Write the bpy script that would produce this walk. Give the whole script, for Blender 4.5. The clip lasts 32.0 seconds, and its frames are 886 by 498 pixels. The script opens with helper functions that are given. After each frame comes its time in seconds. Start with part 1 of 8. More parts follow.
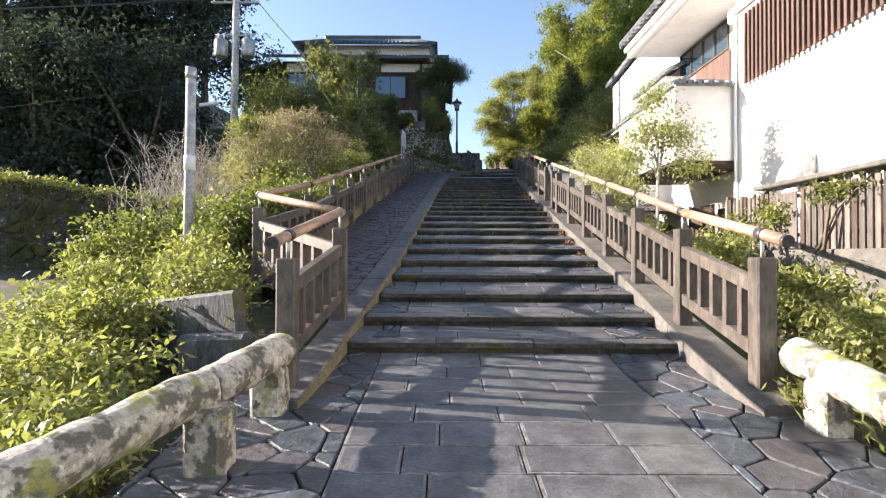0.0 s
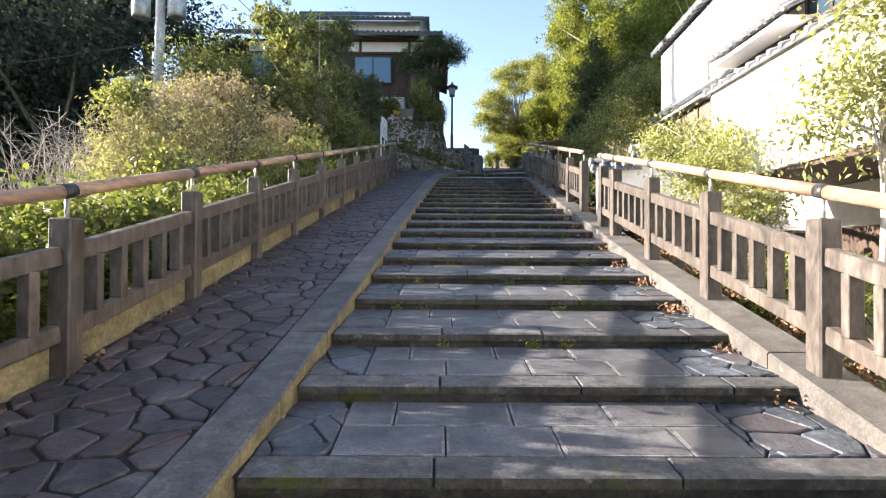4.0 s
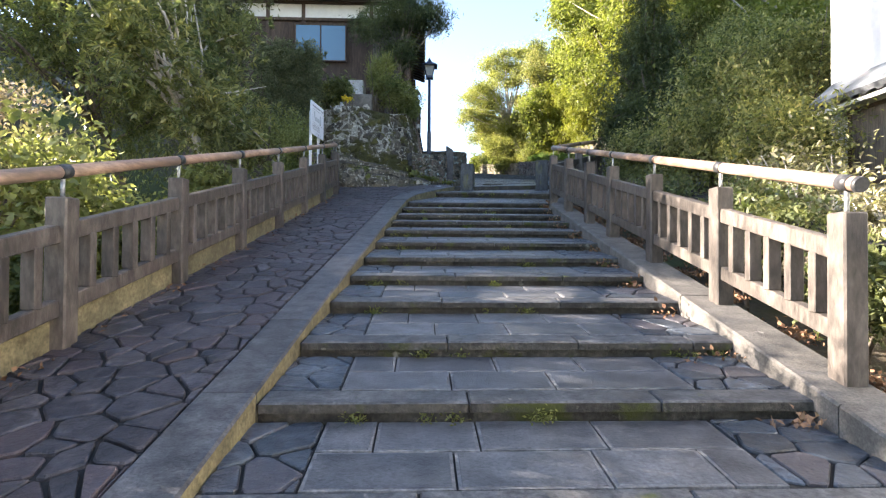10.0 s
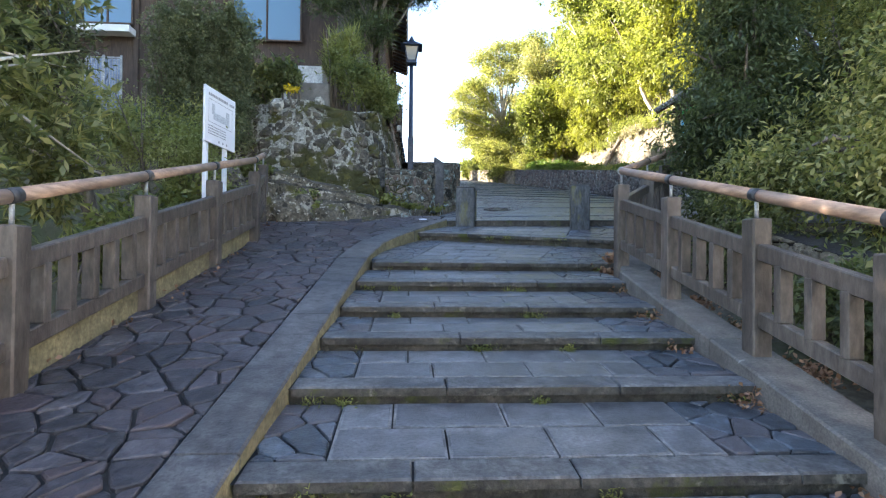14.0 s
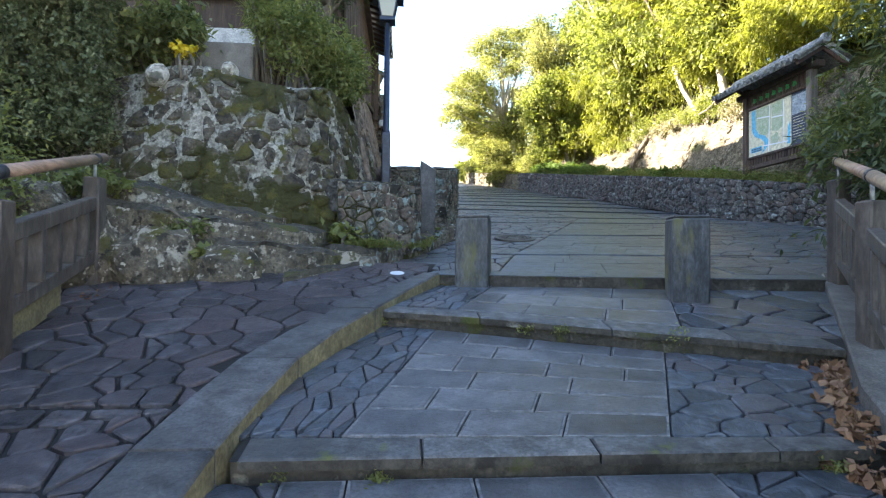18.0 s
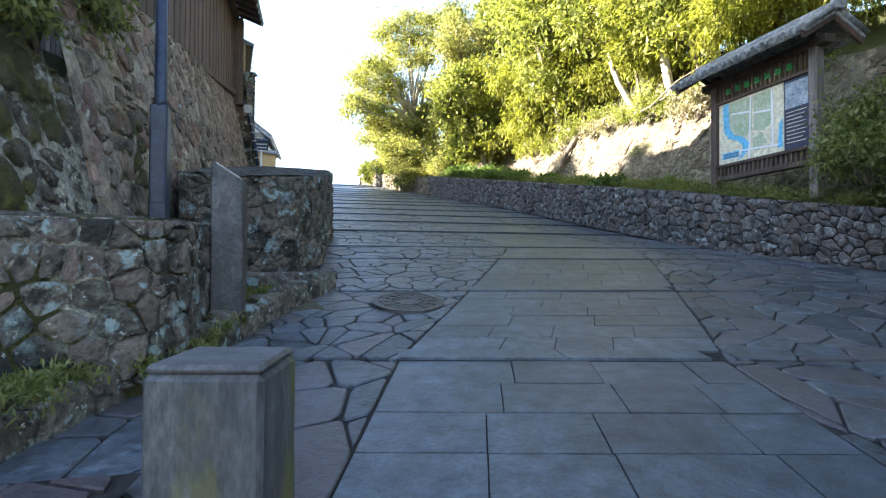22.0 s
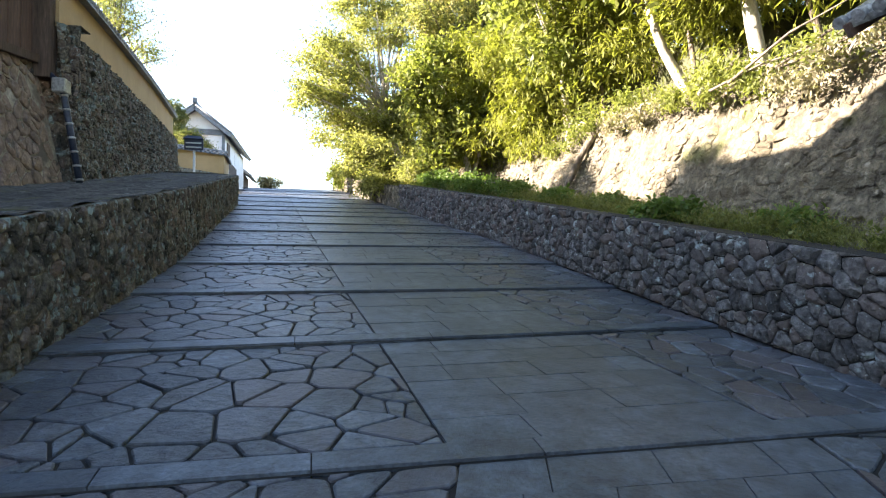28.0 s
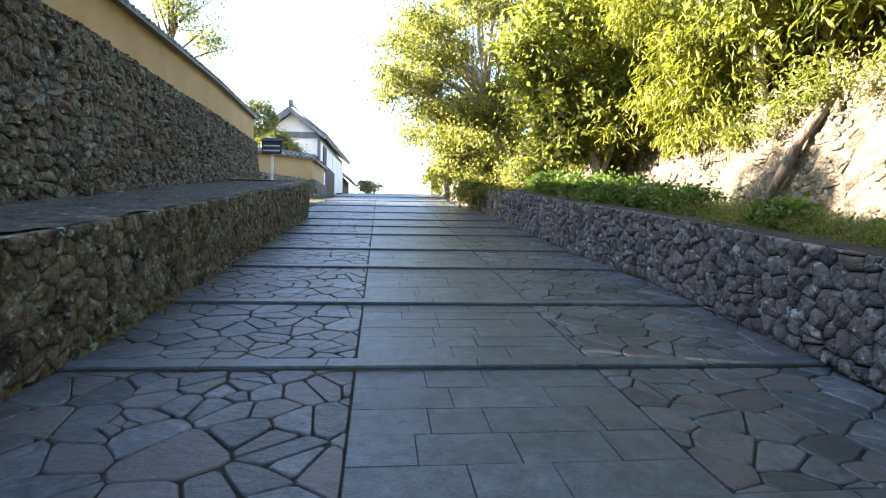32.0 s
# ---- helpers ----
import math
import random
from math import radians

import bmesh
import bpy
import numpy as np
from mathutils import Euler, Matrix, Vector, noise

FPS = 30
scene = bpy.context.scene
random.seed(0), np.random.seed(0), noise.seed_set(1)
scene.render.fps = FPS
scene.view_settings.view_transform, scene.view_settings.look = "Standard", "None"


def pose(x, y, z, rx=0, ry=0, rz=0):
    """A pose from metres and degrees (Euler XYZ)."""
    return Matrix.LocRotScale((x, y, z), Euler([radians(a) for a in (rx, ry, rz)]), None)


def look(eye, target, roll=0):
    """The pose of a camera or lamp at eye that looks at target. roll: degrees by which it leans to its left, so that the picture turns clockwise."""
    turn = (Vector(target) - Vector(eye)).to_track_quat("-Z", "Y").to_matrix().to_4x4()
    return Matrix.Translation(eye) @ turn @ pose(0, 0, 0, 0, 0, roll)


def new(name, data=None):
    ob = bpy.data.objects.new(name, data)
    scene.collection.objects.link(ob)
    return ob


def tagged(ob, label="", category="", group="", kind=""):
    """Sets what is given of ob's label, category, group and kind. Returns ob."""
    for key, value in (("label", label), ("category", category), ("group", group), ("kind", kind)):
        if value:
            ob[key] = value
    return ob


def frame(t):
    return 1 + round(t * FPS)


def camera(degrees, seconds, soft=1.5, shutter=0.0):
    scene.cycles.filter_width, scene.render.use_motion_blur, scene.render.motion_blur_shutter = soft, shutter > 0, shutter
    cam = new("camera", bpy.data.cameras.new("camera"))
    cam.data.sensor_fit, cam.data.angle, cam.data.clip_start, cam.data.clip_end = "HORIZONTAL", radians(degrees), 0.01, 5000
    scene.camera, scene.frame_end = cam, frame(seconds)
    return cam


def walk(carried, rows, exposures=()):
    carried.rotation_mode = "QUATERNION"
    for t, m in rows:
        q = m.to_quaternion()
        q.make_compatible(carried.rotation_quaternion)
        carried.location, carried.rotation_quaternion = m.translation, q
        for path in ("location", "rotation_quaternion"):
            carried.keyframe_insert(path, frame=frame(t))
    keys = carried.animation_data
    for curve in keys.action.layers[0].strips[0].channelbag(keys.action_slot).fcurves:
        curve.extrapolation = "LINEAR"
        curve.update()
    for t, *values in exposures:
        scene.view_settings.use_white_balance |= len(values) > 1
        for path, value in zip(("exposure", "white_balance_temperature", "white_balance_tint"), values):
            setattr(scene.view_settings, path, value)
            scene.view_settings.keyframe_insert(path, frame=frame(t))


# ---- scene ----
cam = camera(78.4, 32.0, soft=1.2)
METRES, EYE, TILT, LEAN, TURN = 40.0, 1.6, 0.0, 0.0, 0.0
ROWS = [
    (0.0, 0.0, 0.0, 0.0, -0.0, 0.74, -0.24),
    (0.5, -0.0002, 0.0165, 0.0034, 0.0, 0.76, -0.35),
    (1.0, 0.0014, 0.0349, 0.0064, -0.04, 0.75, -0.24),
    (1.5, 0.0013, 0.0521, 0.0097, 0.03, 0.75, -0.31),
    (2.0, 0.0032, 0.0699, 0.0113, -0.13, 0.81, -0.28),
    (2.5, 0.0027, 0.088, 0.0134, -0.16, 0.78, -0.3),
    (4.5, 0.0065, 0.1592, 0.0232, -0.37, 0.79, -0.32),
    (5.0, 0.0061, 0.1753, 0.027, -0.13, 0.84, -0.41),
    (5.5, 0.0076, 0.1927, 0.0292, -0.29, 0.84, -0.36),
    (6.0, 0.0086, 0.21, 0.0313, -0.17, 0.81, -0.34),
    (6.5, 0.0101, 0.2256, 0.0367, -0.4, 0.88, -0.33),
    (7.0, 0.012, 0.2432, 0.0417, -0.72, 0.86, -0.28),
    (7.5, 0.0122, 0.2596, 0.0432, -0.64, 0.88, -0.34),
    (8.0, 0.0118, 0.2755, 0.0465, -1.04, 0.92, -0.37),
    (8.5, 0.0137, 0.2935, 0.0525, -1.32, 0.88, -0.31),
    (9.0, 0.0128, 0.3103, 0.0565, -1.47, 0.88, -0.45),
    (9.5, 0.0141, 0.3264, 0.0578, -1.83, 0.9, -0.4),
    (10.0, 0.0152, 0.3446, 0.0631, -2.17, 0.87, -0.32),
    (10.5, 0.0133, 0.3615, 0.0687, -2.22, 0.88, -0.51),
    (11.0, 0.0157, 0.3787, 0.0702, -2.57, 0.93, -0.37),
    (11.5, 0.0162, 0.3961, 0.0734, -2.67, 0.87, -0.34),
    (12.0, 0.0157, 0.4121, 0.0801, -2.79, 0.93, -0.49),
    (12.5, 0.0184, 0.4291, 0.0822, -3.21, 0.91, -0.38),
    (13.0, 0.0192, 0.4442, 0.0839, -3.33, 0.94, -0.38),
    (13.5, 0.0189, 0.4596, 0.0908, -3.51, 0.97, -0.47),
    (15.5, 0.0247, 0.5201, 0.1013, -4.19, 0.99, -0.41),
    (16.0, 0.0265, 0.5335, 0.1037, -4.27, 0.99, -0.39),
    (16.5, 0.0262, 0.5483, 0.1094, -4.28, 0.97, -0.52),
    (17.0, 0.0286, 0.5633, 0.1109, -4.36, 0.98, -0.42),
    (17.5, 0.0294, 0.5777, 0.114, -4.34, 0.98, -0.4),
    (18.0, 0.028, 0.5917, 0.1196, -4.33, 1.02, -0.55),
    (18.5, 0.03, 0.6053, 0.12, -4.78, 1.08, -0.42),
    (19.0, 0.032, 0.619, 0.1243, -5.2, 1.04, -0.33),
    (19.5, 0.0324, 0.6336, 0.1285, -5.4, 1.04, -0.44),
    (20.0, 0.0361, 0.646, 0.129, -6.36, 1.12, -0.35),
    (20.5, 0.0415, 0.6595, 0.1348, -8.15, 1.08, -0.14),
    (21.0, 0.0444, 0.6732, 0.1363, -9.34, 1.12, -0.26),
    (21.5, 0.0509, 0.684, 0.138, -12.05, 1.17, -0.12),
    (22.0, 0.0554, 0.696, 0.1398, -13.27, 1.08, -0.16),
    (22.5, 0.0596, 0.706, 0.1423, -14.28, 1.19, -0.54),
    (23.0, 0.0652, 0.7168, 0.1474, -15.0, 1.22, -0.32),
    (23.5, 0.0669, 0.729, 0.1505, -14.92, 1.16, -0.47),
    (24.0, 0.0715, 0.7389, 0.1523, -14.93, 1.22, -0.3),
    (24.5, 0.0752, 0.7497, 0.1559, -14.18, 1.18, -0.26),
    (25.0, 0.0792, 0.7623, 0.1586, -13.21, 1.08, -0.42),
    (25.5, 0.0859, 0.775, 0.1611, -13.49, 1.08, -0.2),
    (27.5, 0.1084, 0.8264, 0.1698, -13.64, 1.01, -0.28),
    (28.0, 0.1141, 0.8402, 0.1728, -13.59, 0.99, -0.21),
    (28.5, 0.118, 0.854, 0.1757, -13.08, 0.97, -0.38),
    (29.0, 0.1239, 0.8675, 0.1774, -13.1, 1.01, -0.26),
    (29.5, 0.1274, 0.882, 0.1797, -12.06, 0.92, -0.39),
    (30.0, 0.1307, 0.8952, 0.1821, -11.63, 1.01, -0.42),
    (30.5, 0.1327, 0.9101, 0.1847, -9.77, 0.93, -0.43),
    (31.0, 0.1334, 0.9245, 0.1878, -7.37, 0.92, -0.58),
    (31.5, 0.135, 0.9402, 0.1905, -5.76, 0.89, -0.51),
    (32.0, 0.134, 0.9553, 0.1934, -2.5, 0.84, -0.63),
]
walk(cam, [(t, pose(0, 0, EYE, TILT, LEAN, TURN) @ pose(METRES * x, METRES * y, METRES * z, 90 + pitch, roll, yaw)) for t, x, y, z, yaw, pitch, roll in ROWS],
     exposures=[(0.0, 1.60, 6400, 17), (2.0, 1.83, 6400, 17), (5.0, 2.13, 6500, 17), (9.0, 2.5, 6500, 17), (13.0, 3.07, 6500, 17), (19.0, 3.21, 6550, 16), (24.0, 3.12, 6400, 17), (29.0, 2.95, 6700, 18), (32.0, 3.13, 6700, 18)])

# ---- world and sun ----
SUN_AZ = math.atan2(-1.0, 0.19)          # heading of the sun, from +y towards +x
SUN_EL = radians(19.5)
world = bpy.data.worlds.new("world")
scene.world = world
world.use_nodes = True
_wn = world.node_tree.nodes
sky = _wn.new("ShaderNodeTexSky")
sky.sky_type = 'NISHITA'
sky.sun_disc = False
sky.sun_elevation = SUN_EL
sky.sun_rotation = SUN_AZ
sky.air_density, sky.dust_density, sky.ozone_density = 1.0, 0.6, 1.2
_wn["Background"].inputs[1].default_value = 0.105
world.node_tree.links.new(sky.outputs[0], _wn["Background"].inputs[0])
sun = new("sun", bpy.data.lights.new("sun", 'SUN'))
sun.data.energy = 6.3
sun.data.angle = radians(0.5)
sun.data.color = (1.0, 0.9, 0.76)
_sd = Vector((math.sin(SUN_AZ) * math.cos(SUN_EL), math.cos(SUN_AZ) * math.cos(SUN_EL), math.sin(SUN_EL)))
sun.matrix_world = look(_sd * 60, (0, 0, 0))

# ---- materials ----
def _ramp(nt, fac, stops):
    r = nt.nodes.new("ShaderNodeValToRGB")
    while len(r.color_ramp.elements) < len(stops):
        r.color_ramp.elements.new(0.5)
    for e, (p, c) in zip(r.color_ramp.elements, stops):
        e.position, e.color = p, (*c, 1) if len(c) == 3 else c
    nt.links.new(fac, r.inputs[0])
    return r.outputs[0]


def _noise(nt, vec, scale, detail=4, rough=0.55):
    n = nt.nodes.new("ShaderNodeTexNoise")
    n.inputs["Scale"].default_value, n.inputs["Detail"].default_value, n.inputs["Roughness"].default_value = scale, detail, rough
    nt.links.new(vec, n.inputs["Vector"])
    return n.outputs[0]


def _math(nt, op, a, b, clamp=False):
    m = nt.nodes.new("ShaderNodeMath")
    m.operation, m.use_clamp = op, clamp
    for i, v in enumerate((a, b)):
        if isinstance(v, (int, float)):
            m.inputs[i].default_value = v
        else:
            nt.links.new(v, m.inputs[i])
    return m.outputs[0]


def _mix(nt, fac, a, b, mode='MIX'):
    m = nt.nodes.new("ShaderNodeMix")
    m.data_type, m.blend_type = 'RGBA', mode
    for sock, v in ((m.inputs[0], fac), (m.inputs[6], a), (m.inputs[7], b)):
        if isinstance(v, (int, float)):
            sock.default_value = v
        elif isinstance(v, tuple):
            sock.default_value = (*v, 1)
        else:
            nt.links.new(v, sock)
    return m.outputs[2]


def surf(name, a, b, scale=2.0, fine=30.0, rough=0.85, bump=0.4, rnd=0.0, island=0.0, patches=(), metal=0.0, stretch=None, grain=0.55, dist=0.01, spec=0.4, hue=None, mid=0.3):
    """A weathered surface: colours a to b by a broad noise, a fine grain, patches (colour, scale, threshold, softness) and a step of value per piece."""
    m = bpy.data.materials.new(name)
    m.use_nodes = True
    nt = m.node_tree
    bs = nt.nodes["Principled BSDF"]
    geo = nt.nodes.new("ShaderNodeNewGeometry")
    vec = geo.outputs["Position"]
    if stretch:
        mp = nt.nodes.new("ShaderNodeMapping")
        mp.inputs["Scale"].default_value = stretch
        nt.links.new(vec, mp.inputs[0])
        vec = mp.outputs[0]
    n1, n2 = _noise(nt, vec, scale, 5), _noise(nt, vec, fine, 6, 0.65)
    col = _ramp(nt, n1, [(0.3, a), (0.7, b)])
    g = _ramp(nt, n2, [(0.25, (1 - grain,) * 3), (0.75, (1 + grain * 0.6,) * 3)])
    col = _mix(nt, 1.0, col, g, 'MULTIPLY')
    n3 = _noise(nt, vec, scale * 4.5, 4, 0.6)
    col = _mix(nt, 1.0, col, _ramp(nt, n3, [(0.32, (1 - mid,) * 3), (0.68, (1 + mid * 0.8,) * 3)]), 'MULTIPLY')
    pick = None
    if rnd:
        oi = nt.nodes.new("ShaderNodeObjectInfo")
        pick, amount = oi.outputs["Random"], rnd
    if island:
        pick, amount = geo.outputs["Random Per Island"], island
    if pick is not None:
        v = _ramp(nt, pick, [(0, (1 - amount,) * 3), (1, (1 + amount,) * 3)])
        col = _mix(nt, 1.0, col, v, 'MULTIPLY')
        if hue:
            tw = _math(nt, 'FRACT', _math(nt, 'MULTIPLY', pick, 7.31), 0.0)
            col = _mix(nt, _ramp(nt, tw, [(0.45, (0, 0, 0)), (1.0, (0.7,) * 3)]), col, hue)
    for pc, ps, th, so in patches:
        pn = _noise(nt, vec, ps, 6, 0.62)
        f = _ramp(nt, pn, [(th, (0, 0, 0)), (min(th + so, 1.0), (1, 1, 1))])
        col = _mix(nt, f, col, pc)
    nt.links.new(col, bs.inputs["Base Color"])
    rr = _ramp(nt, n2, [(0.2, (max(rough - 0.12, 0.05),) * 3), (0.8, (min(rough + 0.1, 1.0),) * 3)])
    nt.links.new(rr, bs.inputs["Roughness"])
    bs.inputs["Metallic"].default_value = metal
    bs.inputs["Specular IOR Level"].default_value = spec
    if bump:
        bm_ = nt.nodes.new("ShaderNodeBump")
        bm_.inputs["Strength"].default_value, bm_.inputs["Distance"].default_value = bump, dist
        nt.links.new(_math(nt, 'ADD', n2, _math(nt, 'MULTIPLY', n3, 1.2)), bm_.inputs["Height"])
        nt.links.new(bm_.outputs[0], bs.inputs["Normal"])
    return m


def leafy(name, stops, trans=0.45, rough=0.5, wide=1.1):
    """Foliage: colour by leaf (island) and by a broad noise; part of the light comes through."""
    m = bpy.data.materials.new(name)
    m.use_nodes = True
    nt = m.node_tree
    bs = nt.nodes["Principled BSDF"]
    geo = nt.nodes.new("ShaderNodeNewGeometry")
    n = _noise(nt, geo.outputs["Position"], wide, 3)
    f = _math(nt, 'ADD', _math(nt, 'MULTIPLY', geo.outputs["Random Per Island"], 0.6), _math(nt, 'SUBTRACT', _math(nt, 'MULTIPLY', n, 1.2), 0.4), True)
    col = _ramp(nt, f, [(i / (len(stops) - 1), c) for i, c in enumerate(stops)])
    nt.links.new(col, bs.inputs["Base Color"])
    bs.inputs["Roughness"].default_value = rough
    bs.inputs["Specular IOR Level"].default_value = 0.35
    tr = nt.nodes.new("ShaderNodeBsdfTranslucent")
    nt.links.new(_mix(nt, 1.0, col, (1.1, 1.17, 0.62), 'MULTIPLY'), tr.inputs[0])
    mx = nt.nodes.new("ShaderNodeMixShader")
    mx.inputs[0].default_value = trans
    nt.links.new(bs.outputs[0], mx.inputs[1])
    nt.links.new(tr.outputs[0], mx.inputs[2])
    nt.links.new(mx.outputs[0], nt.nodes["Material Output"].inputs[0])
    return m


def glass_pane(name, tint):
    m = bpy.data.materials.new(name)
    m.use_nodes = True
    bs = m.node_tree.nodes["Principled BSDF"]
    bs.inputs["Base Color"].default_value = (*tint, 1)
    bs.inputs["Roughness"].default_value = 0.06
    bs.inputs["Specular IOR Level"].default_value = 0.9
    return m


MOSS = (0.10, 0.11, 0.02)
M_SLAB = surf("slab_stone", (0.080, 0.082, 0.085), (0.138, 0.139, 0.142), 1.2, 45, 0.45, 0.5, spec=0.5, rnd=0.25, mid=0.42, grain=0.7, patches=[((0.06, 0.058, 0.06), 2.2, 0.56, 0.2), ((0.16, 0.154, 0.142), 0.9, 0.60, 0.15), ((0.19, 0.18, 0.16), 22, 0.70, 0.05)])
M_MARGIN = surf("slab_margin", (0.15, 0.15, 0.148), (0.25, 0.243, 0.232), 3, 60, 0.7, 0.3, mid=0.45, patches=[((0.075, 0.075, 0.075), 3, 0.5, 0.15)])
M_NOSE = surf("nosing_stone", (0.076, 0.077, 0.076), (0.142, 0.140, 0.134), 2.4, 40, 0.6, 0.7, spec=0.45, rnd=0.2, mid=0.5, grain=0.7, patches=[(MOSS, 3.5, 0.64, 0.1), ((0.052, 0.05, 0.048), 1.6, 0.57, 0.2), ((0.20, 0.19, 0.165), 12, 0.68, 0.06)])
M_RISER = surf("riser_stone", (0.045, 0.040, 0.032), (0.105, 0.095, 0.076), 2.2, 30, 0.95, 0.7, dist=0.02, mid=0.4, patches=[((0.066, 0.072, 0.017), 2.6, 0.57, 0.10), ((0.22, 0.205, 0.16), 6.0, 0.62, 0.1), ((0.03, 0.027, 0.022), 4.0, 0.58, 0.08)])
# flagstones: blue of the reflected sky is put into the base colours
M_FLAG = surf("flagstone", (0.046, 0.058, 0.070), (0.108, 0.125, 0.142), 2.4, 24, 0.45, 0.9, mid=0.45, grain=0.65, rnd=0.4, spec=0.5, dist=0.015, hue=(0.098, 0.080, 0.080), patches=[((0.042, 0.038, 0.04), 2.0, 0.58, 0.2), ((0.175, 0.165, 0.155), 3.0, 0.66, 0.1)])
M_FLAGJ = surf("flagstone_far", (0.046, 0.058, 0.070), (0.108, 0.125, 0.142), 2.4, 24, 0.45, 0.9, mid=0.45, grain=0.65, island=0.4, spec=0.5, dist=0.015, hue=(0.098, 0.080, 0.080), patches=[((0.042, 0.038, 0.04), 2.0, 0.58, 0.2)])
M_JOINT = surf("joint_earth", (0.012, 0.011, 0.010), (0.032, 0.03, 0.026), 4, 50, 1.0, 0.6, patches=[((0.05, 0.062, 0.018), 2.5, 0.66, 0.1)])
M_KERB = surf("kerb_stone", (0.066, 0.066, 0.067), (0.122, 0.118, 0.113), 1.8, 50, 0.58, 0.6, spec=0.45, rnd=0.16, mid=0.5, grain=0.7, patches=[((0.06, 0.057, 0.054), 1.4, 0.56, 0.2), ((0.19, 0.185, 0.165), 9, 0.68, 0.06)])
M_KERBSIDE = surf("kerb_side_mossy", (0.15, 0.13, 0.07), (0.27, 0.235, 0.125), 2.5, 35, 0.95, 0.6, patches=[((0.09, 0.08, 0.05), 2.2, 0.56, 0.15)])
M_KERBR = surf("kerb_concrete", (0.100, 0.093, 0.082), (0.168, 0.157, 0.138), 1.3, 60, 0.9, 0.5, patches=[((0.085, 0.08, 0.07), 1.7, 0.58, 0.2), ((0.26, 0.25, 0.22), 8, 0.68, 0.06)])
M_FENCE = surf("fence_brown", (0.064, 0.054, 0.045), (0.134, 0.114, 0.095), 2.5, 26, 0.55, 0.5, mid=0.4, rnd=0.16, stretch=(1, 1, 0.35), patches=[((0.26, 0.215, 0.18), 6.0, 0.69, 0.12), ((0.055, 0.04, 0.035), 2.5, 0.57, 0.2)])
M_RAIL = surf("handrail_tan", (0.28, 0.175, 0.115), (0.43, 0.295, 0.20), 2.2, 30, 0.5, 0.25, stretch=(1, 0.2, 1), patches=[((0.30, 0.18, 0.11), 3, 0.62, 0.15)])
M_BAND = surf("dark_band", (0.03, 0.03, 0.03), (0.06, 0.06, 0.06), 5, 40, 0.45, 0.1)
M_STEEL = surf("galvanised_steel", (0.33, 0.34, 0.33), (0.46, 0.47, 0.46), 2, 30, 0.5, 0.1, metal=0.6)
M_GUARD = surf("guard_stone", (0.40, 0.375, 0.31), (0.58, 0.545, 0.46), 2.5, 28, 0.95, 0.8, dist=0.02, patches=[((0.12, 0.115, 0.09), 6.0, 0.49, 0.07), ((0.27, 0.28, 0.09), 3.6, 0.56, 0.08), ((0.62, 0.61, 0.54), 11, 0.62, 0.06), ((0.07, 0.07, 0.06), 16, 0.66, 0.05)])
M_BOLL = surf("bollard_stone", (0.060, 0.066, 0.070), (0.130, 0.134, 0.130), 2.6, 40, 0.7, 0.7, stretch=(1, 1, 0.35), mid=0.45, grain=0.7, patches=[((0.125, 0.12, 0.04), 3.2, 0.55, 0.12), ((0.04, 0.046, 0.052), 2.0, 0.57, 0.12), ((0.24, 0.235, 0.22), 16, 0.70, 0.05)])
# purplish ramp stones, darkened further for the shade of the trees beside them
M_RAMP = surf("ramp_flagstone", (0.040, 0.036, 0.039), (0.094, 0.084, 0.087), 2.4, 24, 0.5, 0.9, mid=0.5, grain=0.7, rnd=0.38, spec=0.45, dist=0.015, hue=(0.072, 0.050, 0.051), patches=[((0.033, 0.028, 0.03), 2.0, 0.56, 0.2), ((0.125, 0.11, 0.105), 3.2, 0.66, 0.1)])
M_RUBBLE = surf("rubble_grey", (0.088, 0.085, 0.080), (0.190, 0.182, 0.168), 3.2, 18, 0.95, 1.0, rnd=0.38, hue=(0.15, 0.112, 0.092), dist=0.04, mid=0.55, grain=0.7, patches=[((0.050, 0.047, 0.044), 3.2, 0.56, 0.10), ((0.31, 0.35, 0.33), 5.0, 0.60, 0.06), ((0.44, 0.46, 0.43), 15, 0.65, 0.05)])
M_LEDGE = surf("ledge_stone", (0.10, 0.085, 0.058), (0.24, 0.205, 0.145), 3.0, 30, 0.95, 1.0, dist=0.05, mid=0.5, patches=[((0.105, 0.10, 0.02), 1.6, 0.55, 0.1), ((0.50, 0.46, 0.37), 14.0, 0.58, 0.05), ((0.42, 0.38, 0.30), 4.0, 0.60, 0.05), ((0.05, 0.043, 0.03), 6.0, 0.57, 0.06)])
M_TREAD = surf("worn_tread", (0.050, 0.044, 0.033), (0.105, 0.092, 0.066), 2.6, 26, 0.85, 1.0, dist=0.04, mid=0.45, patches=[((0.085, 0.084, 0.018), 1.5, 0.53, 0.12), ((0.26, 0.24, 0.19), 9, 0.62, 0.06)])
M_RUBBLEJ = surf("rubble_grey_far", (0.088, 0.085, 0.080), (0.190, 0.182, 0.168), 3.2, 18, 0.95, 1.0, island=0.38, hue=(0.15, 0.112, 0.092), dist=0.04, mid=0.55, grain=0.7, patches=[((0.050, 0.047, 0.044), 3.2, 0.56, 0.10), ((0.31, 0.35, 0.33), 5.0, 0.60, 0.06), ((0.44, 0.46, 0.43), 15, 0.65, 0.05)])
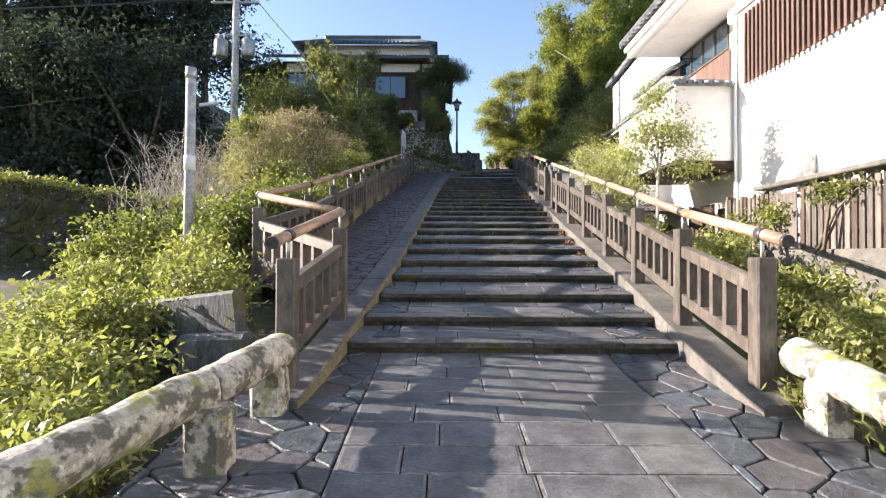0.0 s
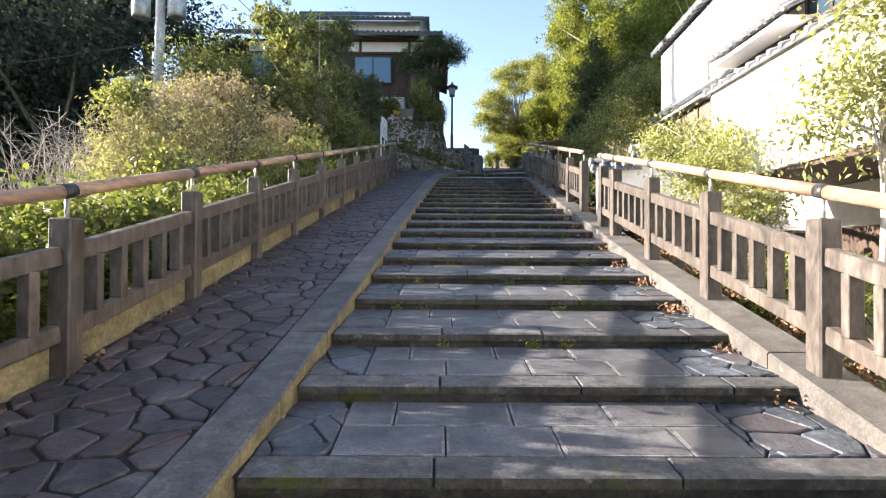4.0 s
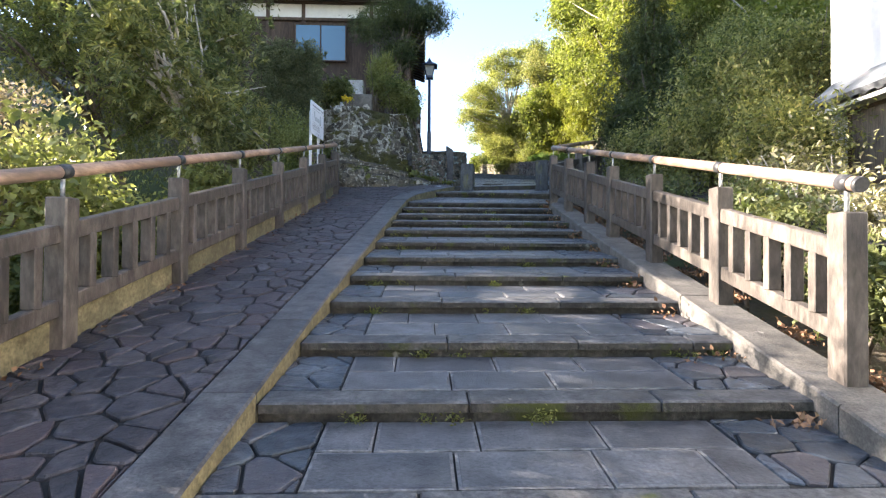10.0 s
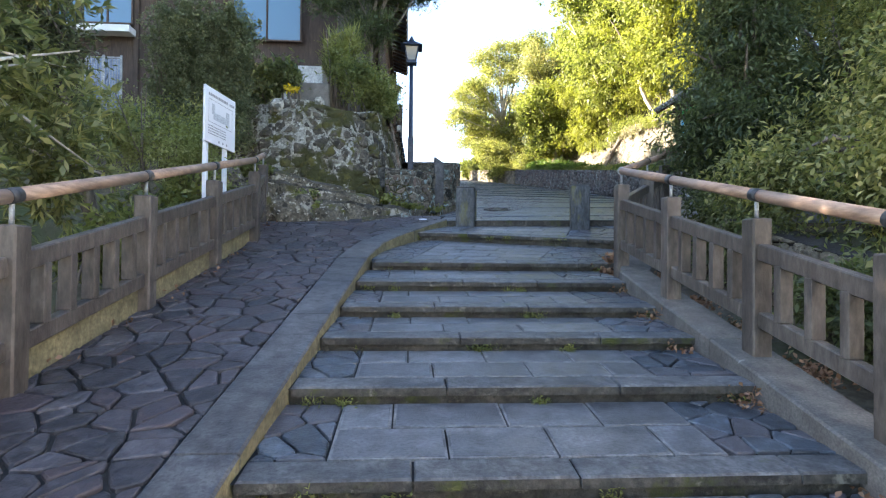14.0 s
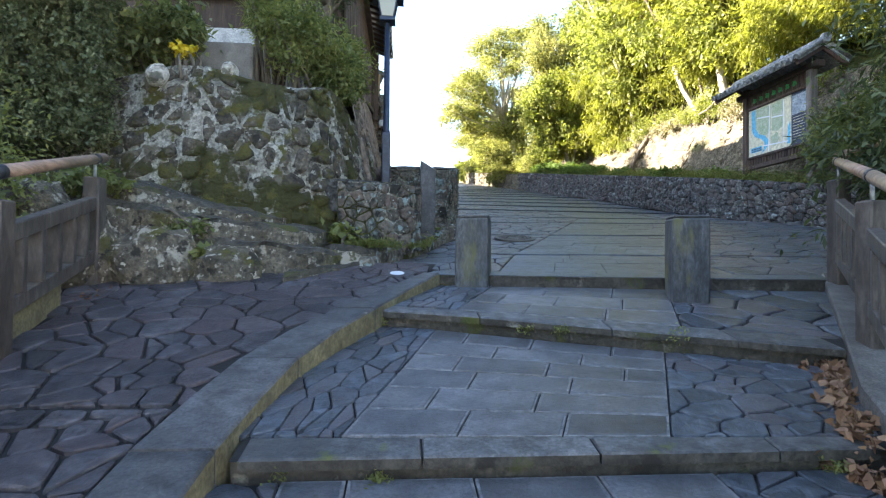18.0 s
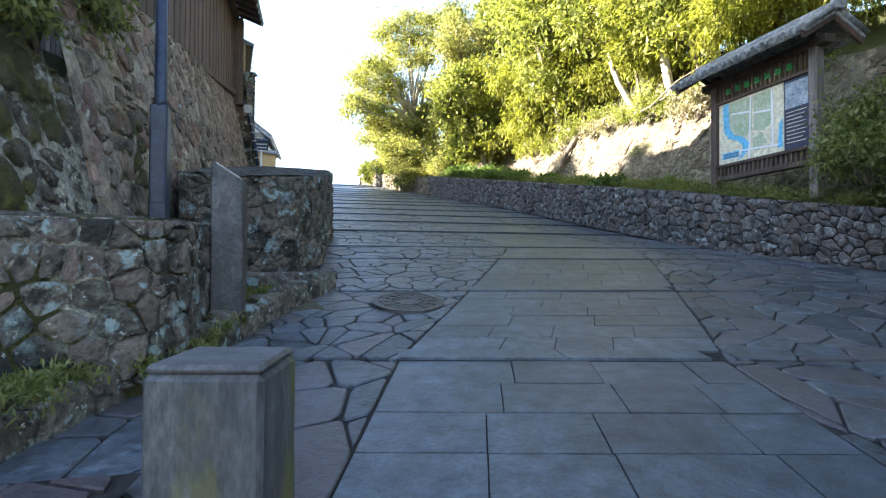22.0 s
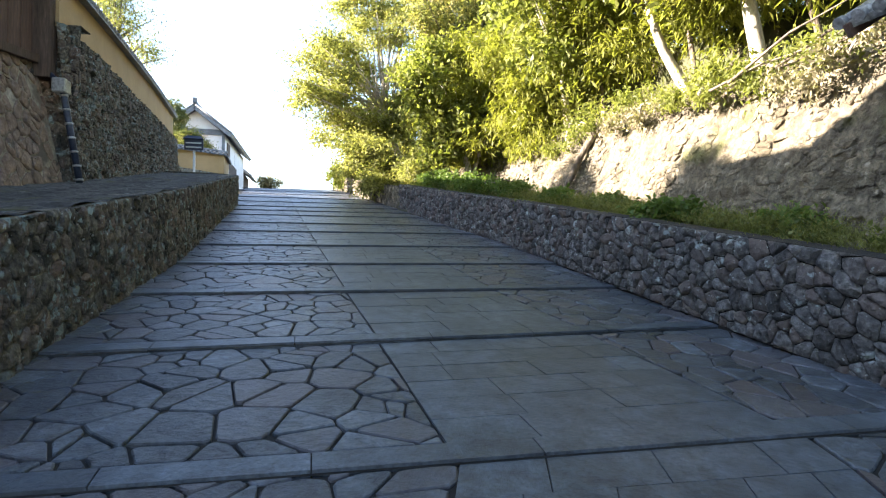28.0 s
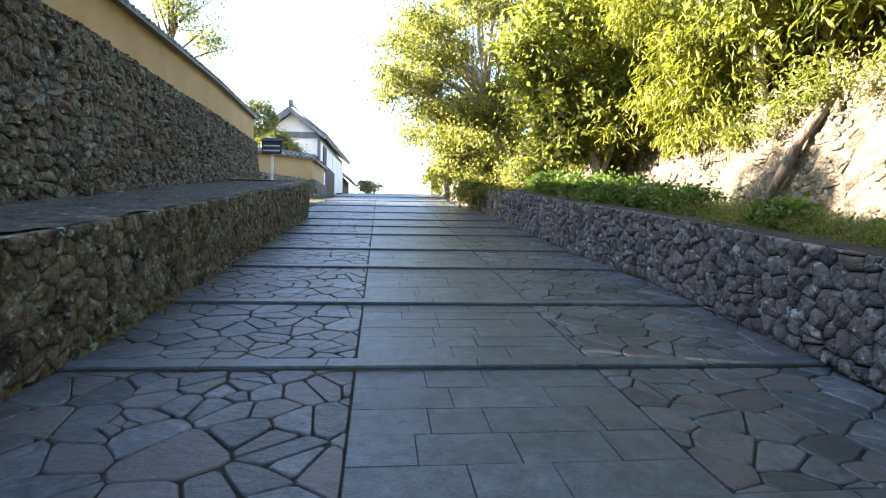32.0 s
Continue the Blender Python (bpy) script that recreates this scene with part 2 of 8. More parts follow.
M_TERR = surf("terrace_rubble", (0.110, 0.098, 0.074), (0.27, 0.24, 0.185), 3.4, 17, 0.97, 1.0, grain=0.7, rnd=0.36, dist=0.055, mid=0.5, hue=(0.21, 0.145, 0.115), patches=[((0.040, 0.038, 0.030), 3.4, 0.51, 0.10), ((0.20, 0.25, 0.235), 2.4, 0.58, 0.12), ((0.27, 0.335, 0.315), 7.0, 0.57, 0.06), ((0.44, 0.46, 0.42), 13, 0.63, 0.05)])
M_TERRJ = surf("terrace_rubble_far", (0.110, 0.098, 0.074), (0.27, 0.24, 0.185), 3.4, 17, 0.97, 1.0, grain=0.7, island=0.36, dist=0.055, mid=0.5, hue=(0.21, 0.145, 0.115), patches=[((0.040, 0.038, 0.030), 3.4, 0.51, 0.10), ((0.20, 0.25, 0.235), 2.4, 0.58, 0.12), ((0.27, 0.335, 0.315), 7.0, 0.57, 0.06), ((0.44, 0.46, 0.42), 13, 0.63, 0.05)])
M_BAST = surf("bastion_stone", (0.065, 0.055, 0.040), (0.185, 0.155, 0.112), 4.0, 24, 0.98, 1.0, rnd=0.3, dist=0.06, mid=0.5, patches=[((0.40, 0.38, 0.31), 7.5, 0.60, 0.05), ((0.035, 0.03, 0.022), 6.0, 0.56, 0.06), ((0.058, 0.054, 0.013), 1.05, 0.46, 0.08), ((0.098, 0.088, 0.018), 3.2, 0.52, 0.08)])
M_MORTAR = surf("bastion_mortar", (0.29, 0.265, 0.205), (0.56, 0.53, 0.44), 5.0, 24, 1.0, 1.0, dist=0.07, mid=0.5, patches=[((0.17, 0.145, 0.10), 3.6, 0.54, 0.06), ((0.07, 0.058, 0.04), 9, 0.54, 0.06), ((0.060, 0.056, 0.014), 1.05, 0.50, 0.05), ((0.105, 0.098, 0.018), 3.2, 0.55, 0.06)])
M_WALLTAN = surf("house_wall_mortar", (0.24, 0.207, 0.15), (0.39, 0.34, 0.255), 1.6, 20, 1.0, 0.8, dist=0.03, mid=0.45, patches=[((0.12, 0.10, 0.075), 1.8, 0.55, 0.12), ((0.30, 0.31, 0.26), 3.5, 0.62, 0.08)])
M_WALLST = surf("house_wall_stone", (0.115, 0.092, 0.070), (0.33, 0.26, 0.195), 2.4, 24, 0.95, 0.9, rnd=0.5, hue=(0.225, 0.125, 0.095), dist=0.03, mid=0.45, patches=[((0.06, 0.052, 0.042), 3, 0.58, 0.1), ((0.36, 0.36, 0.31), 6, 0.64, 0.06)])
M_TOP = surf("terrace_top", (0.055, 0.052, 0.047), (0.15, 0.145, 0.13), 3.2, 22, 1.0, 1.0, dist=0.05, mid=0.5, patches=[((0.085, 0.08, 0.03), 1.6, 0.56, 0.1), ((0.26, 0.26, 0.23), 6, 0.62, 0.06), ((0.035, 0.032, 0.028), 4, 0.56, 0.08)])
M_EARTH = surf("earth", (0.075, 0.06, 0.04), (0.13, 0.11, 0.075), 0.8, 14, 1.0, 0.8, dist=0.04, patches=[((0.055, 0.075, 0.02), 0.5, 0.48, 0.14), ((0.05, 0.062, 0.02), 0.1, 0.5, 0.1)])
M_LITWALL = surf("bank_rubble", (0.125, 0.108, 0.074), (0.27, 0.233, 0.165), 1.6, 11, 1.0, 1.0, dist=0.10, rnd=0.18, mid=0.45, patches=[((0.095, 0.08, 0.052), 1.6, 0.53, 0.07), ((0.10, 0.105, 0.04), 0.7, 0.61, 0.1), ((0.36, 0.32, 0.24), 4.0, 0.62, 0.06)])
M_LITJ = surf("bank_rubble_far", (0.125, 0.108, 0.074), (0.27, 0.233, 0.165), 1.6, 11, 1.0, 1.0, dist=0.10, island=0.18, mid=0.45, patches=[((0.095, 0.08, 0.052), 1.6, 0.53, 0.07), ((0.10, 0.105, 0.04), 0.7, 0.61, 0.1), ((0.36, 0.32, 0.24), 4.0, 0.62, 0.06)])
M_WHITE = surf("white_plaster", (0.70, 0.69, 0.67), (0.80, 0.79, 0.77), 0.7, 12, 0.9, 0.2, grain=0.08, mid=0.06, patches=[((0.50, 0.49, 0.46), 0.9, 0.62, 0.2), ((0.58, 0.57, 0.53), 4.0, 0.64, 0.1)])
M_OCHRE = surf("ochre_plaster", (0.42, 0.29, 0.14), (0.50, 0.35, 0.18), 0.9, 20, 0.95, 0.2, grain=0.1, mid=0.04, patches=[((0.30, 0.22, 0.12), 0.7, 0.66, 0.2)])
M_TILE = surf("roof_tile", (0.12, 0.135, 0.15), (0.22, 0.235, 0.25), 2.0, 20, 0.5, 0.4, rnd=0.2, patches=[((0.26, 0.26, 0.23), 3.5, 0.68, 0.1)])
M_TILEP = surf("pale_roof_tile", (0.20, 0.21, 0.21), (0.34, 0.345, 0.335), 3.0, 20, 0.6, 0.6, rnd=0.2, mid=0.45, patches=[((0.12, 0.125, 0.12), 4, 0.58, 0.1)])
M_TILEB = surf("blue_grey_tile", (0.05, 0.075, 0.09), (0.09, 0.12, 0.14), 2.0, 20, 0.45, 0.4, rnd=0.2)
M_WOODD = surf("dark_wood", (0.055, 0.036, 0.026), (0.11, 0.075, 0.055), 2, 22, 0.8, 0.5, rnd=0.2, stretch=(3, 3, 0.3))
M_WOODR = surf("red_brown_wood", (0.085, 0.05, 0.04), (0.15, 0.09, 0.07), 2, 22, 0.75, 0.4, rnd=0.2, stretch=(3, 3, 0.3))
M_WOODG = surf("grey_wood", (0.10, 0.085, 0.072), (0.20, 0.175, 0.15), 2, 22, 0.85, 0.5, rnd=0.35, stretch=(3, 3, 0.3))
M_BARK = surf("bark", (0.10, 0.08, 0.06), (0.22, 0.185, 0.14), 3, 20, 0.95, 0.9, stretch=(1, 1, 0.3), dist=0.03)
M_BARKP = surf("pale_bark", (0.36, 0.32, 0.26), (0.56, 0.52, 0.45), 3, 20, 0.9, 0.6, stretch=(1, 1, 0.4))
M_CONC = surf("pole_concrete", (0.40, 0.39, 0.37), (0.52, 0.51, 0.48), 1.5, 30, 0.85, 0.3)
M_LAMP = surf("lamp_black", (0.018, 0.027, 0.050), (0.034, 0.048, 0.082), 3, 40, 0.4, 0.15)
M_GLASS = glass_pane("lamp_glass", (0.16, 0.18, 0.19))
M_WIN = glass_pane("window_glass", (0.03, 0.055, 0.08))
M_WINB = glass_pane("blue_window", (0.07, 0.16, 0.24))
M_SIGNW = surf("sign_white", (0.66, 0.68, 0.70), (0.74, 0.76, 0.78), 2, 40, 0.5, 0.05, grain=0.05, mid=0.02)
M_BLUEP = surf("panel_blue_grey", (0.22, 0.29, 0.40), (0.30, 0.37, 0.48), 4, 40, 0.6, 0.1)
M_INK = surf("ink", (0.05, 0.055, 0.06), (0.09, 0.09, 0.10), 3, 40, 0.7, 0, grain=0.05, mid=0.02)
M_DRY = leafy("dry_leaf", [(0.15, 0.075, 0.042), (0.26, 0.145, 0.085), (0.38, 0.25, 0.15)], 0.1, 0.85)
L_BUSH = leafy("leaf_yellow_green", [(0.14, 0.155, 0.05), (0.26, 0.275, 0.10), (0.40, 0.40, 0.19)], 0.45)
L_DARK = leafy("leaf_dark", [(0.05, 0.07, 0.03), (0.105, 0.128, 0.052), (0.18, 0.20, 0.09), (0.24, 0.22, 0.10)], 0.38, 0.4)
L_MID = leafy("leaf_mid", [(0.065, 0.088, 0.03), (0.14, 0.165, 0.055), (0.24, 0.255, 0.10), (0.36, 0.34, 0.12)], 0.48)
L_LIMED = leafy("leaf_shade_green", [(0.07, 0.095, 0.03), (0.14, 0.165, 0.05), (0.25, 0.26, 0.09)], 0.4)
L_ROS = leafy("leaf_rosette", [(0.055, 0.074, 0.034), (0.135, 0.158, 0.066), (0.26, 0.268, 0.12), (0.50, 0.44, 0.18)], 0.48, 0.35)
L_HEDGE = leafy("leaf_hedge", [(0.045, 0.060, 0.028), (0.13, 0.15, 0.075), (0.24, 0.255, 0.14)], 0.25, 0.5, 2.5)
# mixed greens; the palest yellow stops paint sunlit leaves into shaded foliage
L_VAR = leafy("leaf_varied_sunflecks", [(0.045, 0.060, 0.026), (0.15, 0.17, 0.063), (0.33, 0.32, 0.13), (0.54, 0.46, 0.20)], 0.5, 0.45, 0.9)
L_CON = leafy("leaf_conifer", [(0.026, 0.042, 0.022), (0.06, 0.085, 0.038), (0.11, 0.135, 0.055), (0.19, 0.20, 0.085)], 0.32, 0.5, 1.2)
L_OLIVE = leafy("leaf_olive", [(0.07, 0.088, 0.034), (0.17, 0.185, 0.062), (0.32, 0.32, 0.115), (0.46, 0.43, 0.18)], 0.58, 0.5, 0.8)
L_GREY = leafy("leaf_grey_green", [(0.05, 0.062, 0.036), (0.10, 0.115, 0.062), (0.17, 0.18, 0.095), (0.25, 0.235, 0.12)], 0.38, 0.45)
L_SEED = leafy("seed_heads", [(0.20, 0.155, 0.12), (0.34, 0.27, 0.21), (0.46, 0.38, 0.30)], 0.3, 0.8)
L_WEED = leafy("leaf_weed", [(0.045, 0.085, 0.020), (0.10, 0.165, 0.035), (0.19, 0.26, 0.07)], 0.42)
L_FLOWER = leafy("yellow_petals", [(0.6, 0.42, 0.02), (0.75, 0.58, 0.04)], 0.3)
L_LIME = leafy("leaf_lime", [(0.09, 0.115, 0.028), (0.18, 0.205, 0.05), (0.32, 0.33, 0.10)], 0.55)
L_MAPLE = leafy("leaf_maple", [(0.20, 0.215, 0.09), (0.31, 0.32, 0.15), (0.42, 0.42, 0.23)], 0.5)
L_BAMB = leafy("leaf_bamboo", [(0.085, 0.10, 0.016), (0.20, 0.215, 0.036), (0.38, 0.38, 0.09)], 0.58)
L_DRYB = leafy("leaf_dry_vine", [(0.13, 0.115, 0.075), (0.23, 0.21, 0.135), (0.34, 0.31, 0.20), (0.38, 0.38, 0.14)], 0.36, 0.7)
# hill leaves: distant bluish haze is mixed into their dark green
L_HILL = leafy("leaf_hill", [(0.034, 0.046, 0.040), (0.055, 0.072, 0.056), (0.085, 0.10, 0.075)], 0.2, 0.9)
L_GRASS = leafy("leaf_grass", [(0.10, 0.12, 0.035), (0.20, 0.215, 0.065), (0.33, 0.32, 0.12)], 0.42)


# ---- building helpers ----
def mesh_of(name, verts, faces, mats=(), idx=None, smooth=False):
    me = bpy.data.meshes.new(name)
    me.from_pydata([tuple(v) for v in verts], [], [tuple(f) for f in faces])
    for m in mats:
        me.materials.append(m)
    if idx is not None:
        me.polygons.foreach_set("material_index", idx)
    if smooth:
        me.polygons.foreach_set("use_smooth", [True] * len(me.polygons))
    me.update()
    return me


def part(name, data, material=None, parent=None, label=""):
    """Links a bmesh or a mesh as one object under a thing or a part."""
    if isinstance(data, bmesh.types.BMesh):
        me = bpy.data.meshes.new(name)
        data.to_mesh(me)
        data.free()
    else:
        me = data
    if material and not me.materials:
        me.materials.append(material)
    ob = new(name, me)
    if parent:
        ob.parent = parent
        ob.matrix_parent_inverse = parent.matrix_basis.inverted()
    return tagged(ob, label)


def thing(name, label, category, at=(0, 0, 0), group="", kind=""):
    """An Empty at a thing's base, for parts to be hung under."""
    ob = new(name)
    ob.empty_display_size = 0.1
    ob.matrix_basis = Matrix.Translation(at)
    return tagged(ob, label, category, group, kind)


def box_bm(x0, x1, y0, y1, z0, z1, bevel=0.0):
    bm = bmesh.new()
    bmesh.ops.create_cube(bm, size=1)
    for v in bm.verts:
        v.co = Vector((x0 if v.co.x < 0 else x1, y0 if v.co.y < 0 else y1, z0 if v.co.z < 0 else z1))
    if bevel:
        bmesh.ops.bevel(bm, geom=bm.edges[:], offset=bevel, segments=1, affect='EDGES', clamp_overlap=True)
    return bm


def beam_bm(p, q, w, h, bevel=0.008, up=(0, 0, 1)):
    """A squared timber from p to q, w across and h high."""
    p, q = Vector(p), Vector(q)
    d = q - p
    x = d.normalized()
    y = Vector(up).cross(x).normalized()
    z = x.cross(y)
    bm = box_bm(0, d.length, -w / 2, w / 2, -h / 2, h / 2, bevel)
    m = Matrix((x, y, z)).transposed().to_4x4()
    m.translation = p
    bm.transform(m)
    return bm


def tube_bm(pts, radii, seg=8, cap=True, bm=None):
    bm = bm or bmesh.new()
    rings = []
    pts = [Vector(p) for p in pts]
    for i, p in enumerate(pts):
        d = (pts[min(i + 1, len(pts) - 1)] - pts[max(i - 1, 0)]).normalized()
        a = Vector((0, 0, 1)) if abs(d.z) < 0.9 else Vector((1, 0, 0))
        u = a.cross(d).normalized()
        v = d.cross(u)
        r = radii[i] if isinstance(radii, (list, tuple)) else radii
        rings.append([bm.verts.new(p + (u * math.cos(t) + v * math.sin(t)) * r) for t in [2 * math.pi * k / seg for k in range(seg)]])
    for a, b in zip(rings, rings[1:]):
        for k in range(seg):
            f = bm.faces.new((a[k], a[(k + 1) % seg], b[(k + 1) % seg], b[k]))
            f.smooth = True
    if cap:
        bm.faces.new(rings[0][::-1])
        bm.faces.new(rings[-1])
    return bm


def sheet(name, f, us, vs, mat, parent=None, label="", kind="", smooth=False, category="", thick=0.0):
    """A grid of points f(u, v)."""
    nu, nv = len(us), len(vs)
    V = [f(u, v) for v in vs for u in us]
    F = [(j * nu + i, j * nu + i + 1, (j + 1) * nu + i + 1, (j + 1) * nu + i) for j in range(nv - 1) for i in range(nu - 1)]
    ob = part(name, mesh_of(name, V, F, [mat], smooth=smooth), None, parent, label)
    return tagged(ob, kind=kind, category=category)


def clip_half(poly, nx, ny, c):
    """Keeps the part of a polygon with nx*x + ny*y <= c."""
    out = []
    for i, (ax, ay) in enumerate(poly):
        bx, by = poly[(i + 1) % len(poly)]
        da, db = nx * ax + ny * ay - c, nx * bx + ny * by - c
        if da <= 0:
            out.append((ax, ay))
        if (da < 0 < db) or (db < 0 < da):
            t = da / (da - db)
            out.append((ax + (bx - ax) * t, ay + (by - ay) * t))
    return out


def crazy(w, h, size, rng, aspect=1.0, jitter=0.42, extra=0.22):
    """Irregular cells of uneven size that fill the rectangle w by h."""
    sx, sy = size * aspect, size
    nx, ny = max(1, round(w / sx)), max(1, round(h / sy))
    sx, sy = w / nx, h / ny
    P = {}
    for j in range(-2, ny + 2):
        for i in range(-2, nx + 2):
            p = ((i + 0.5 + (0.3 if j % 2 else 0) + rng.uniform(-jitter, jitter)) * sx, (j + 0.5 + rng.uniform(-jitter, jitter)) * sy)
            P[i, j] = [p]
            if rng.random() < extra:
                a = rng.uniform(0, 6.28)
                P[i, j].append((p[0] + math.cos(a) * sx * 0.45, p[1] + math.sin(a) * sy * 0.45))
    cells = []
    for j in range(-1, ny + 1):
        for i in range(-1, nx + 1):
            for px, py in P[i, j]:
                poly = [(px - 2 * sx, py - 2 * sy), (px + 2 * sx, py - 2 * sy), (px + 2 * sx, py + 2 * sy), (px - 2 * sx, py + 2 * sy)]
                for dj in (0, -1, 1, -2, 2):
                    for di in (0, -1, 1, -2, 2):
                        for qx, qy in P.get((i + di, j + dj), ()):
                            if (qx, qy) != (px, py) and len(poly) >= 3:
                                poly = clip_half(poly, qx - px, qy - py, (qx * qx + qy * qy - px * px - py * py) / 2)
                for n in ((-1, 0, 0), (1, 0, w), (0, -1, 0), (0, 1, h)):
                    if len(poly) >= 3:
                        poly = clip_half(poly, *n)
                if len(poly) >= 3:
                    ar = abs(sum(a[0] * b[1] - b[0] * a[1] for a, b in zip(poly, poly[1:] + poly[:1]))) / 2
                    if ar > 0.04 * sx * sy:
                        cells.append(poly)
    return cells


def inset(poly, g):
    """The convex polygon drawn in by g on every side."""
    turn = 1 if sum(a[0] * b[1] - b[0] * a[1] for a, b in zip(poly, poly[1:] + poly[:1])) > 0 else -1
    out = list(poly)
    for a, b in zip(poly, poly[1:] + poly[:1]):
        m = math.hypot(b[0] - a[0], b[1] - a[1])
        if m < 1e-6 or len(out) < 3:
            continue
        nx, ny = turn * (b[1] - a[1]) / m, -turn * (b[0] - a[0]) / m
        out = clip_half(out, nx, ny, nx * a[0] + ny * a[1] - g)
    if len(out) >= 3:
        return out
    cx, cy = sum(p[0] for p in poly) / len(poly), sum(p[1] for p in poly) / len(poly)
    return [(cx + (x - cx) * 0.6, cy + (y - cy) * 0.6) for x, y in poly]


def shrink(poly, g):
    """The polygon drawn towards its middle by about g, corner by corner."""
    cx, cy = sum(p[0] for p in poly) / len(poly), sum(p[1] for p in poly) / len(poly)
    out = []
    for x, y in poly:
        k = max(0.3, 1 - g * 1.25 / (math.hypot(x - cx, y - cy) or 1))
        out.append((cx + (x - cx) * k, cy + (y - cy) * k))
    return out


def round_poly(poly, r=0.22):
    """Corners cut, so that stones look worn."""
    out = []
    n = len(poly)
    for i in range(n):
        a, b, c = poly[i - 1], poly[i], poly[(i + 1) % n]
        out.append((b[0] + (a[0] - b[0]) * r, b[1] + (a[1] - b[1]) * r))
        out.append((b[0] + (c[0] - b[0]) * r, b[1] + (c[1] - b[1]) * r))
    return out


def flat_stone(poly, place, joint=0.012, high=0.014, deep=0.03, r=0.16, lift=0.0):
    """A paving stone over a polygon of the plan, set on the surface place(u, v)."""
    base = round_poly(inset(poly, joint), r)
    top = shrink(base, 0.008)
    n = len(base)
    V = []
    for ring, h in ((base, -deep), (base, high - 0.008 + lift), (top, high + lift)):
        for u, v in ring:
            x, y, z = place(u, v)
            V.append((x, y, z + h))
    F = [tuple(range(2 * n, 3 * n))]
    for k in range(2):
        F += [(k * n + i, k * n + (i + 1) % n, (k + 1) * n + (i + 1) % n, (k + 1) * n + i) for i in range(n)]
    return V, F


def wall_stone(poly, place, rng, joint=0.012, bulge=0.06, r=0.2):
    """A rough broken wall stone: place(u, v, out) gives the point out metres before the wall's face."""
    base = round_poly(inset(poly, joint * rng.uniform(0.6, 1.5)), r * rng.uniform(0.6, 1.2))
    n = len(base)
    cx, cy = sum(p[0] for p in base) / n, sum(p[1] for p in base) / n
    b = bulge * rng.uniform(0.45, 1.4)
    tu, tv = rng.uniform(-0.4, 0.4) * b, rng.uniform(-0.4, 0.4) * b
    d = max(max(abs(x - cx), abs(y - cy)) for x, y in base) or 1

    def ring(k, h, wob, rough):
        out = []
        for x, y in base:
            kk = k * rng.uniform(1 - wob, 1 + wob)
            u, v = cx + (x - cx) * kk, cy + (y - cy) * kk
            out.append(place(u, v, h * rng.uniform(1 - rough, 1 + rough) + tu * (u - cx) / d + tv * (v - cy) / d))
        return out
    V = [place(u, v, -0.03) for u, v in base] + ring(0.95, b * 0.5, 0.03, 0.3) + ring(0.66, b * 0.95, 0.16, 0.16)
    V.append(place(cx + rng.uniform(-.2, .2) * d, cy + rng.uniform(-.2, .2) * d, b * rng.uniform(0.9, 1.15)))
    F = [(2 * n + i, 2 * n + (i + 1) % n, 3 * n) for i in range(n)]
    for k in range(2):
        F += [(k * n + i, k * n + (i + 1) % n, (k + 1) * n + (i + 1) % n, (k + 1) * n + i) for i in range(n)]
    return V, F


def pieces(items, name, mat, matj, parent, near, limit=300, smooth=False):
    """The stones nearest the way become objects of their own; the rest is one joined part."""
    items = sorted(items, key=near)
    for V, F in items[:limit]:
        part(name, mesh_of(name, V, F, [mat], smooth=smooth), None, parent)
    rest = items[limit:]
    if rest:
        AV, AF = [], []
        for V, F in rest:
            o = len(AV)
            AV += V
            AF += [tuple(i + o for i in f) for f in F]
        ob = part(name + "_bed", mesh_of(name + "_bed", AV, AF, [matj or mat], smooth=smooth), None, parent)
        tagged(ob, kind="stuff")


def first_y(it):
    return it[0][0][1]


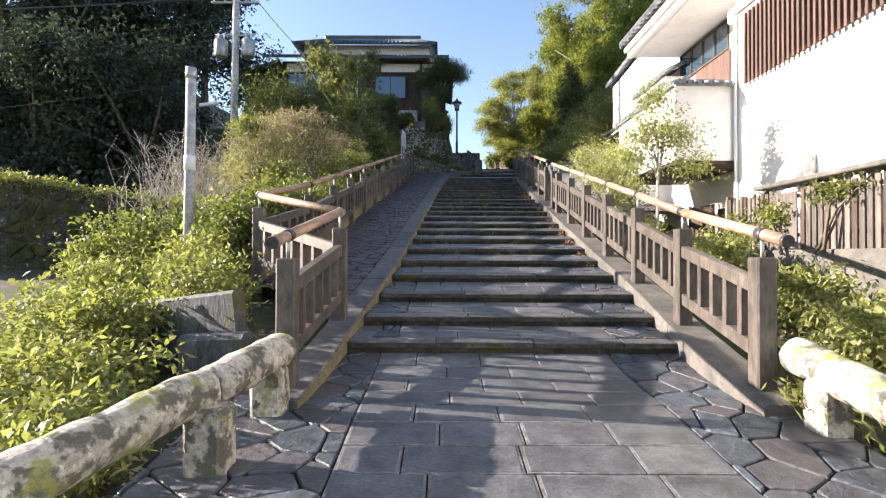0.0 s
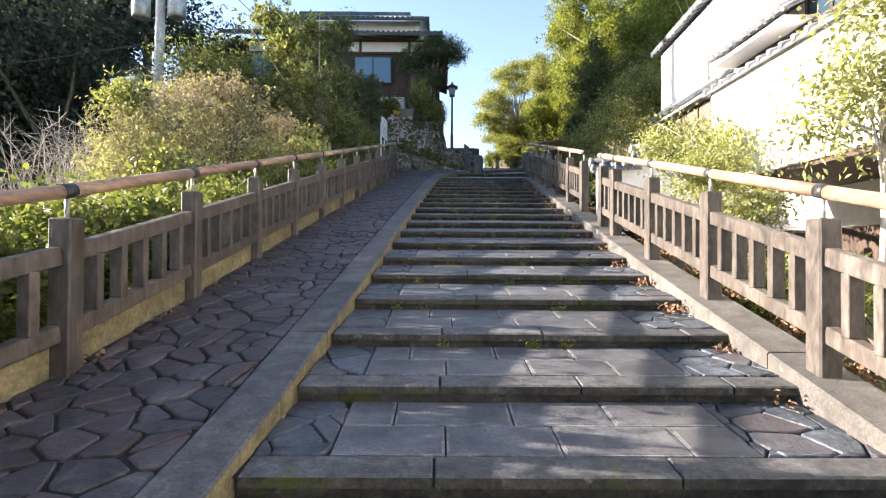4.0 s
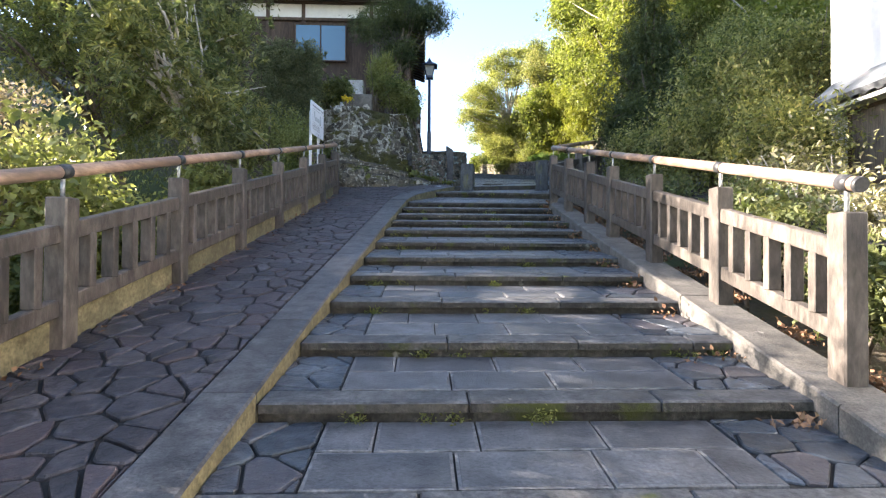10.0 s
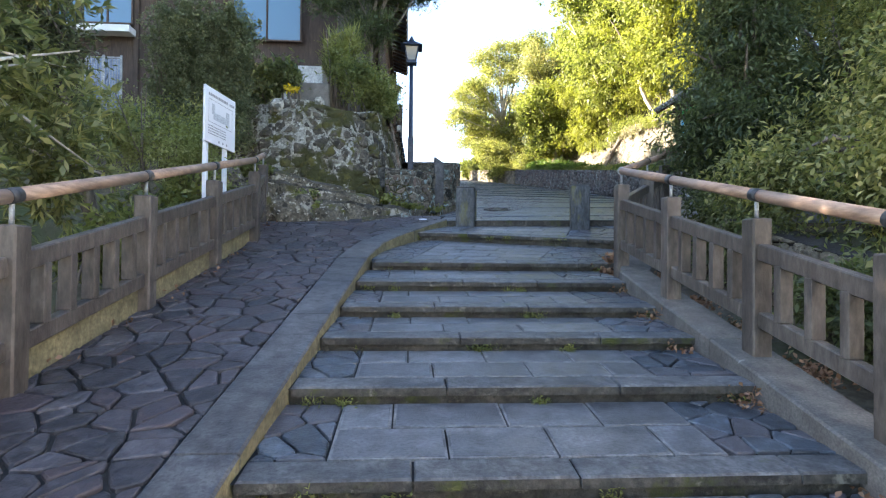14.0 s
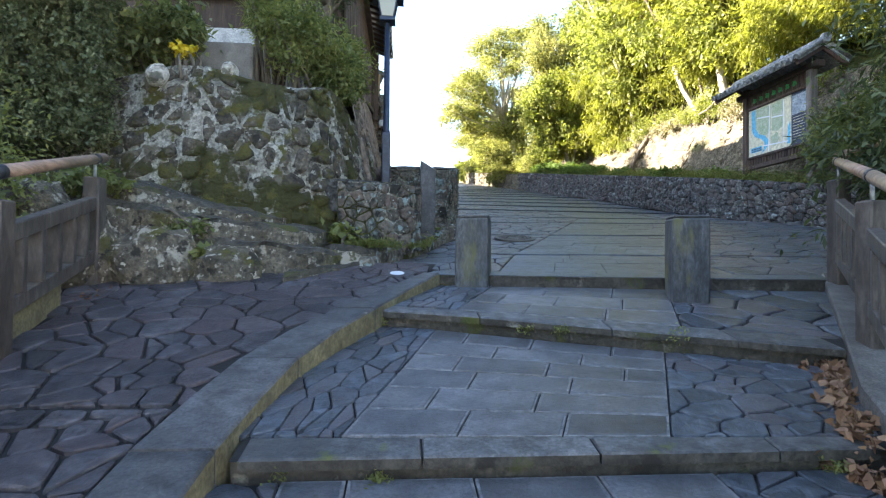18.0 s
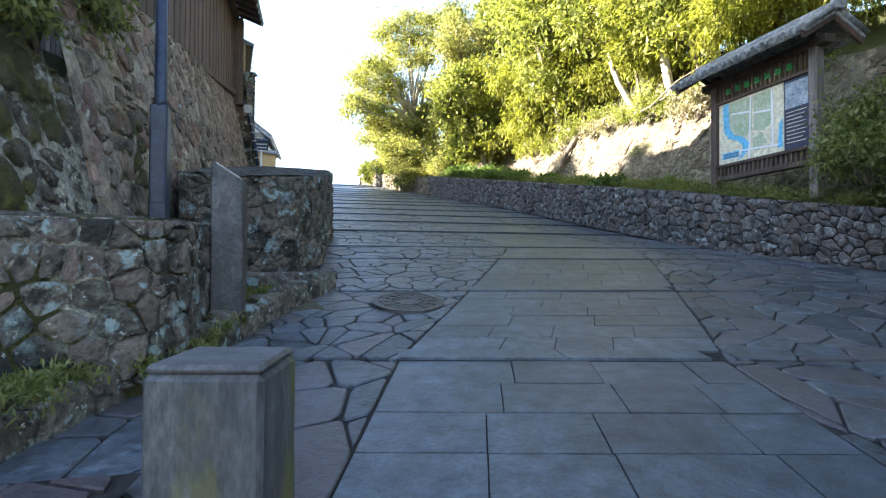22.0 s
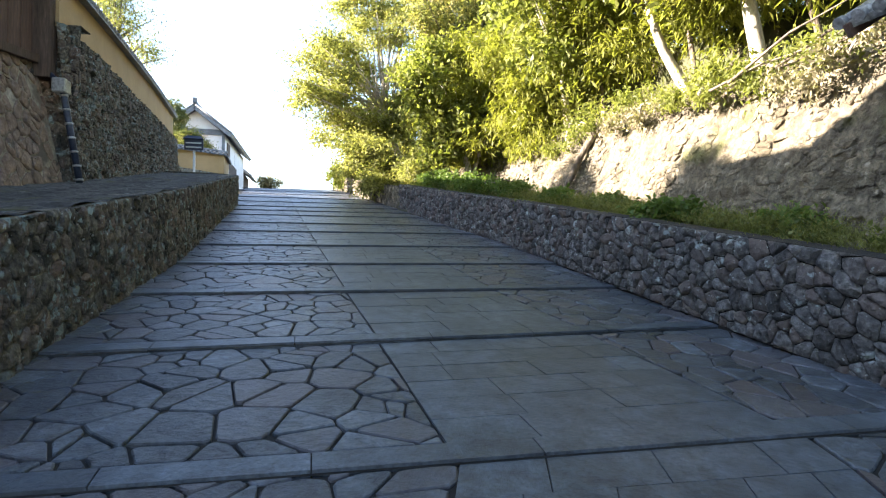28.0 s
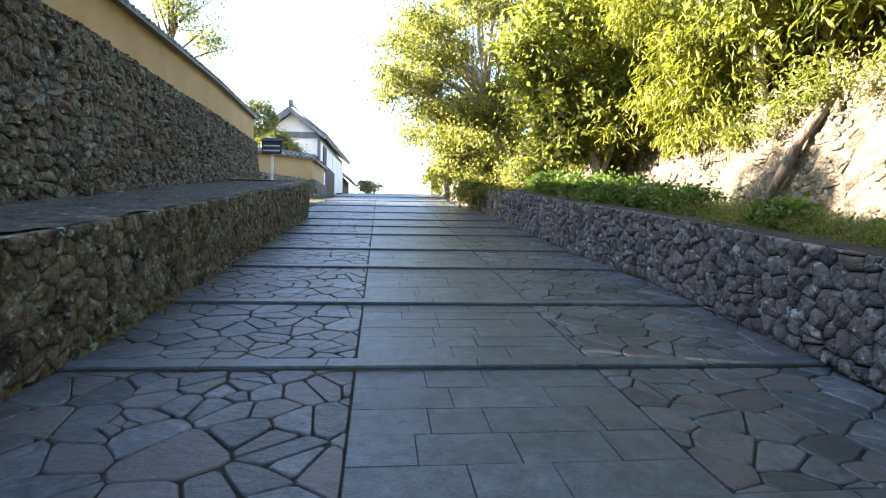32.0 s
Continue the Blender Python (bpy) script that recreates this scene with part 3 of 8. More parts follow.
def leaves(name, blobs, n, length, width, mat, parent, seed=1, clump=0.35, shell=0.6, droop=0.3, per=26, label="", kind="", star=False):
    """Foliage of n small folded leaves in clumps about ellipsoids (x, y, z, rx, ry, rz)."""
    rs = np.random.RandomState(seed)
    B = np.array(blobs, float)
    vol = np.cbrt(B[:, 3] * B[:, 4] * B[:, 5]) ** 2
    nc = max(4, n // per)
    which = rs.choice(len(B), nc, p=vol / vol.sum())
    d = rs.normal(size=(nc, 3))
    d /= np.linalg.norm(d, axis=1)[:, None]
    rad = 1 - (1 - shell) * rs.rand(nc) ** 0.8
    rad *= 1 + 0.18 * rs.normal(size=nc)
    C = B[which, :3] + d * rad[:, None] * B[which, 3:]
    ci = np.repeat(np.arange(nc), per)
    N = len(ci)
    cl = clump * (0.6 + 0.8 * rs.rand(nc))[ci]
    P = C[ci] + rs.normal(size=(N, 3)) * cl[:, None] * np.array([0.5, 0.5, 0.42])
    dirv = rs.normal(size=(N, 3)) * 0.8 + d[ci] * 0.7
    dirv[:, 2] -= droop
    dirv /= np.linalg.norm(dirv, axis=1)[:, None]
    side = np.cross(dirv, rs.normal(size=(N, 3)) * 0.6 + np.array([0, 0, 1.0]))
    side /= np.linalg.norm(side, axis=1)[:, None] + 1e-9
    nor = np.cross(side, dirv)
    L = (length * (0.6 + 0.8 * rs.rand(N)))[:, None]
    W = (width * (0.6 + 0.8 * rs.rand(N)))[:, None]
    if star:
        P = C[ci] + dirv * L * 0.55 + rs.normal(size=(N, 3)) * 0.012
    v0 = P - dirv * L * 0.5
    v1 = P + side * W * 0.5 + nor * W * 0.18
    v2 = P + dirv * L * 0.5 - nor * L * 0.08
    v3 = P - side * W * 0.5 + nor * W * 0.18
    V = np.stack([v0, v1, v2, v3], 1).reshape(-1, 3)
    me = bpy.data.meshes.new(name)
    me.vertices.add(4 * N)
    me.vertices.foreach_set("co", V.ravel())
    me.loops.add(4 * N)
    me.loops.foreach_set("vertex_index", np.arange(4 * N, dtype=np.int32))
    me.polygons.add(N)
    me.polygons.foreach_set("loop_start", np.arange(0, 4 * N, 4, dtype=np.int32))
    me.materials.append(mat)
    me.update(calc_edges=True)
    ob = part(name, me, None, parent, label)
    return tagged(ob, kind=kind)


def limbs(base, crown, rng, r0, n, parent, bark):
    """A leaning trunk and, each a part of its own, limbs that reach into the crown's blobs."""
    base = Vector(base)
    c = Vector((sum(b[0] for b in crown) / len(crown), sum(b[1] for b in crown) / len(crown), sum(b[2] for b in crown) / len(crown)))
    mid = base.lerp(c, 0.5) + Vector((rng.uniform(-.15, .15), rng.uniform(-.15, .15), 0))
    spine = [base - Vector((0, 0, 0.3)), base.lerp(mid, 0.5), mid, mid.lerp(c, 0.6), c]
    part("trunk", tube_bm(spine, [r0 * 1.25, r0, r0 * 0.85, r0 * 0.6, r0 * 0.3], 8), bark, parent)
    for k in range(n):
        b = crown[k % len(crown)]
        tip = Vector((b[0] + rng.uniform(-.8, .8) * b[3], b[1] + rng.uniform(-.8, .8) * b[4], b[2] + rng.uniform(-.3, .8) * b[5]))
        s = mid.lerp(c, rng.uniform(0.0, 0.7))
        m1 = s.lerp(tip, 0.5) + Vector((rng.uniform(-.2, .2), rng.uniform(-.2, .2), rng.uniform(-.1, .3)))
        part("limb", tube_bm([s, m1, tip], [r0 * 0.42, r0 * 0.26, r0 * 0.08], 5), bark, parent)


def tree(name, label, cat, base, blobs, n, length, width, mat, r0=0.12, seed=1, bark=None, clump=0.4, shell=0.5, droop=0.3, nl=8, per=26, star=False):
    rng = random.Random(seed)
    t = thing(name, label, cat, base)
    limbs(base, blobs, rng, r0, nl, t, bark or M_BARK)
    leaves("crown", blobs, n, length, width, mat, t, seed, clump, shell, droop, per, star=star)
    return t


def shrub(name, label, base, blobs, n, length, width, mat, seed=1, clump=0.25, shell=0.45, droop=0.2, cat="shrub", bark=None, stems=7, per=22):
    rng = random.Random(seed)
    t = thing(name, label, cat, base)
    bm = bmesh.new()
    for k in range(stems):
        b = blobs[k % len(blobs)]
        tip = Vector((b[0] + rng.uniform(-.7, .7) * b[3], b[1] + rng.uniform(-.7, .7) * b[4], b[2] + rng.uniform(0, .8) * b[5]))
        s = Vector((b[0] * 0.6 + base[0] * 0.4 + rng.uniform(-.2, .2), b[1] * 0.6 + base[1] * 0.4 + rng.uniform(-.2, .2), base[2] - 0.1))
        tube_bm([s, s.lerp(tip, 0.5) + Vector((rng.uniform(-.1, .1), rng.uniform(-.1, .1), 0.1)), tip], [0.03, 0.02, 0.006], 5, True, bm)
    tagged(part("branchwork", bm, bark or M_BARK, t), kind="stuff")
    leaves("foliage", blobs, n, length, width, mat, t, seed, clump, shell, droop, per)
    return t

# ---- plan ----
def lerp_pts(pts, y):
    return float(np.interp(y, [p[0] for p in pts], [p[1] for p in pts]))


PROFILE = [(-40, -1.6), (-20, -1.0), (0, 0.02), (4.48, 0.48), (5.70, 0.70), (30.37, 6.30), (37.5, 7.58), (51, 9.78), (60, 11.25), (73, 13.35), (90, 14.6), (150, 15.0)]
NOSINGS = [5.70, 6.50, 7.41, 8.40, 9.37, 10.31, 11.28, 12.24, 13.15, 14.14, 15.12, 16.05, 17.01, 17.94, 18.94, 19.88, 20.79, 21.76, 22.75, 23.66, 24.5, 25.43, 26.4, 28.64, 29.92]
RISE = 0.115
KERB_L = [(3.9, -1.10), (4.4, -1.08), (6.44, -0.96), (8.84, -0.75), (18.5, -0.29), (23.15, 0.0), (26.5, 0.24), (27.4, 0.40), (28.1, 0.66), (28.58, 0.92), (28.94, 1.10), (29.8, 1.56)]
KERB_LO = [(3.9, -1.45), (6.44, -1.28), (8.84, -1.07), (18.5, -0.62), (23.15, -0.36), (26.5, -0.17), (27.4, 0.0), (28.1, 0.29), (29.0, 0.84), (29.85, 1.40)]
KERB_R = [(3.8, 2.36), (5.2, 2.41), (7.3, 2.60), (11.9, 2.74), (17, 2.98), (20.4, 3.14), (22.5, 3.24), (25.2, 3.38), (26.1, 3.46), (27.55, 4.46), (29.3, 5.72), (31, 6.9)]
FENCE_L = [(7.85, -2.62), (9.43, -2.32), (11.13, -2.24), (14.5, -2.12), (22.5, -1.72), (27.5, -1.58), (29.4, -1.95)]


def gz(y):
    return lerp_pts(PROFILE, y)


def kl(y):
    return lerp_pts(KERB_L, y)


def klo(y):
    return lerp_pts(KERB_LO, y)


def kr(y):
    return lerp_pts(KERB_R, y)


def fl(y):
    return lerp_pts(FENCE_L, y)


def tilt_of(i):
    return -0.36 if i == 23 else (-0.24 if i == 24 else 0.0)


def nose_y(i, x):
    """Where the edge of step i lies at x: the last two run askew."""
    return NOSINGS[i] + tilt_of(i) * (min(x, 5.0) - 1.0)


def smooth01(t):
    t = min(max(t, 0), 1)
    return t * t * (3 - 2 * t)


def terrain(x, y):
    g = gz(y)
    z = g - 0.22
    if 33 < y < 110:
        z = g - 0.10
    if x < -1.2 and y < 30:
        # the bank falls away to a lower yard on this side, then a wooded hill climbs
        edge = fl(max(y, 7.85)) if y > 6 else -1.5
        low = 0.12 + 0.055 * max(y, 0)
        k = smooth01((edge - 0.5 - x) / 3.0)
        z = (g - 0.25) * (1 - k) + min(low + 0.3, g - 0.25) * k
    hill = smooth01((-x - 18) / 22.0) * 12 * smooth01((y - 21) / 10.0)
    if y > 30:
        hill *= 1.0
    if x < -13:
        z += hill
    if y >= 30 and x < 0.6:
        face = float(np.interp(y, [31, 44, 64], [0.2, -0.2, -2.6]))
        z += 2.6 * smooth01((y - 31.0) / 1.6) * smooth01((face - x) / 0.9) * smooth01((66 - y) / 1.5)
    wx = float(np.interp(y, [31, 32.2, 34.0, 35.7, 37.3, 45.8, 55], [11.6, 10.9, 9.75, 9.22, 9.07, 8.9, 8.0])) + 0.35
    if x > 8.0 and y > 31:
        z += 1.05 * smooth01((x - wx) / 0.25) + 4.2 * smooth01((x - 11.9) / 1.6) * smooth01((y - 30) / 5)
    if x > 4.3 and 18 < y < 27:
        z += 0.9 * smooth01((x - 4.3) / 2.5) * smooth01((y - 18) / 5) * smooth01((27 - y) / 2)
    if x > 3.6 and 26 < y < 34:
        z -= 0.15
    if x > 4.2 and y < 18:
        z = min(z, g - 0.25 - 0.25 * smooth01((x - 4.2) / 2))
    return z


def spread(a, b, step):
    n = max(1, round((b - a) / step))
    return [a + (b - a) * i / n for i in range(n + 1)]


gx = [-1500, -700, -350, -180, -110] + spread(-80, -20, 4) + spread(-18, -5, 1.0)[0:] + spread(-4.6, 4.4, 0.4) + spread(5, 18, 0.6) + spread(20, 80, 5) + [110, 180, 350, 700, 1500]
gy = [-1500, -600, -250, -120] + spread(-60, -8, 4) + spread(-6, 70, 0.8) + spread(74, 110, 4) + [140, 200, 350, 700, 1500]
sheet("ground", lambda x, y: (x, y, terrain(x, max(min(y, 150), -40))), gx, gy, M_EARTH, label="brown earth with moss, grass and leaf litter beside the stairs", kind="structure", smooth=True, category="ground")

# ---- stone stairs ----
rng = random.Random(5)
stairs = thing("stairs", "broad stone stairs of dark grey slabs with mossy risers", "stairs", (1, 5.7, 0.6), kind="structure")


def tread_z(i, x, y):
    """Height of the tread above nosing i (i = -1: the forecourt)."""
    if i < 0:
        return gz(min(y, 5.70)) - RISE * smooth01((y - 3.9) / 1.6)
    a = nose_y(i, x)
    za = gz(NOSINGS[i]) - cross_fall(i, x)
    if i + 1 < len(NOSINGS):
        b, zb = nose_y(i + 1, x), gz(NOSINGS[i + 1]) - cross_fall(i + 1, x) - (0.15 if i == 22 else RISE)
    else:
        b, zb = a + 3, gz(NOSINGS[i] + 3)
    return za + (zb - za) * (y - a) / max(b - a, 0.01)


def cross_fall(i, x):
    """The last full step sinks towards its right end."""
    return 0.05 * max(0.0, min(x, 5.0) - 1.3) if i == 23 else 0.0


def strip_edges(i, y, cl, cr):
    """Left and right edge of the slab strip: askew on the two upper landings."""
    if i == 22:
        return 0.92 + 0.33 * (y - 26.96), 2.79 + 0.47 * (y - 26.96)
    if i == 23:
        return 1.60 + 0.49 * (y - 28.57), 3.40 + 0.40 * (y - 27.94)
    return cl, cr


def stair_l(i, y):
    return kl(y) - 0.01


def stair_r(i, y):
    return kr(y) + 0.01


CUT_L, CUT_R = -0.60, 2.66
slabs, sidestones = [], []
for i in range(-1, 24):
    y0 = 0.6 if i < 0 else NOSINGS[i]
    y1 = NOSINGS[i + 1]

    def surf_at(x, v, i=i, y0=y0, y1=y1):
        """v runs 0 to 1 from this nosing to the next riser."""
        if i < 0:
            y = y0 + (nose_y(0, x) - y0) * v
        else:
            a, b = nose_y(i, x), nose_y(i + 1, x)
            y = a + (b - a) * v
        return (x, y, tread_z(i, x, y))
    ym = (y0 + y1) / 2
    xl, xr = stair_l(i, ym), stair_r(i, ym)
    if i < 0:
        xl, xr = -1.75, 2.75
    if i >= 22:
        xl = kl(y0 + 0.6)
    if i == 22:
        xr = kr(26.4)
    if i == 23:
        xl, xr = 0.95, kr(27.42)
    # mortar bed
    us = spread(xl - 0.04, xr + (0.04 if i < 22 else 1.35), 0.5)
    vs = [0, 0.5, 1.0] if i >= 0 else spread(0, 1, 0.1)
    sheet("mortar_bed", lambda u, v, s=surf_at: (lambda p: (p[0], p[1], p[2] - 0.016))(s(u, v)), us, vs, M_JOINT, stairs)
    # riser
    if i >= 0:
        V, F = [], []
        for k, u in enumerate(us):
            p = surf_at(u, 0)
            V += [(p[0], p[1] + 0.03, p[2] - 0.02), (p[0], p[1] + 0.045, p[2] - RISE - 0.05)]
            if k:
                F.append((2 * k - 2, 2 * k - 1, 2 * k + 1, 2 * k))
        part("riser", mesh_of("riser", V, F, [M_RISER]), None, stairs)
    # nosing row of long slabs, then rows of slabs, with irregular stones at both ends
    depth = y1 - y0
    cl, cr = CUT_L + 0.052 * (ym - 4) , CUT_R - 0.9 + 0.045 * (ym - 4)
    if i >= 22:
        cl, cr = 0.0, 2.0

    def strip_at(u, v, i=i, cl=cl, cr=cr, s=surf_at):
        """u runs from cl to cr over the strip, which may lie askew."""
        if i < 22:
            return s(u, v)
        x = 2.5
        for _ in range(4):
            a, b = strip_edges(i, s(x, v)[1], cl, cr)
            x = a + (b - a) * (u - cl) / (cr - cl)
        return s(x, v)
    nrow = max(2, round((depth - 0.2) / 0.36)) if i >= 0 else 14
    vn = 0.20 / depth if i >= 0 else 0.0
    if i >= 0:
        x = xl
        while x < xr - 0.05:
            w = min(rng.uniform(0.85, 1.25), xr - x)
            if xr - x - w < 0.3:
                w = xr - x
            base = [(x + 0.006, -0.012 / depth), (x + w - 0.006, -0.012 / depth), (x + w - 0.006, vn - 0.008 / depth), (x + 0.006, vn - 0.008 / depth)]
            top = [(x + 0.014, 0.0), (x + w - 0.014, 0.0), (x + w - 0.014, vn - 0.014 / depth), (x + 0.014, vn - 0.014 / depth)]
            lift = rng.uniform(-0.003, 0.003)
            V = []
            for ring, h in ((base, -0.06), (base, -0.008 + lift), (top, 0.002 + lift)):
                for u, v in ring:
                    p = surf_at(u, v)
                    V.append((p[0], p[1], p[2] + h))
            F = [(8, 9, 10, 11), (0, 3, 2, 1)] + [(k * 4 + a, k * 4 + (a + 1) % 4, (k + 1) * 4 + (a + 1) % 4, (k + 1) * 4 + a) for k in range(2) for a in range(4)]
            part("nosing_slab", mesh_of("nosing_slab", V, F, [M_NOSE, M_RISER], [0, 1, 1, 0, 0, 0, 0, 0, 0, 0]), None, stairs)
            x += w
    for r in range(nrow):
        va, vb = vn + (1 - vn) * r / nrow, vn + (1 - vn) * (r + 1) / nrow
        x = cl
        first = True
        while x < cr - 0.02:
            w = rng.uniform(0.28, 0.45) if first and r % 2 else rng.uniform(0.56, 0.74)
            first = False
            if cr - x - w < 0.25:
                w = cr - x
            w = min(w, cr - x)
            jx, jv = 0.006, 0.006 / depth
            mx, mv = 0.022, 0.020 / depth
            lift = rng.uniform(-0.002, 0.003)
            r0 = [(x + jx, va + jv), (x + w - jx, va + jv), (x + w - jx, vb - jv), (x + jx, vb - jv)]
            r1 = [(x + mx, va + mv), (x + w - mx, va + mv), (x + w - mx, vb - mv), (x + mx, vb - mv)]
            r2 = [(x + mx + .004, va + mv + .004 / depth), (x + w - mx - .004, va + mv + .004 / depth), (x + w - mx - .004, vb - mv - .004 / depth), (x + mx + .004, vb - mv - .004 / depth)]
            V = []
            for ring, h in ((r0, -0.03), (r0, 0.0), (r1, 0.001), (r2, 0.004)):
                for u, v in ring:
                    p = strip_at(u, v)
                    V.append((p[0], p[1], p[2] + h + lift))
            F = [(12, 13, 14, 15)] + [(k * 4 + a, k * 4 + (a + 1) % 4, (k + 1) * 4 + (a + 1) % 4, (k + 1) * 4 + a) for k in range(3) for a in range(4)]
            slabs.append((V, F, [0] + [1] * 8 + [0] * 4))
            x += w
    for side in (0, 1):
        h = depth * (1 - vn)
        xm0, xm1 = (xl, strip_at(cl, 0.5)[0]) if side == 0 else (strip_at(cr, 0.5)[0], xr)
        w = xm1 - xm0 + (0.6 if i >= 22 else 0)
        if w < 0.08:
            continue

        def pl(u, v, s=surf_at, st=strip_at, side=side, h=h, vn=vn, w=w, i=i, xm0=xm0, xl=xl, cl=cl, cr=cr):
            f = vn + (1 - vn) * v / h
            if i < 22:
                return s(xm0 + u, f)
            if side == 0:
                x1 = st(cl, f)[0]
                x0 = kl(s(0.9 if i == 22 else 1.4, f)[1]) - 0.01
            else:
                x0 = st(cr, f)[0]
                x1 = kr(s(4.2, f)[1]) + 0.05 if i == 22 else 5.6
            return s(x0 + (x1 - x0) * u / w, f)
        for c in crazy(w, h, (0.25 if i < 22 else 0.3) if i >= 0 else 0.34, rng, 1.2, 0.5, 0.35):
            sidestones.append(flat_stone(c, pl, rng.uniform(0.005, 0.011), 0.004, 0.03, 0.1, rng.uniform(-0.003, 0.005)))
# front of the road at the stair head
V, F = [], []
for k, u in enumerate(spread(1.3, 9.6, 0.4)):
    y = nose_y(24, u)
    z = gz(NOSINGS[24])
    V += [(u, y + 0.012, z + 0.0), (u, y + 0.012, z - RISE - 0.06)]
    if k:
        F.append((2 * k - 2, 2 * k - 1, 2 * k + 1, 2 * k))
part("riser", mesh_of("riser", V, F, [M_RISER]), None, stairs)
for V, F, idx in slabs:
    part("slab", mesh_of("slab", V, F, [M_SLAB, M_MARGIN], idx), None, stairs)
pieces(sidestones, "side_stone", M_FLAG, M_FLAGJ, stairs, lambda it: abs(it[0][0][1] - 9), 620)

# ---- ramp of crazy paving beside the stairs ----
ramp = thing("ramp", "sloping ramp of irregular dark flagstones with deep joints", "ramp", (-1.6, 7, 1), kind="structure")


def ramp_edge(y):
    return (fl(y) - 0.02) if y > 7.85 else float(np.interp(y, [6.1, 7.85], [-1.2, -2.6]))


def ramp_right(y):
    return klo(y) if y < 29.8 else float(np.interp(y, [29.8, 30.3], [1.37, 1.5]))


def ramp_at(s, y):
    a, b = ramp_edge(y), ramp_right(y)
    if y > 28.4:
        a = -2.1
    return (a + (b - a) * s, y, gz(y) + 0.045)


sheet("ramp_bed", lambda u, v: (lambda p: (p[0], p[1], p[2] - 0.014))(ramp_at(u, v)), [-0.04, 0.5, 1.01], spread(6.1, 30.3, 0.4), M_JOINT, ramp)
ramp_stones = []
W = 1.28
for c in crazy(W, 20.6, 0.245, rng, 1.15, 0.5, 0.42):
    pl = lambda u, v: ramp_at(u / W, 6.2 + v)
    ramp_stones.append(flat_stone(c, pl, rng.uniform(0.006, 0.015), 0.008, 0.03, 0.12, rng.uniform(-0.004, 0.007)))
WJ = 3.7
for c in crazy(WJ, 3.45, 0.28, rng, 1.15, 0.5, 0.42):
    cx, cy = sum(p[0] for p in c) / len(c) - 2.25, sum(p[1] for p in c) / len(c) + 26.83
    lo, hi = ramp_at(0, cy)[0], ramp_at(1, cy)[0]
    if lo - 0.05 < cx < hi + 0.05:
        pl = lambda u, v: (lambda q: (min(max(u - 2.25, q[0] - 0.02), ramp_at(1, q[1])[0] + 0.02), q[1], q[2]))(ramp_at(0, 26.83 + v))
        ramp_stones.append(flat_stone(c, pl, rng.uniform(0.006, 0.015), 0.008, 0.03, 0.12, rng.uniform(-0.004, 0.007)))
pieces(ramp_stones, "flagstone", M_RAMP, M_RAMP, ramp, first_y, 800)


def ribbon(name, inner, outer, ys, top, deep, mat, side_mat, parent, step=1.25, gap=0.006):
    """Kerb stones laid end to end between two lines."""
    a = ys[0]
    while a < ys[1] - 0.05:
        b = min(a + step * rng.uniform(0.85, 1.15), ys[1])
        if ys[1] - b < 0.4:
            b = ys[1]
        k = [a + gap, (a + b) / 2, b - gap]
        V, F, idx = [], [], []
        lift = rng.uniform(-0.004, 0.004)
        for y in k:
            xi, xo, z = inner(y), outer(y), top(y) + lift
            s = 0.015 if xi > xo else -0.015
            V += [(xi, y, z - deep), (xi, y, z - 0.015), (xi - s, y, z), (xo + s, y, z), (xo, y, z - 0.012), (xo, y, z - deep)]
        for j in range(2):
            for m in range(5):
                F.append((j * 6 + m, j * 6 + m + 1, (j + 1) * 6 + m + 1, (j + 1) * 6 + m))
                idx.append(1 if m == 0 else 0)
        F += [(0, 1, 2, 3, 4, 5), (12, 17, 16, 15, 14, 13)]
        idx += [0, 0]
        part(name, mesh_of(name, V, F, [mat, side_mat], idx), None, parent)
        a = b


kerb_left = thing("kerb", "grey stone kerb with a yellow mossy inner side", "kerb", (-0.9, 4, 0.4), kind="structure")
ribbon("kerb_stone", kl, klo, (4.1, 29.78), lambda y: gz(y) + 0.06, 0.32, M_KERB, M_KERBSIDE, kerb_left)
kerb_right = thing("kerb", "pale concrete kerb with worn top and dry leaves against it", "kerb", (2.6, 4, 0.4), kind="structure")
ribbon("kerb_stone", kr, lambda y: kr(y) + 0.40 + 0.12 * smooth01((y - 25.8) / 0.8), (4.0, 29.3), lambda y: gz(y) + 0.085 + 0.13 * smooth01((y - 26.0) / 2.5), 0.42, M_KERBR, M_KERBR, kerb_right, 2.1)
# mossy footing below the left fence
foot = thing("footing_wall", "low mossy concrete footing under the fence", "wall", (-2.4, 8, 1.2), kind="structure")
ribbon("footing", lambda y: fl(y) - 0.02, lambda y: fl(y) - 0.22, (7.9, 28.6), lambda y: gz(y) + 0.26, 0.7, M_KERBSIDE, M_KERBSIDE, foot, 2.4, 0.0)

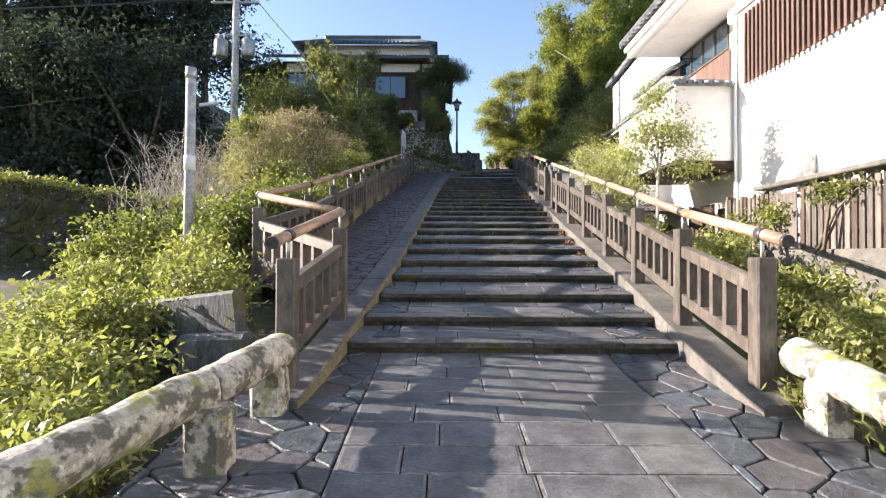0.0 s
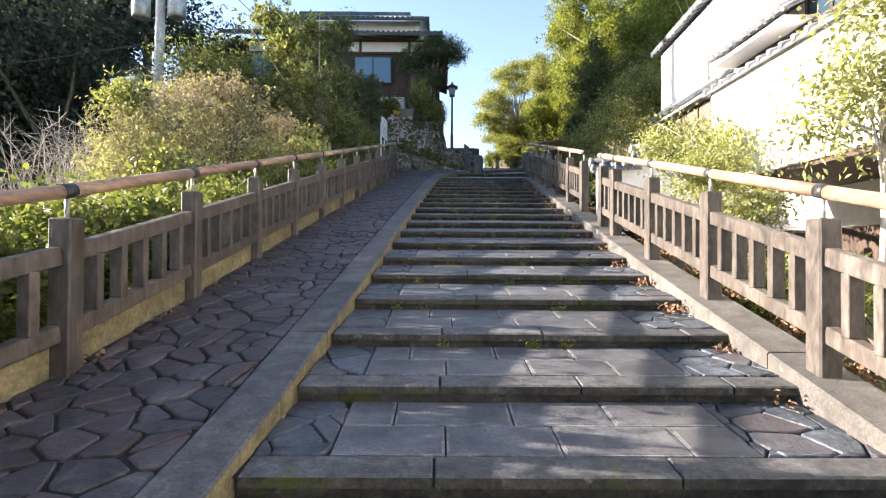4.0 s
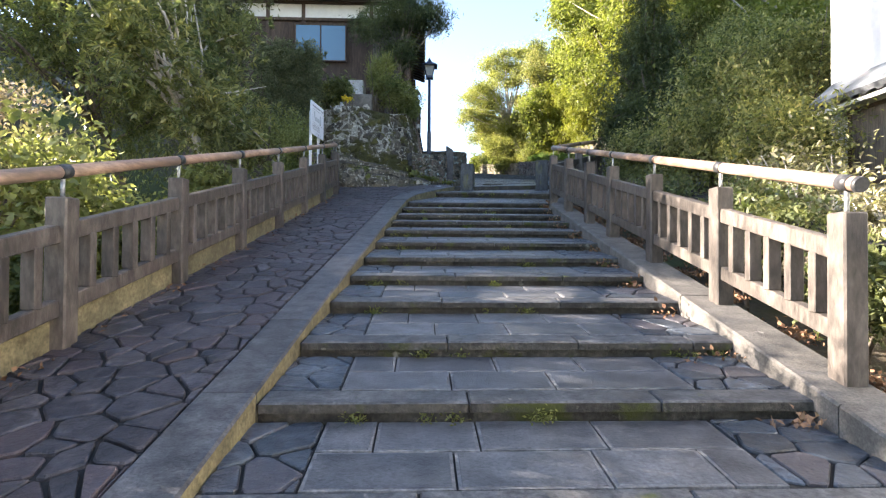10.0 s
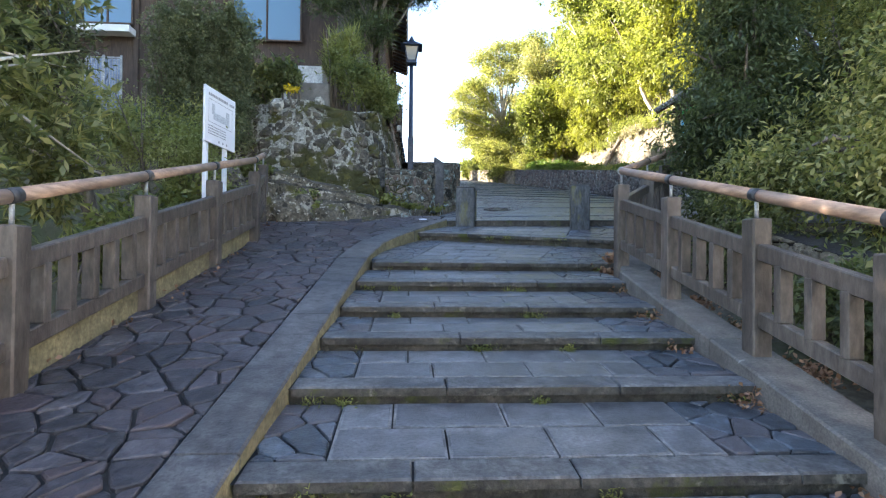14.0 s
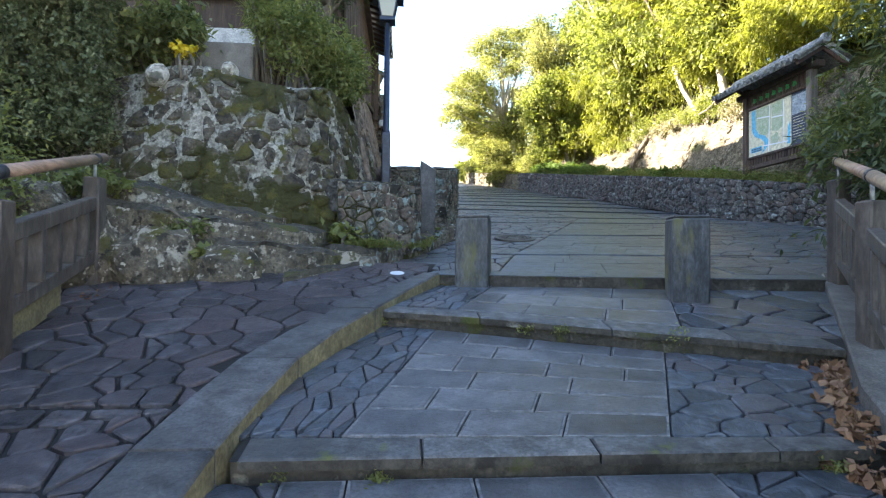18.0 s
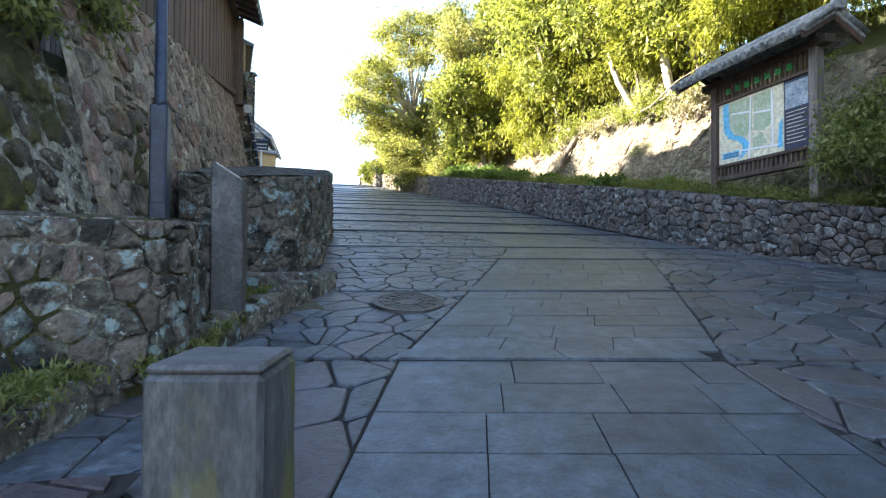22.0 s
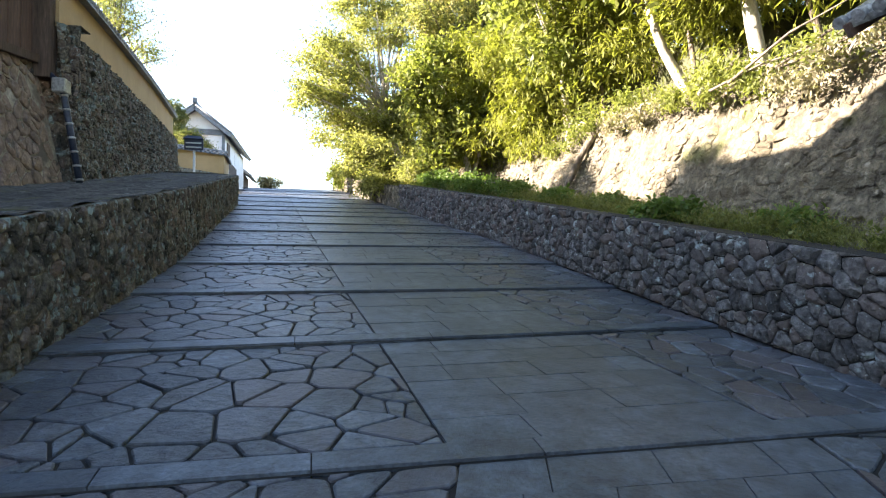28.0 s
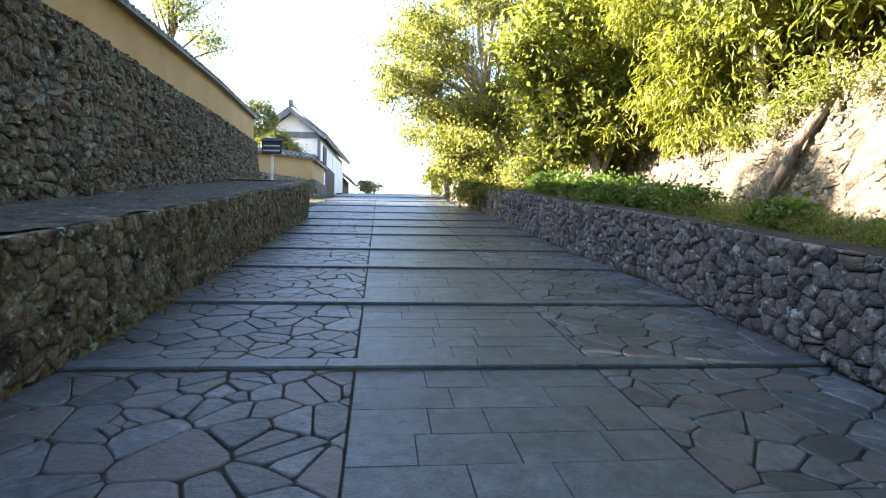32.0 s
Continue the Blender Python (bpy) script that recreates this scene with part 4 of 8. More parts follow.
# ---- fences ----
def fence(label, posts, base_add, high=1.05, rails=True, start=0.35, finish=0.25, lift_end=0.0):
    t = thing("railing", label, "railing", (posts[0][0], posts[0][1], gz(posts[0][1])))
    tops = []
    for (x, y) in posts:
        z = gz(y) + base_add + lift_end * smooth01((y - 26.0) / 2.5)
        bm = box_bm(x - 0.078, x + 0.078, y - 0.078, y + 0.078, z - 0.18, z + high, 0.012)
        part("post", bm, M_FENCE, t)
        tops.append(Vector((x, y, z + high)))
    for a, b in zip(tops, tops[1:]):
        d = (b - a)
        u = Vector((d.x, d.y, 0)).normalized()
        dz = d.z / max(math.hypot(d.x, d.y), 0.01)
        s = Vector((u.x, u.y, dz)) * 0.07
        part("top_rail", beam_bm(a + s - Vector((0, 0, 0.245)), b - s - Vector((0, 0, 0.245)), 0.09, 0.125), M_FENCE, t)
        part("bottom_rail", beam_bm(a + s - Vector((0, 0, 0.765)), b - s - Vector((0, 0, 0.765)), 0.085, 0.12), M_FENCE, t)
        L = math.hypot(d.x, d.y)
        n = max(1, round(L / 0.285) - 1)
        for k in range(n):
            p = a.lerp(b, (k + 1) / (n + 1))
            part("baluster", beam_bm(p - Vector((0, 0, 0.71)), p - Vector((0, 0, 0.30)), 0.075, 0.10, 0.005, (u.y, -u.x, 0)), M_FENCE, t)
    # round timber handrail carried above the posts
    hr = [p + Vector((0, 0, 0.185)) for p in tops]
    d0, d1 = (hr[0] - hr[1]).normalized(), (hr[-1] - hr[-2]).normalized()
    ends = [hr[0] + d0 * start] + hr[1:-1] + [hr[-1] + d1 * finish]
    corner = [0]
    for k in range(1, len(ends) - 1):
        if (ends[k] - ends[k - 1]).normalized().dot((ends[k + 1] - ends[k]).normalized()) < 0.9:
            corner.append(k)
    for k in range(len(ends) - 1):
        part("handrail", tube_bm([ends[k], ends[k + 1]], 0.048, 14), M_RAIL, t)
    for k, p in enumerate(hr):
        q = tops[k]
        u = (hr[min(k + 1, len(hr) - 1)] - hr[max(k - 1, 0)]).normalized()
        part("band", tube_bm([p - u * 0.05, p + u * 0.05], 0.052, 14), M_BAND if k not in corner[1:] else M_STEEL, t)
        part("bracket", tube_bm([q - Vector((0, 0, 0.02)), q + Vector((0, 0, 0.15))], 0.016, 8), M_STEEL, t)
    for e, d in ((ends[0], d0), (ends[-1], d1)):
        part("end_cap", tube_bm([e, e + d * 0.03], [0.051, 0.046], 14), M_BAND, t)
    return t


left_posts = [(-1.27, 4.45), (-1.18, 6.22), (-2.66, 7.85)] + [(fl(y), y) for y in (9.43, 11.13, 12.80, 14.45, 16.1, 17.75, 19.4, 21.0, 22.6, 24.25, 25.9, 27.5)] + [(-1.93, 29.3)]
fence("brown imitation-wood railing with tan round handrail beside the ramp", left_posts, 0.04, 1.06)
fence("brown imitation-wood railing with tan handrail along the lower stairs", [(2.55, 4.34), (2.67, 6.05), (2.77, 7.72), (2.85, 9.38), (2.92, 11.06), (3.0, 12.75), (3.06, 14.4), (3.10, 15.2)], 0.085)
fence("dark brown railing with tan handrail along the upper stairs", [(3.26, 17.08), (3.34, 18.66), (3.41, 20.25), (3.47, 21.85), (3.5, 23.1), (3.53, 24.55), (3.56, 25.95), (4.56, 27.4), (5.56, 28.88)], 0.085, start=0.1, finish=0.02, lift_end=0.13)

side_rail = thing("handrail", "tan round handrail climbing away behind the shrubs", "railing", (5.6, 28.9, 6.2))
part("handrail_bar", tube_bm([(5.58, 28.92, 7.47), (7.4, 29.45, 8.0)], 0.048, 14), M_RAIL, side_rail)
part("handrail_bar", tube_bm([(7.4, 29.45, 8.0), (9.2, 29.9, 8.45)], 0.048, 14), M_RAIL, side_rail)
for x, y, z in ((6.6, 29.22, 7.76), (8.3, 29.68, 8.22)):
    part("post", box_bm(x - 0.06, x + 0.06, y - 0.06, y + 0.06, gz(y) - 0.2, z - 0.04, 0.01), M_FENCE, side_rail)

# crazy-paved side path through the gap between the railings
path = thing("side_path", "short crazy-paved path leading off between the railings", "path", (4.6, 15.8, 3.0), kind="structure")
sheet("path_bed", lambda u, v: (u, v, gz(v) + 0.045), spread(3.38, 7.0, 0.6), [15.0, 15.7, 16.42], M_JOINT, path)
for c in crazy(3.6, 1.4, 0.3, rng, 1.15, 0.5):
    V, F = flat_stone(c, lambda u, v: (3.4 + u, 15.0 + v, gz(15.0 + v) + 0.06), rng.uniform(0.006, 0.014), 0.008, 0.03, 0.06, rng.uniform(-0.003, 0.005))
    part("flagstone", mesh_of("flagstone", V, F, [M_RAMP]), None, path)

# ---- upper road ----
road = thing("road", "sloping stone-paved road with a central strip of dark slabs and crazy paving", "road", (5, 35, 7), kind="structure")
STRIP_L = [(29.9, 2.15), (36.43, 5.36), (41.0, 4.98), (53.5, 4.05), (73, 2.6), (88, 1.5)]
STRIP_R = [(29.6, 4.33), (33.1, 6.02), (36.4, 7.62), (37.6, 7.5), (41.0, 6.98), (53.7, 6.13), (73, 4.8), (88, 3.6)]
ROAD_L = [(29.4, 1.3), (33.0, 1.5), (33.9, 2.25), (35.3, 2.3), (37.3, 2.5), (43.2, 2.55), (45.2, 2.43), (50.3, 2.1), (55.8, 1.78), (57, 1.2), (66, 0.9), (78, 0.1), (88, -0.6)]
ROAD_R = [(27, 9.8), (33.5, 9.9), (35.7, 9.22), (37.3, 9.07), (40.1, 9.02), (45.8, 8.9), (49.6, 8.43), (55, 7.95), (73, 6.6), (88, 5.6)]
BANDS = [29.92, 31.27, 33.41, 35.4, 36.5, 38.6, 40.65, 42.7, 44.82, 47.2, 49.2, 51.65, 53.5, 55.5, 58.2, 61.6, 65.2, 69, 73.2, 80, 88]
BAND_TILT = [-0.24, -0.24, -0.18, -0.14, -0.03, 0.06, 0.06, 0.04, 0.02] + [0.0] * 13


def band_y(k, x):
    return BANDS[k] + BAND_TILT[k] * (min(x, 5.0 if k == 0 else 99) - (1.0 if k == 0 else 5.0))


def road_z(k, f):
    """f: 0 at band k, 1 at the next: each bay ends a little below the next band."""
    za, zb = gz(BANDS[k]), gz(BANDS[k + 1]) - (0.012 if k < 4 else 0.03)
    return za + (zb - za) * f


def road_at(k, x, f):
    a, b = band_y(k, x), band_y(k + 1, x)
    return (x, a + (b - a) * f, road_z(k, f))


road_slabs, road_flags = [], []
for k in range(len(BANDS) - 1):
    ym = (BANDS[k] + BANDS[k + 1]) / 2
    depth = BANDS[k + 1] - BANDS[k]
    xl, xr = lerp_pts(ROAD_L, ym) - 0.15, lerp_pts(ROAD_R, ym) + 0.25
    if k == 0:
        xl = 0.85
    if k == 1:
        xl = 1.0
    sheet("road_bed", lambda u, v, k=k: (lambda p: (p[0], p[1], p[2] - 0.014))(road_at(k, u, v)), spread(xl - 0.2, xr + 0.2, 0.6), [0, 0.5, 1.0], M_JOINT, road)
    # band stones
    fb = 0.20 / depth
    part_width = 1 <= k <= 3
    x = lerp_pts(STRIP_L, BANDS[k]) if part_width else xl
    xe = lerp_pts(STRIP_R, BANDS[k]) if part_width else xr
    while x < xe - 0.1:
        w = min(rng.uniform(0.8, 1.3), xe - x)
        base = [(x + 0.004, 0.01), (x + w - 0.004, 0.01), (x + w - 0.004, fb), (x + 0.004, fb)]
        V = []
        for h in (-0.06, 0.006):
            for u, v in base:
                p = road_at(k, u, v)
                V.append((p[0], p[1], p[2] + h))
        road_slabs.append((V, [(4, 5, 6, 7), (0, 1, 5, 4), (1, 2, 6, 5), (2, 3, 7, 6), (3, 0, 4, 7)]))
        x += w
    # central slabs
    rows = max(1, round(depth / 0.38))
    for r in range(rows):
        va, vb = fb + (1 - fb) * r / rows, fb + (1 - fb) * (r + 1) / rows
        yy = BANDS[k] + depth * (va + vb) / 2
        a0, b0 = lerp_pts(STRIP_L, yy), lerp_pts(STRIP_R, yy)
        x = a0
        while x < b0 - 0.02:
            w = min(rng.uniform(0.35, 0.85), b0 - x)
            if b0 - x - w < 0.25:
                w = b0 - x
            g, gv = 0.004, 0.004 / depth
            lift = rng.uniform(-0.002, 0.003)
            base = [(x + g, va + gv), (x + w - g, va + gv), (x + w - g, vb - gv), (x + g, vb - gv)]
            V = []
            for h in (-0.04, lift):
                for u, v in base:
                    yv = BANDS[k] + depth * v
                    fu = (u - a0) / (b0 - a0)
                    p = road_at(k, lerp_pts(STRIP_L, yv) * (1 - fu) + lerp_pts(STRIP_R, yv) * fu, v)
                    V.append((p[0], p[1], p[2] + h))
            road_slabs.append((V, [(4, 5, 6, 7), (0, 1, 5, 4), (1, 2, 6, 5), (2, 3, 7, 6), (3, 0, 4, 7)]))
            x += w
    # crazy paving on both sides
    if part_width:
        fb = 0.0
    h = depth * (1 - fb)
    for side in (0, 1):
        def pl(u, v, k=k, side=side, fb=fb, h=h, depth=depth, xl=xl, xr=xr, k0=k):
            f = fb + (1 - fb) * v / h
            yy = BANDS[k] + depth * f
            if side == 0:
                x0, x1 = (xl, lerp_pts(STRIP_L, yy) - 0.008)
            else:
                x0, x1 = (lerp_pts(STRIP_R, yy) + 0.008, xr)
            return road_at(k, x0 + (x1 - x0) * u, f)
        wm = (lerp_pts(STRIP_L, ym) - xl) if side == 0 else (xr - lerp_pts(STRIP_R, ym))
        if wm < 0.3:
            continue
        for c in crazy(wm, h, 0.33 if ym < 50 else 0.5, rng, 1.2, 0.52, 0.45):
            pw = lambda u, v, pl=pl, wm=wm: pl(u / wm, v)
            road_flags.append(flat_stone(c, pw, rng.uniform(0.004, 0.012), 0.004, 0.03, 0.12, rng.uniform(-0.004, 0.006)))
# road slabs carry the sky's bluish sheen in their base colour
M_ROADSLAB = surf("road_slab", (0.056, 0.074, 0.092), (0.098, 0.120, 0.142), 1.6, 34, 0.46, 0.8, spec=0.5, mid=0.42, grain=0.65, rnd=0.18, patches=[((0.12, 0.128, 0.125), 0.9, 0.62, 0.2), ((0.045, 0.05, 0.055), 1.8, 0.56, 0.2)])
M_ROADSLABJ = surf("road_slab_far", (0.056, 0.074, 0.092), (0.098, 0.120, 0.142), 1.6, 34, 0.46, 0.8, spec=0.5, mid=0.42, grain=0.65, island=0.18, patches=[((0.12, 0.128, 0.125), 0.9, 0.62, 0.2), ((0.045, 0.05, 0.055), 1.8, 0.56, 0.2)])
pieces(road_slabs, "road_slab", M_ROADSLAB, M_ROADSLABJ, road, first_y, 300)
pieces(road_flags, "flagstone", M_FLAG, M_FLAGJ, road, lambda it: abs(it[0][0][1] - 36), 420)

# ---- rubble walls ----
def rubble(name, label, line, zb, zt, size, mat, matj, backmat, seed, bulge=0.07, joint=0.012, limit=260, aspect=1.2, batter=0.0, thick=0.4, jitter=0.46, stone="stone", parent=None, r=0.16, keep=1.0, fine=0.4, uneven=0.0, soft=False):
    """A wall of rounded stones along a line of plan points; zb and zt give its foot and head at a distance along it."""
    rg = random.Random(seed)
    t = parent or thing(name, label, "wall", (*line[0], zb(0)), kind="structure")
    L = [0.0]
    for a, b in zip(line, line[1:]):
        L.append(L[-1] + math.hypot(b[0] - a[0], b[1] - a[1]))
    total = L[-1]
    hm = max(zt(s) - zb(s) for s in spread(0, total, 0.5))

    segs = []
    for (ax, ay), (bx, by) in zip(line, line[1:]):
        k = math.hypot(bx - ax, by - ay)
        segs.append(((by - ay) / k, -(bx - ax) / k))
    normals = [segs[0]] + [((a[0] + b[0]) / 2, (a[1] + b[1]) / 2) for a, b in zip(segs, segs[1:])] + [segs[-1]]

    def place(u, v, out):
        u = min(max(u, 0), total)
        j = max(0, min(len(line) - 2, int(np.searchsorted(L, u, 'right')) - 1))
        f = (u - L[j]) / (L[j + 1] - L[j])
        (ax, ay), (bx, by) = line[j], line[j + 1]
        (n0x, n0y), (n1x, n1y) = normals[j], normals[j + 1]
        nx, ny = n0x + (n1x - n0x) * f, n0y + (n1y - n0y) * f
        k = math.hypot(nx, ny) or 1
        z = zb(u) + (zt(u) - zb(u)) * v / hm
        o = out - batter * (z - zb(u))
        return (ax + (bx - ax) * f + nx / k * o, ay + (by - ay) * f + ny / k * o, z)
    us = spread(0, total, fine)
    vs = [-0.2] + spread(0.05, hm, max(fine, hm / 2))

    def bumpy(u, v):
        q = Vector((u * 3.1, v * 3.1, seed))
        return place(u, v, uneven * (noise.noise(q) + 0.5 * noise.noise(q * 2.7)))
    V = [bumpy(u, v) for u in us for v in vs] + [place(u, hm, -thick) for u in us]
    n, m = len(us), len(vs)
    F = []
    for i in range(n - 1):
        F += [(m * i + q, m * i + m + q, m * i + m + q + 1, m * i + q + 1) for q in range(m - 1)]
        F.append((m * i + m - 1, m * i + 2 * m - 1, m * n + i + 1, m * n + i))
    part("core", mesh_of("core", V, F, [backmat], smooth=uneven > 0), None, t)
    items = [wall_stone(c, place, rg, joint, bulge, r) for c in crazy(total, hm, size, rg, aspect, jitter, 0.35) if rg.random() < keep]
    pieces(items, stone, mat, matj, t, first_y, limit, soft)
    return t


# the walls' right-hand side, seen along their line, faces the way
wr = [(8.05, 55.5), (8.43, 49.6), (8.9, 45.8), (9.02, 40.1), (9.07, 37.3), (9.22, 35.7), (9.75, 34.0), (10.9, 32.2)]
wr_len = [0.0]
for a, b in zip(wr, wr[1:]):
    wr_len.append(wr_len[-1] + math.hypot(b[0] - a[0], b[1] - a[1]))


def wr_y(s):
    return float(np.interp(s, wr_len, [p[1] for p in wr]))


rubble("retaining_wall", "low dry-stone wall of rounded grey boulders with pale lichen", wr, lambda s: gz(wr_y(s)) - 0.03, lambda s: gz(wr_y(s)) + 1.02, 0.185, M_RUBBLE, M_RUBBLEJ, M_JOINT, 11, 0.055, 0.003, 420, 1.1, jitter=0.5, r=0.12, soft=True)


bw_ = [(5.0, 26.0), (4.35, 18.3)]
rubble("garden_edge", "low tumbled stone wall half hidden behind the upper railing", bw_, lambda s: gz(26.0 - s) - 0.1, lambda s: gz(26.0 - s) + 0.7, 0.22, M_LITWALL, M_LITJ, M_JOINT, 23, 0.06, 0.006, 120, 1.2, soft=True)
# sunlit end and the wall that goes on up the road; paler stone adds to its sunlight
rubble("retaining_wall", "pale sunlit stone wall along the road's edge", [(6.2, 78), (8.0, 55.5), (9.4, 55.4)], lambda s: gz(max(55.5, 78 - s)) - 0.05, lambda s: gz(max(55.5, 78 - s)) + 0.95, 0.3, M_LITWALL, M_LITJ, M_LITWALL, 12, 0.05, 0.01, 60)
# high bank wall behind the grass strip
rubble("bank_wall", "high pale rubble bank wall, sunlit above and shaded below", [(9.4, 62.0), (10.75, 52.5), (11.3, 46.8), (11.4, 43), (11.2, 36.0), (12.2, 30.0)], lambda s: gz(62 - s) + 0.8, lambda s: 11.5 + 0.075 * (24 - s) + 0.3 * math.sin(s * 0.7) + 0.15 * math.sin(s * 2.3), 0.24, M_LITWALL, M_LITJ, M_LITJ, 13, 0.035, 0.002, 300, 1.2, 0.3, keep=0.6, fine=0.22, uneven=0.08)

# ---- terrace and house walls on the other side ----
def y_along(line):
    LL = [0.0]
    for a, b in zip(line, line[1:]):
        LL.append(LL[-1] + math.hypot(b[0] - a[0], b[1] - a[1]))
    return lambda s: float(np.interp(s, LL, [p[1] for p in line]))


tl = [(0.75, 34.35), (1.95, 34.55), (2.28, 35.3), (2.48, 37.3), (2.52, 43.2), (2.4, 45.2), (2.08, 50.3), (1.78, 55.8), (-0.8, 56.3)]
ty = y_along(tl)
terrace = rubble("terrace_wall", "low terrace wall of lichen-covered rubble beside the road", tl, lambda s: gz(ty(s)) - 0.08, lambda s: gz(ty(s)) + 1.12, 0.17, M_TERR, M_TERRJ, M_TERRJ, 14, 0.032, 0.001, 360, 1.05, jitter=0.5, soft=True, fine=0.2, uneven=0.05)


def terr_top(u, y):
    x1 = float(np.interp(y, [34.4, 34.6, 35.3, 37.3, 43.2, 45.2, 50.3, 55.8], [1.6, 1.97, 2.28, 2.48, 2.52, 2.4, 2.08, 1.78])) - 0.01
    x0 = float(np.interp(y, [34.4, 44.3, 56.0], [0.65, 0.45, -1.2]))
    return (x0 + (x1 - x0) * u, y, gz(y) + 1.13 + 0.045 * noise.noise(Vector((u * 4, y * 2.2, 0))) + 0.03 * noise.noise(Vector((u * 11, y * 6, 3))))


sheet("terrace_top", terr_top, spread(0, 1, 0.1), spread(34.4, 56.0, 0.2), M_TOP, terrace, smooth=True)
# corner wall that carries the lamp post
cl_ = [(0.26, 30.94), (0.6, 31.06), (1.22, 31.4), (1.38, 31.7), (1.38, 32.9), (0.9, 33.6)]
cy_ = y_along(cl_)
corner = rubble("corner_wall", "short lichened rubble wall under the lamp post", cl_, lambda s: gz(cy_(s)) - 0.05, lambda s: 7.40 + 0.03 * s, 0.17, M_TERR, M_TERRJ, M_MORTAR, 15, 0.025, 0.007, 260)
bm = bmesh.new()
top_pts = [(-0.3, 31.2), (0.27, 30.97), (0.6, 31.09), (1.2, 31.43), (1.36, 31.72), (1.36, 32.9), (1.2, 34.5), (-0.3, 34.5)]
lo = [bm.verts.new((x, y, 7.0)) for x, y in top_pts]
hi = [bm.verts.new((x, y, 7.43 + 0.05 * (y - 30.5) / 3)) for x, y in top_pts]
bm.faces.new(hi)
for i in range(len(lo)):
    bm.faces.new((lo[i], lo[(i + 1) % len(lo)], hi[(i + 1) % len(lo)], hi[i]))
part("coping", bm, M_TOP, corner)
# bastion of stones in pale mortar below the house, face leaning back
bl_ = [(-5.4, 31.7), (-4.4, 31.2), (-3.4, 30.8), (-2.4, 30.55), (-1.4, 30.42), (-0.5, 30.46), (0.05, 30.66), (0.45, 31.02), (0.70, 31.6), (0.84, 32.6), (0.98, 34.5)]
rubble("bastion", "leaning wall of mossy dark stones set in pale mortar", bl_, lambda s: gz(30.3) - 0.15, lambda s: 8.82 - 0.05 * max(0, s - 4.4) + 0.10 * math.sin(s * 2.1), 0.25, M_BAST, M_BAST, M_MORTAR, 16, 0.034, 0.027, 400, 1.6, 0.22, jitter=0.5, r=0.22, keep=0.86, fine=0.075, uneven=0.07, soft=True)
# long house wall of stones in tan mortar, wooden boarding above
hl_ = [(0.70, 32.6), (0.62, 37), (0.50, 44.4)]
hy_ = y_along(hl_)


def house_top(s):
    return 10.6 + (hy_(s) - 36.7) * 0.178


rubble("house_wall", "tall tan mortar wall with embedded brown stones", hl_, lambda s: gz(hy_(s)) + 0.3, house_top, 0.25, M_WALLST, M_WALLST, M_WALLTAN, 17, 0.035, 0.014, 330, 1.2, 0.22, jitter=0.5, r=0.2, keep=0.88, fine=0.2, uneven=0.03)
# dark rubble wall with ochre plaster wall and tiles above
ol_ = [(0.52, 44.4), (-0.5, 52), (-2.05, 63.5), (-4.5, 64.0)]
oy_ = y_along(ol_)


def och_top(s):
    return float(np.interp(s, [0, 3.1, 7.6, 11.6, 19.3, 21.8], [12.62, 13.05, 13.42, 13.85, 14.5, 14.5]))


rubble("rubble_wall", "high wall of rough dark volcanic stones", ol_, lambda s: gz(oy_(s)) + 0.9, och_top, 0.21, M_TERR, M_TERRJ, M_TERRJ, 18, 0.08, 0.004, 300, 1.0, 0.10)
rubble("rubble_wall", "end face of the dark rubble wall beside the boarded house", [(-0.9, 44.62), (0.46, 44.52)], lambda s: gz(44.5) + 0.9, lambda s: 12.7, 0.2, M_TERR, M_TERRJ, M_TERRJ, 21, 0.06, 0.004, 90, 1.0, 0.04)
och = thing("plaster_wall", "ochre plastered garden wall with a dark tiled coping", "wall", (0.2, 44.4, 11.6), kind="structure")
V, F = [], []
osn = [0, 3.1, 7.6, 11.6, 19.3, 19.5, 21.8]
oline = [(0.22, 44.4), (-0.19, 47.5), (-0.78, 52), (-1.31, 56), (-2.3, 63.4), (-2.45, 63.6), (-4.6, 64.0)]
otop = [13.42, 13.85, 14.42, 14.9, 15.6, 15.6, 15.6]
for (x, y), s, zt_ in zip(oline, osn, otop):
    V += [(x, y, och_top(s) - 0.05), (x, y, zt_), (x - 0.3, y + 0.05, zt_), (x - 0.3, y + 0.05, och_top(s) - 0.05)]
for i in range(len(oline) - 1):
    F += [(4 * i + m, 4 * i + m + 1, 4 * i + 5 + m, 4 * i + 4 + m) for m in range(3)]
F.append((0, 3, 2, 1))
part("plaster", mesh_of("plaster", V, F, [M_OCHRE]), None, och)


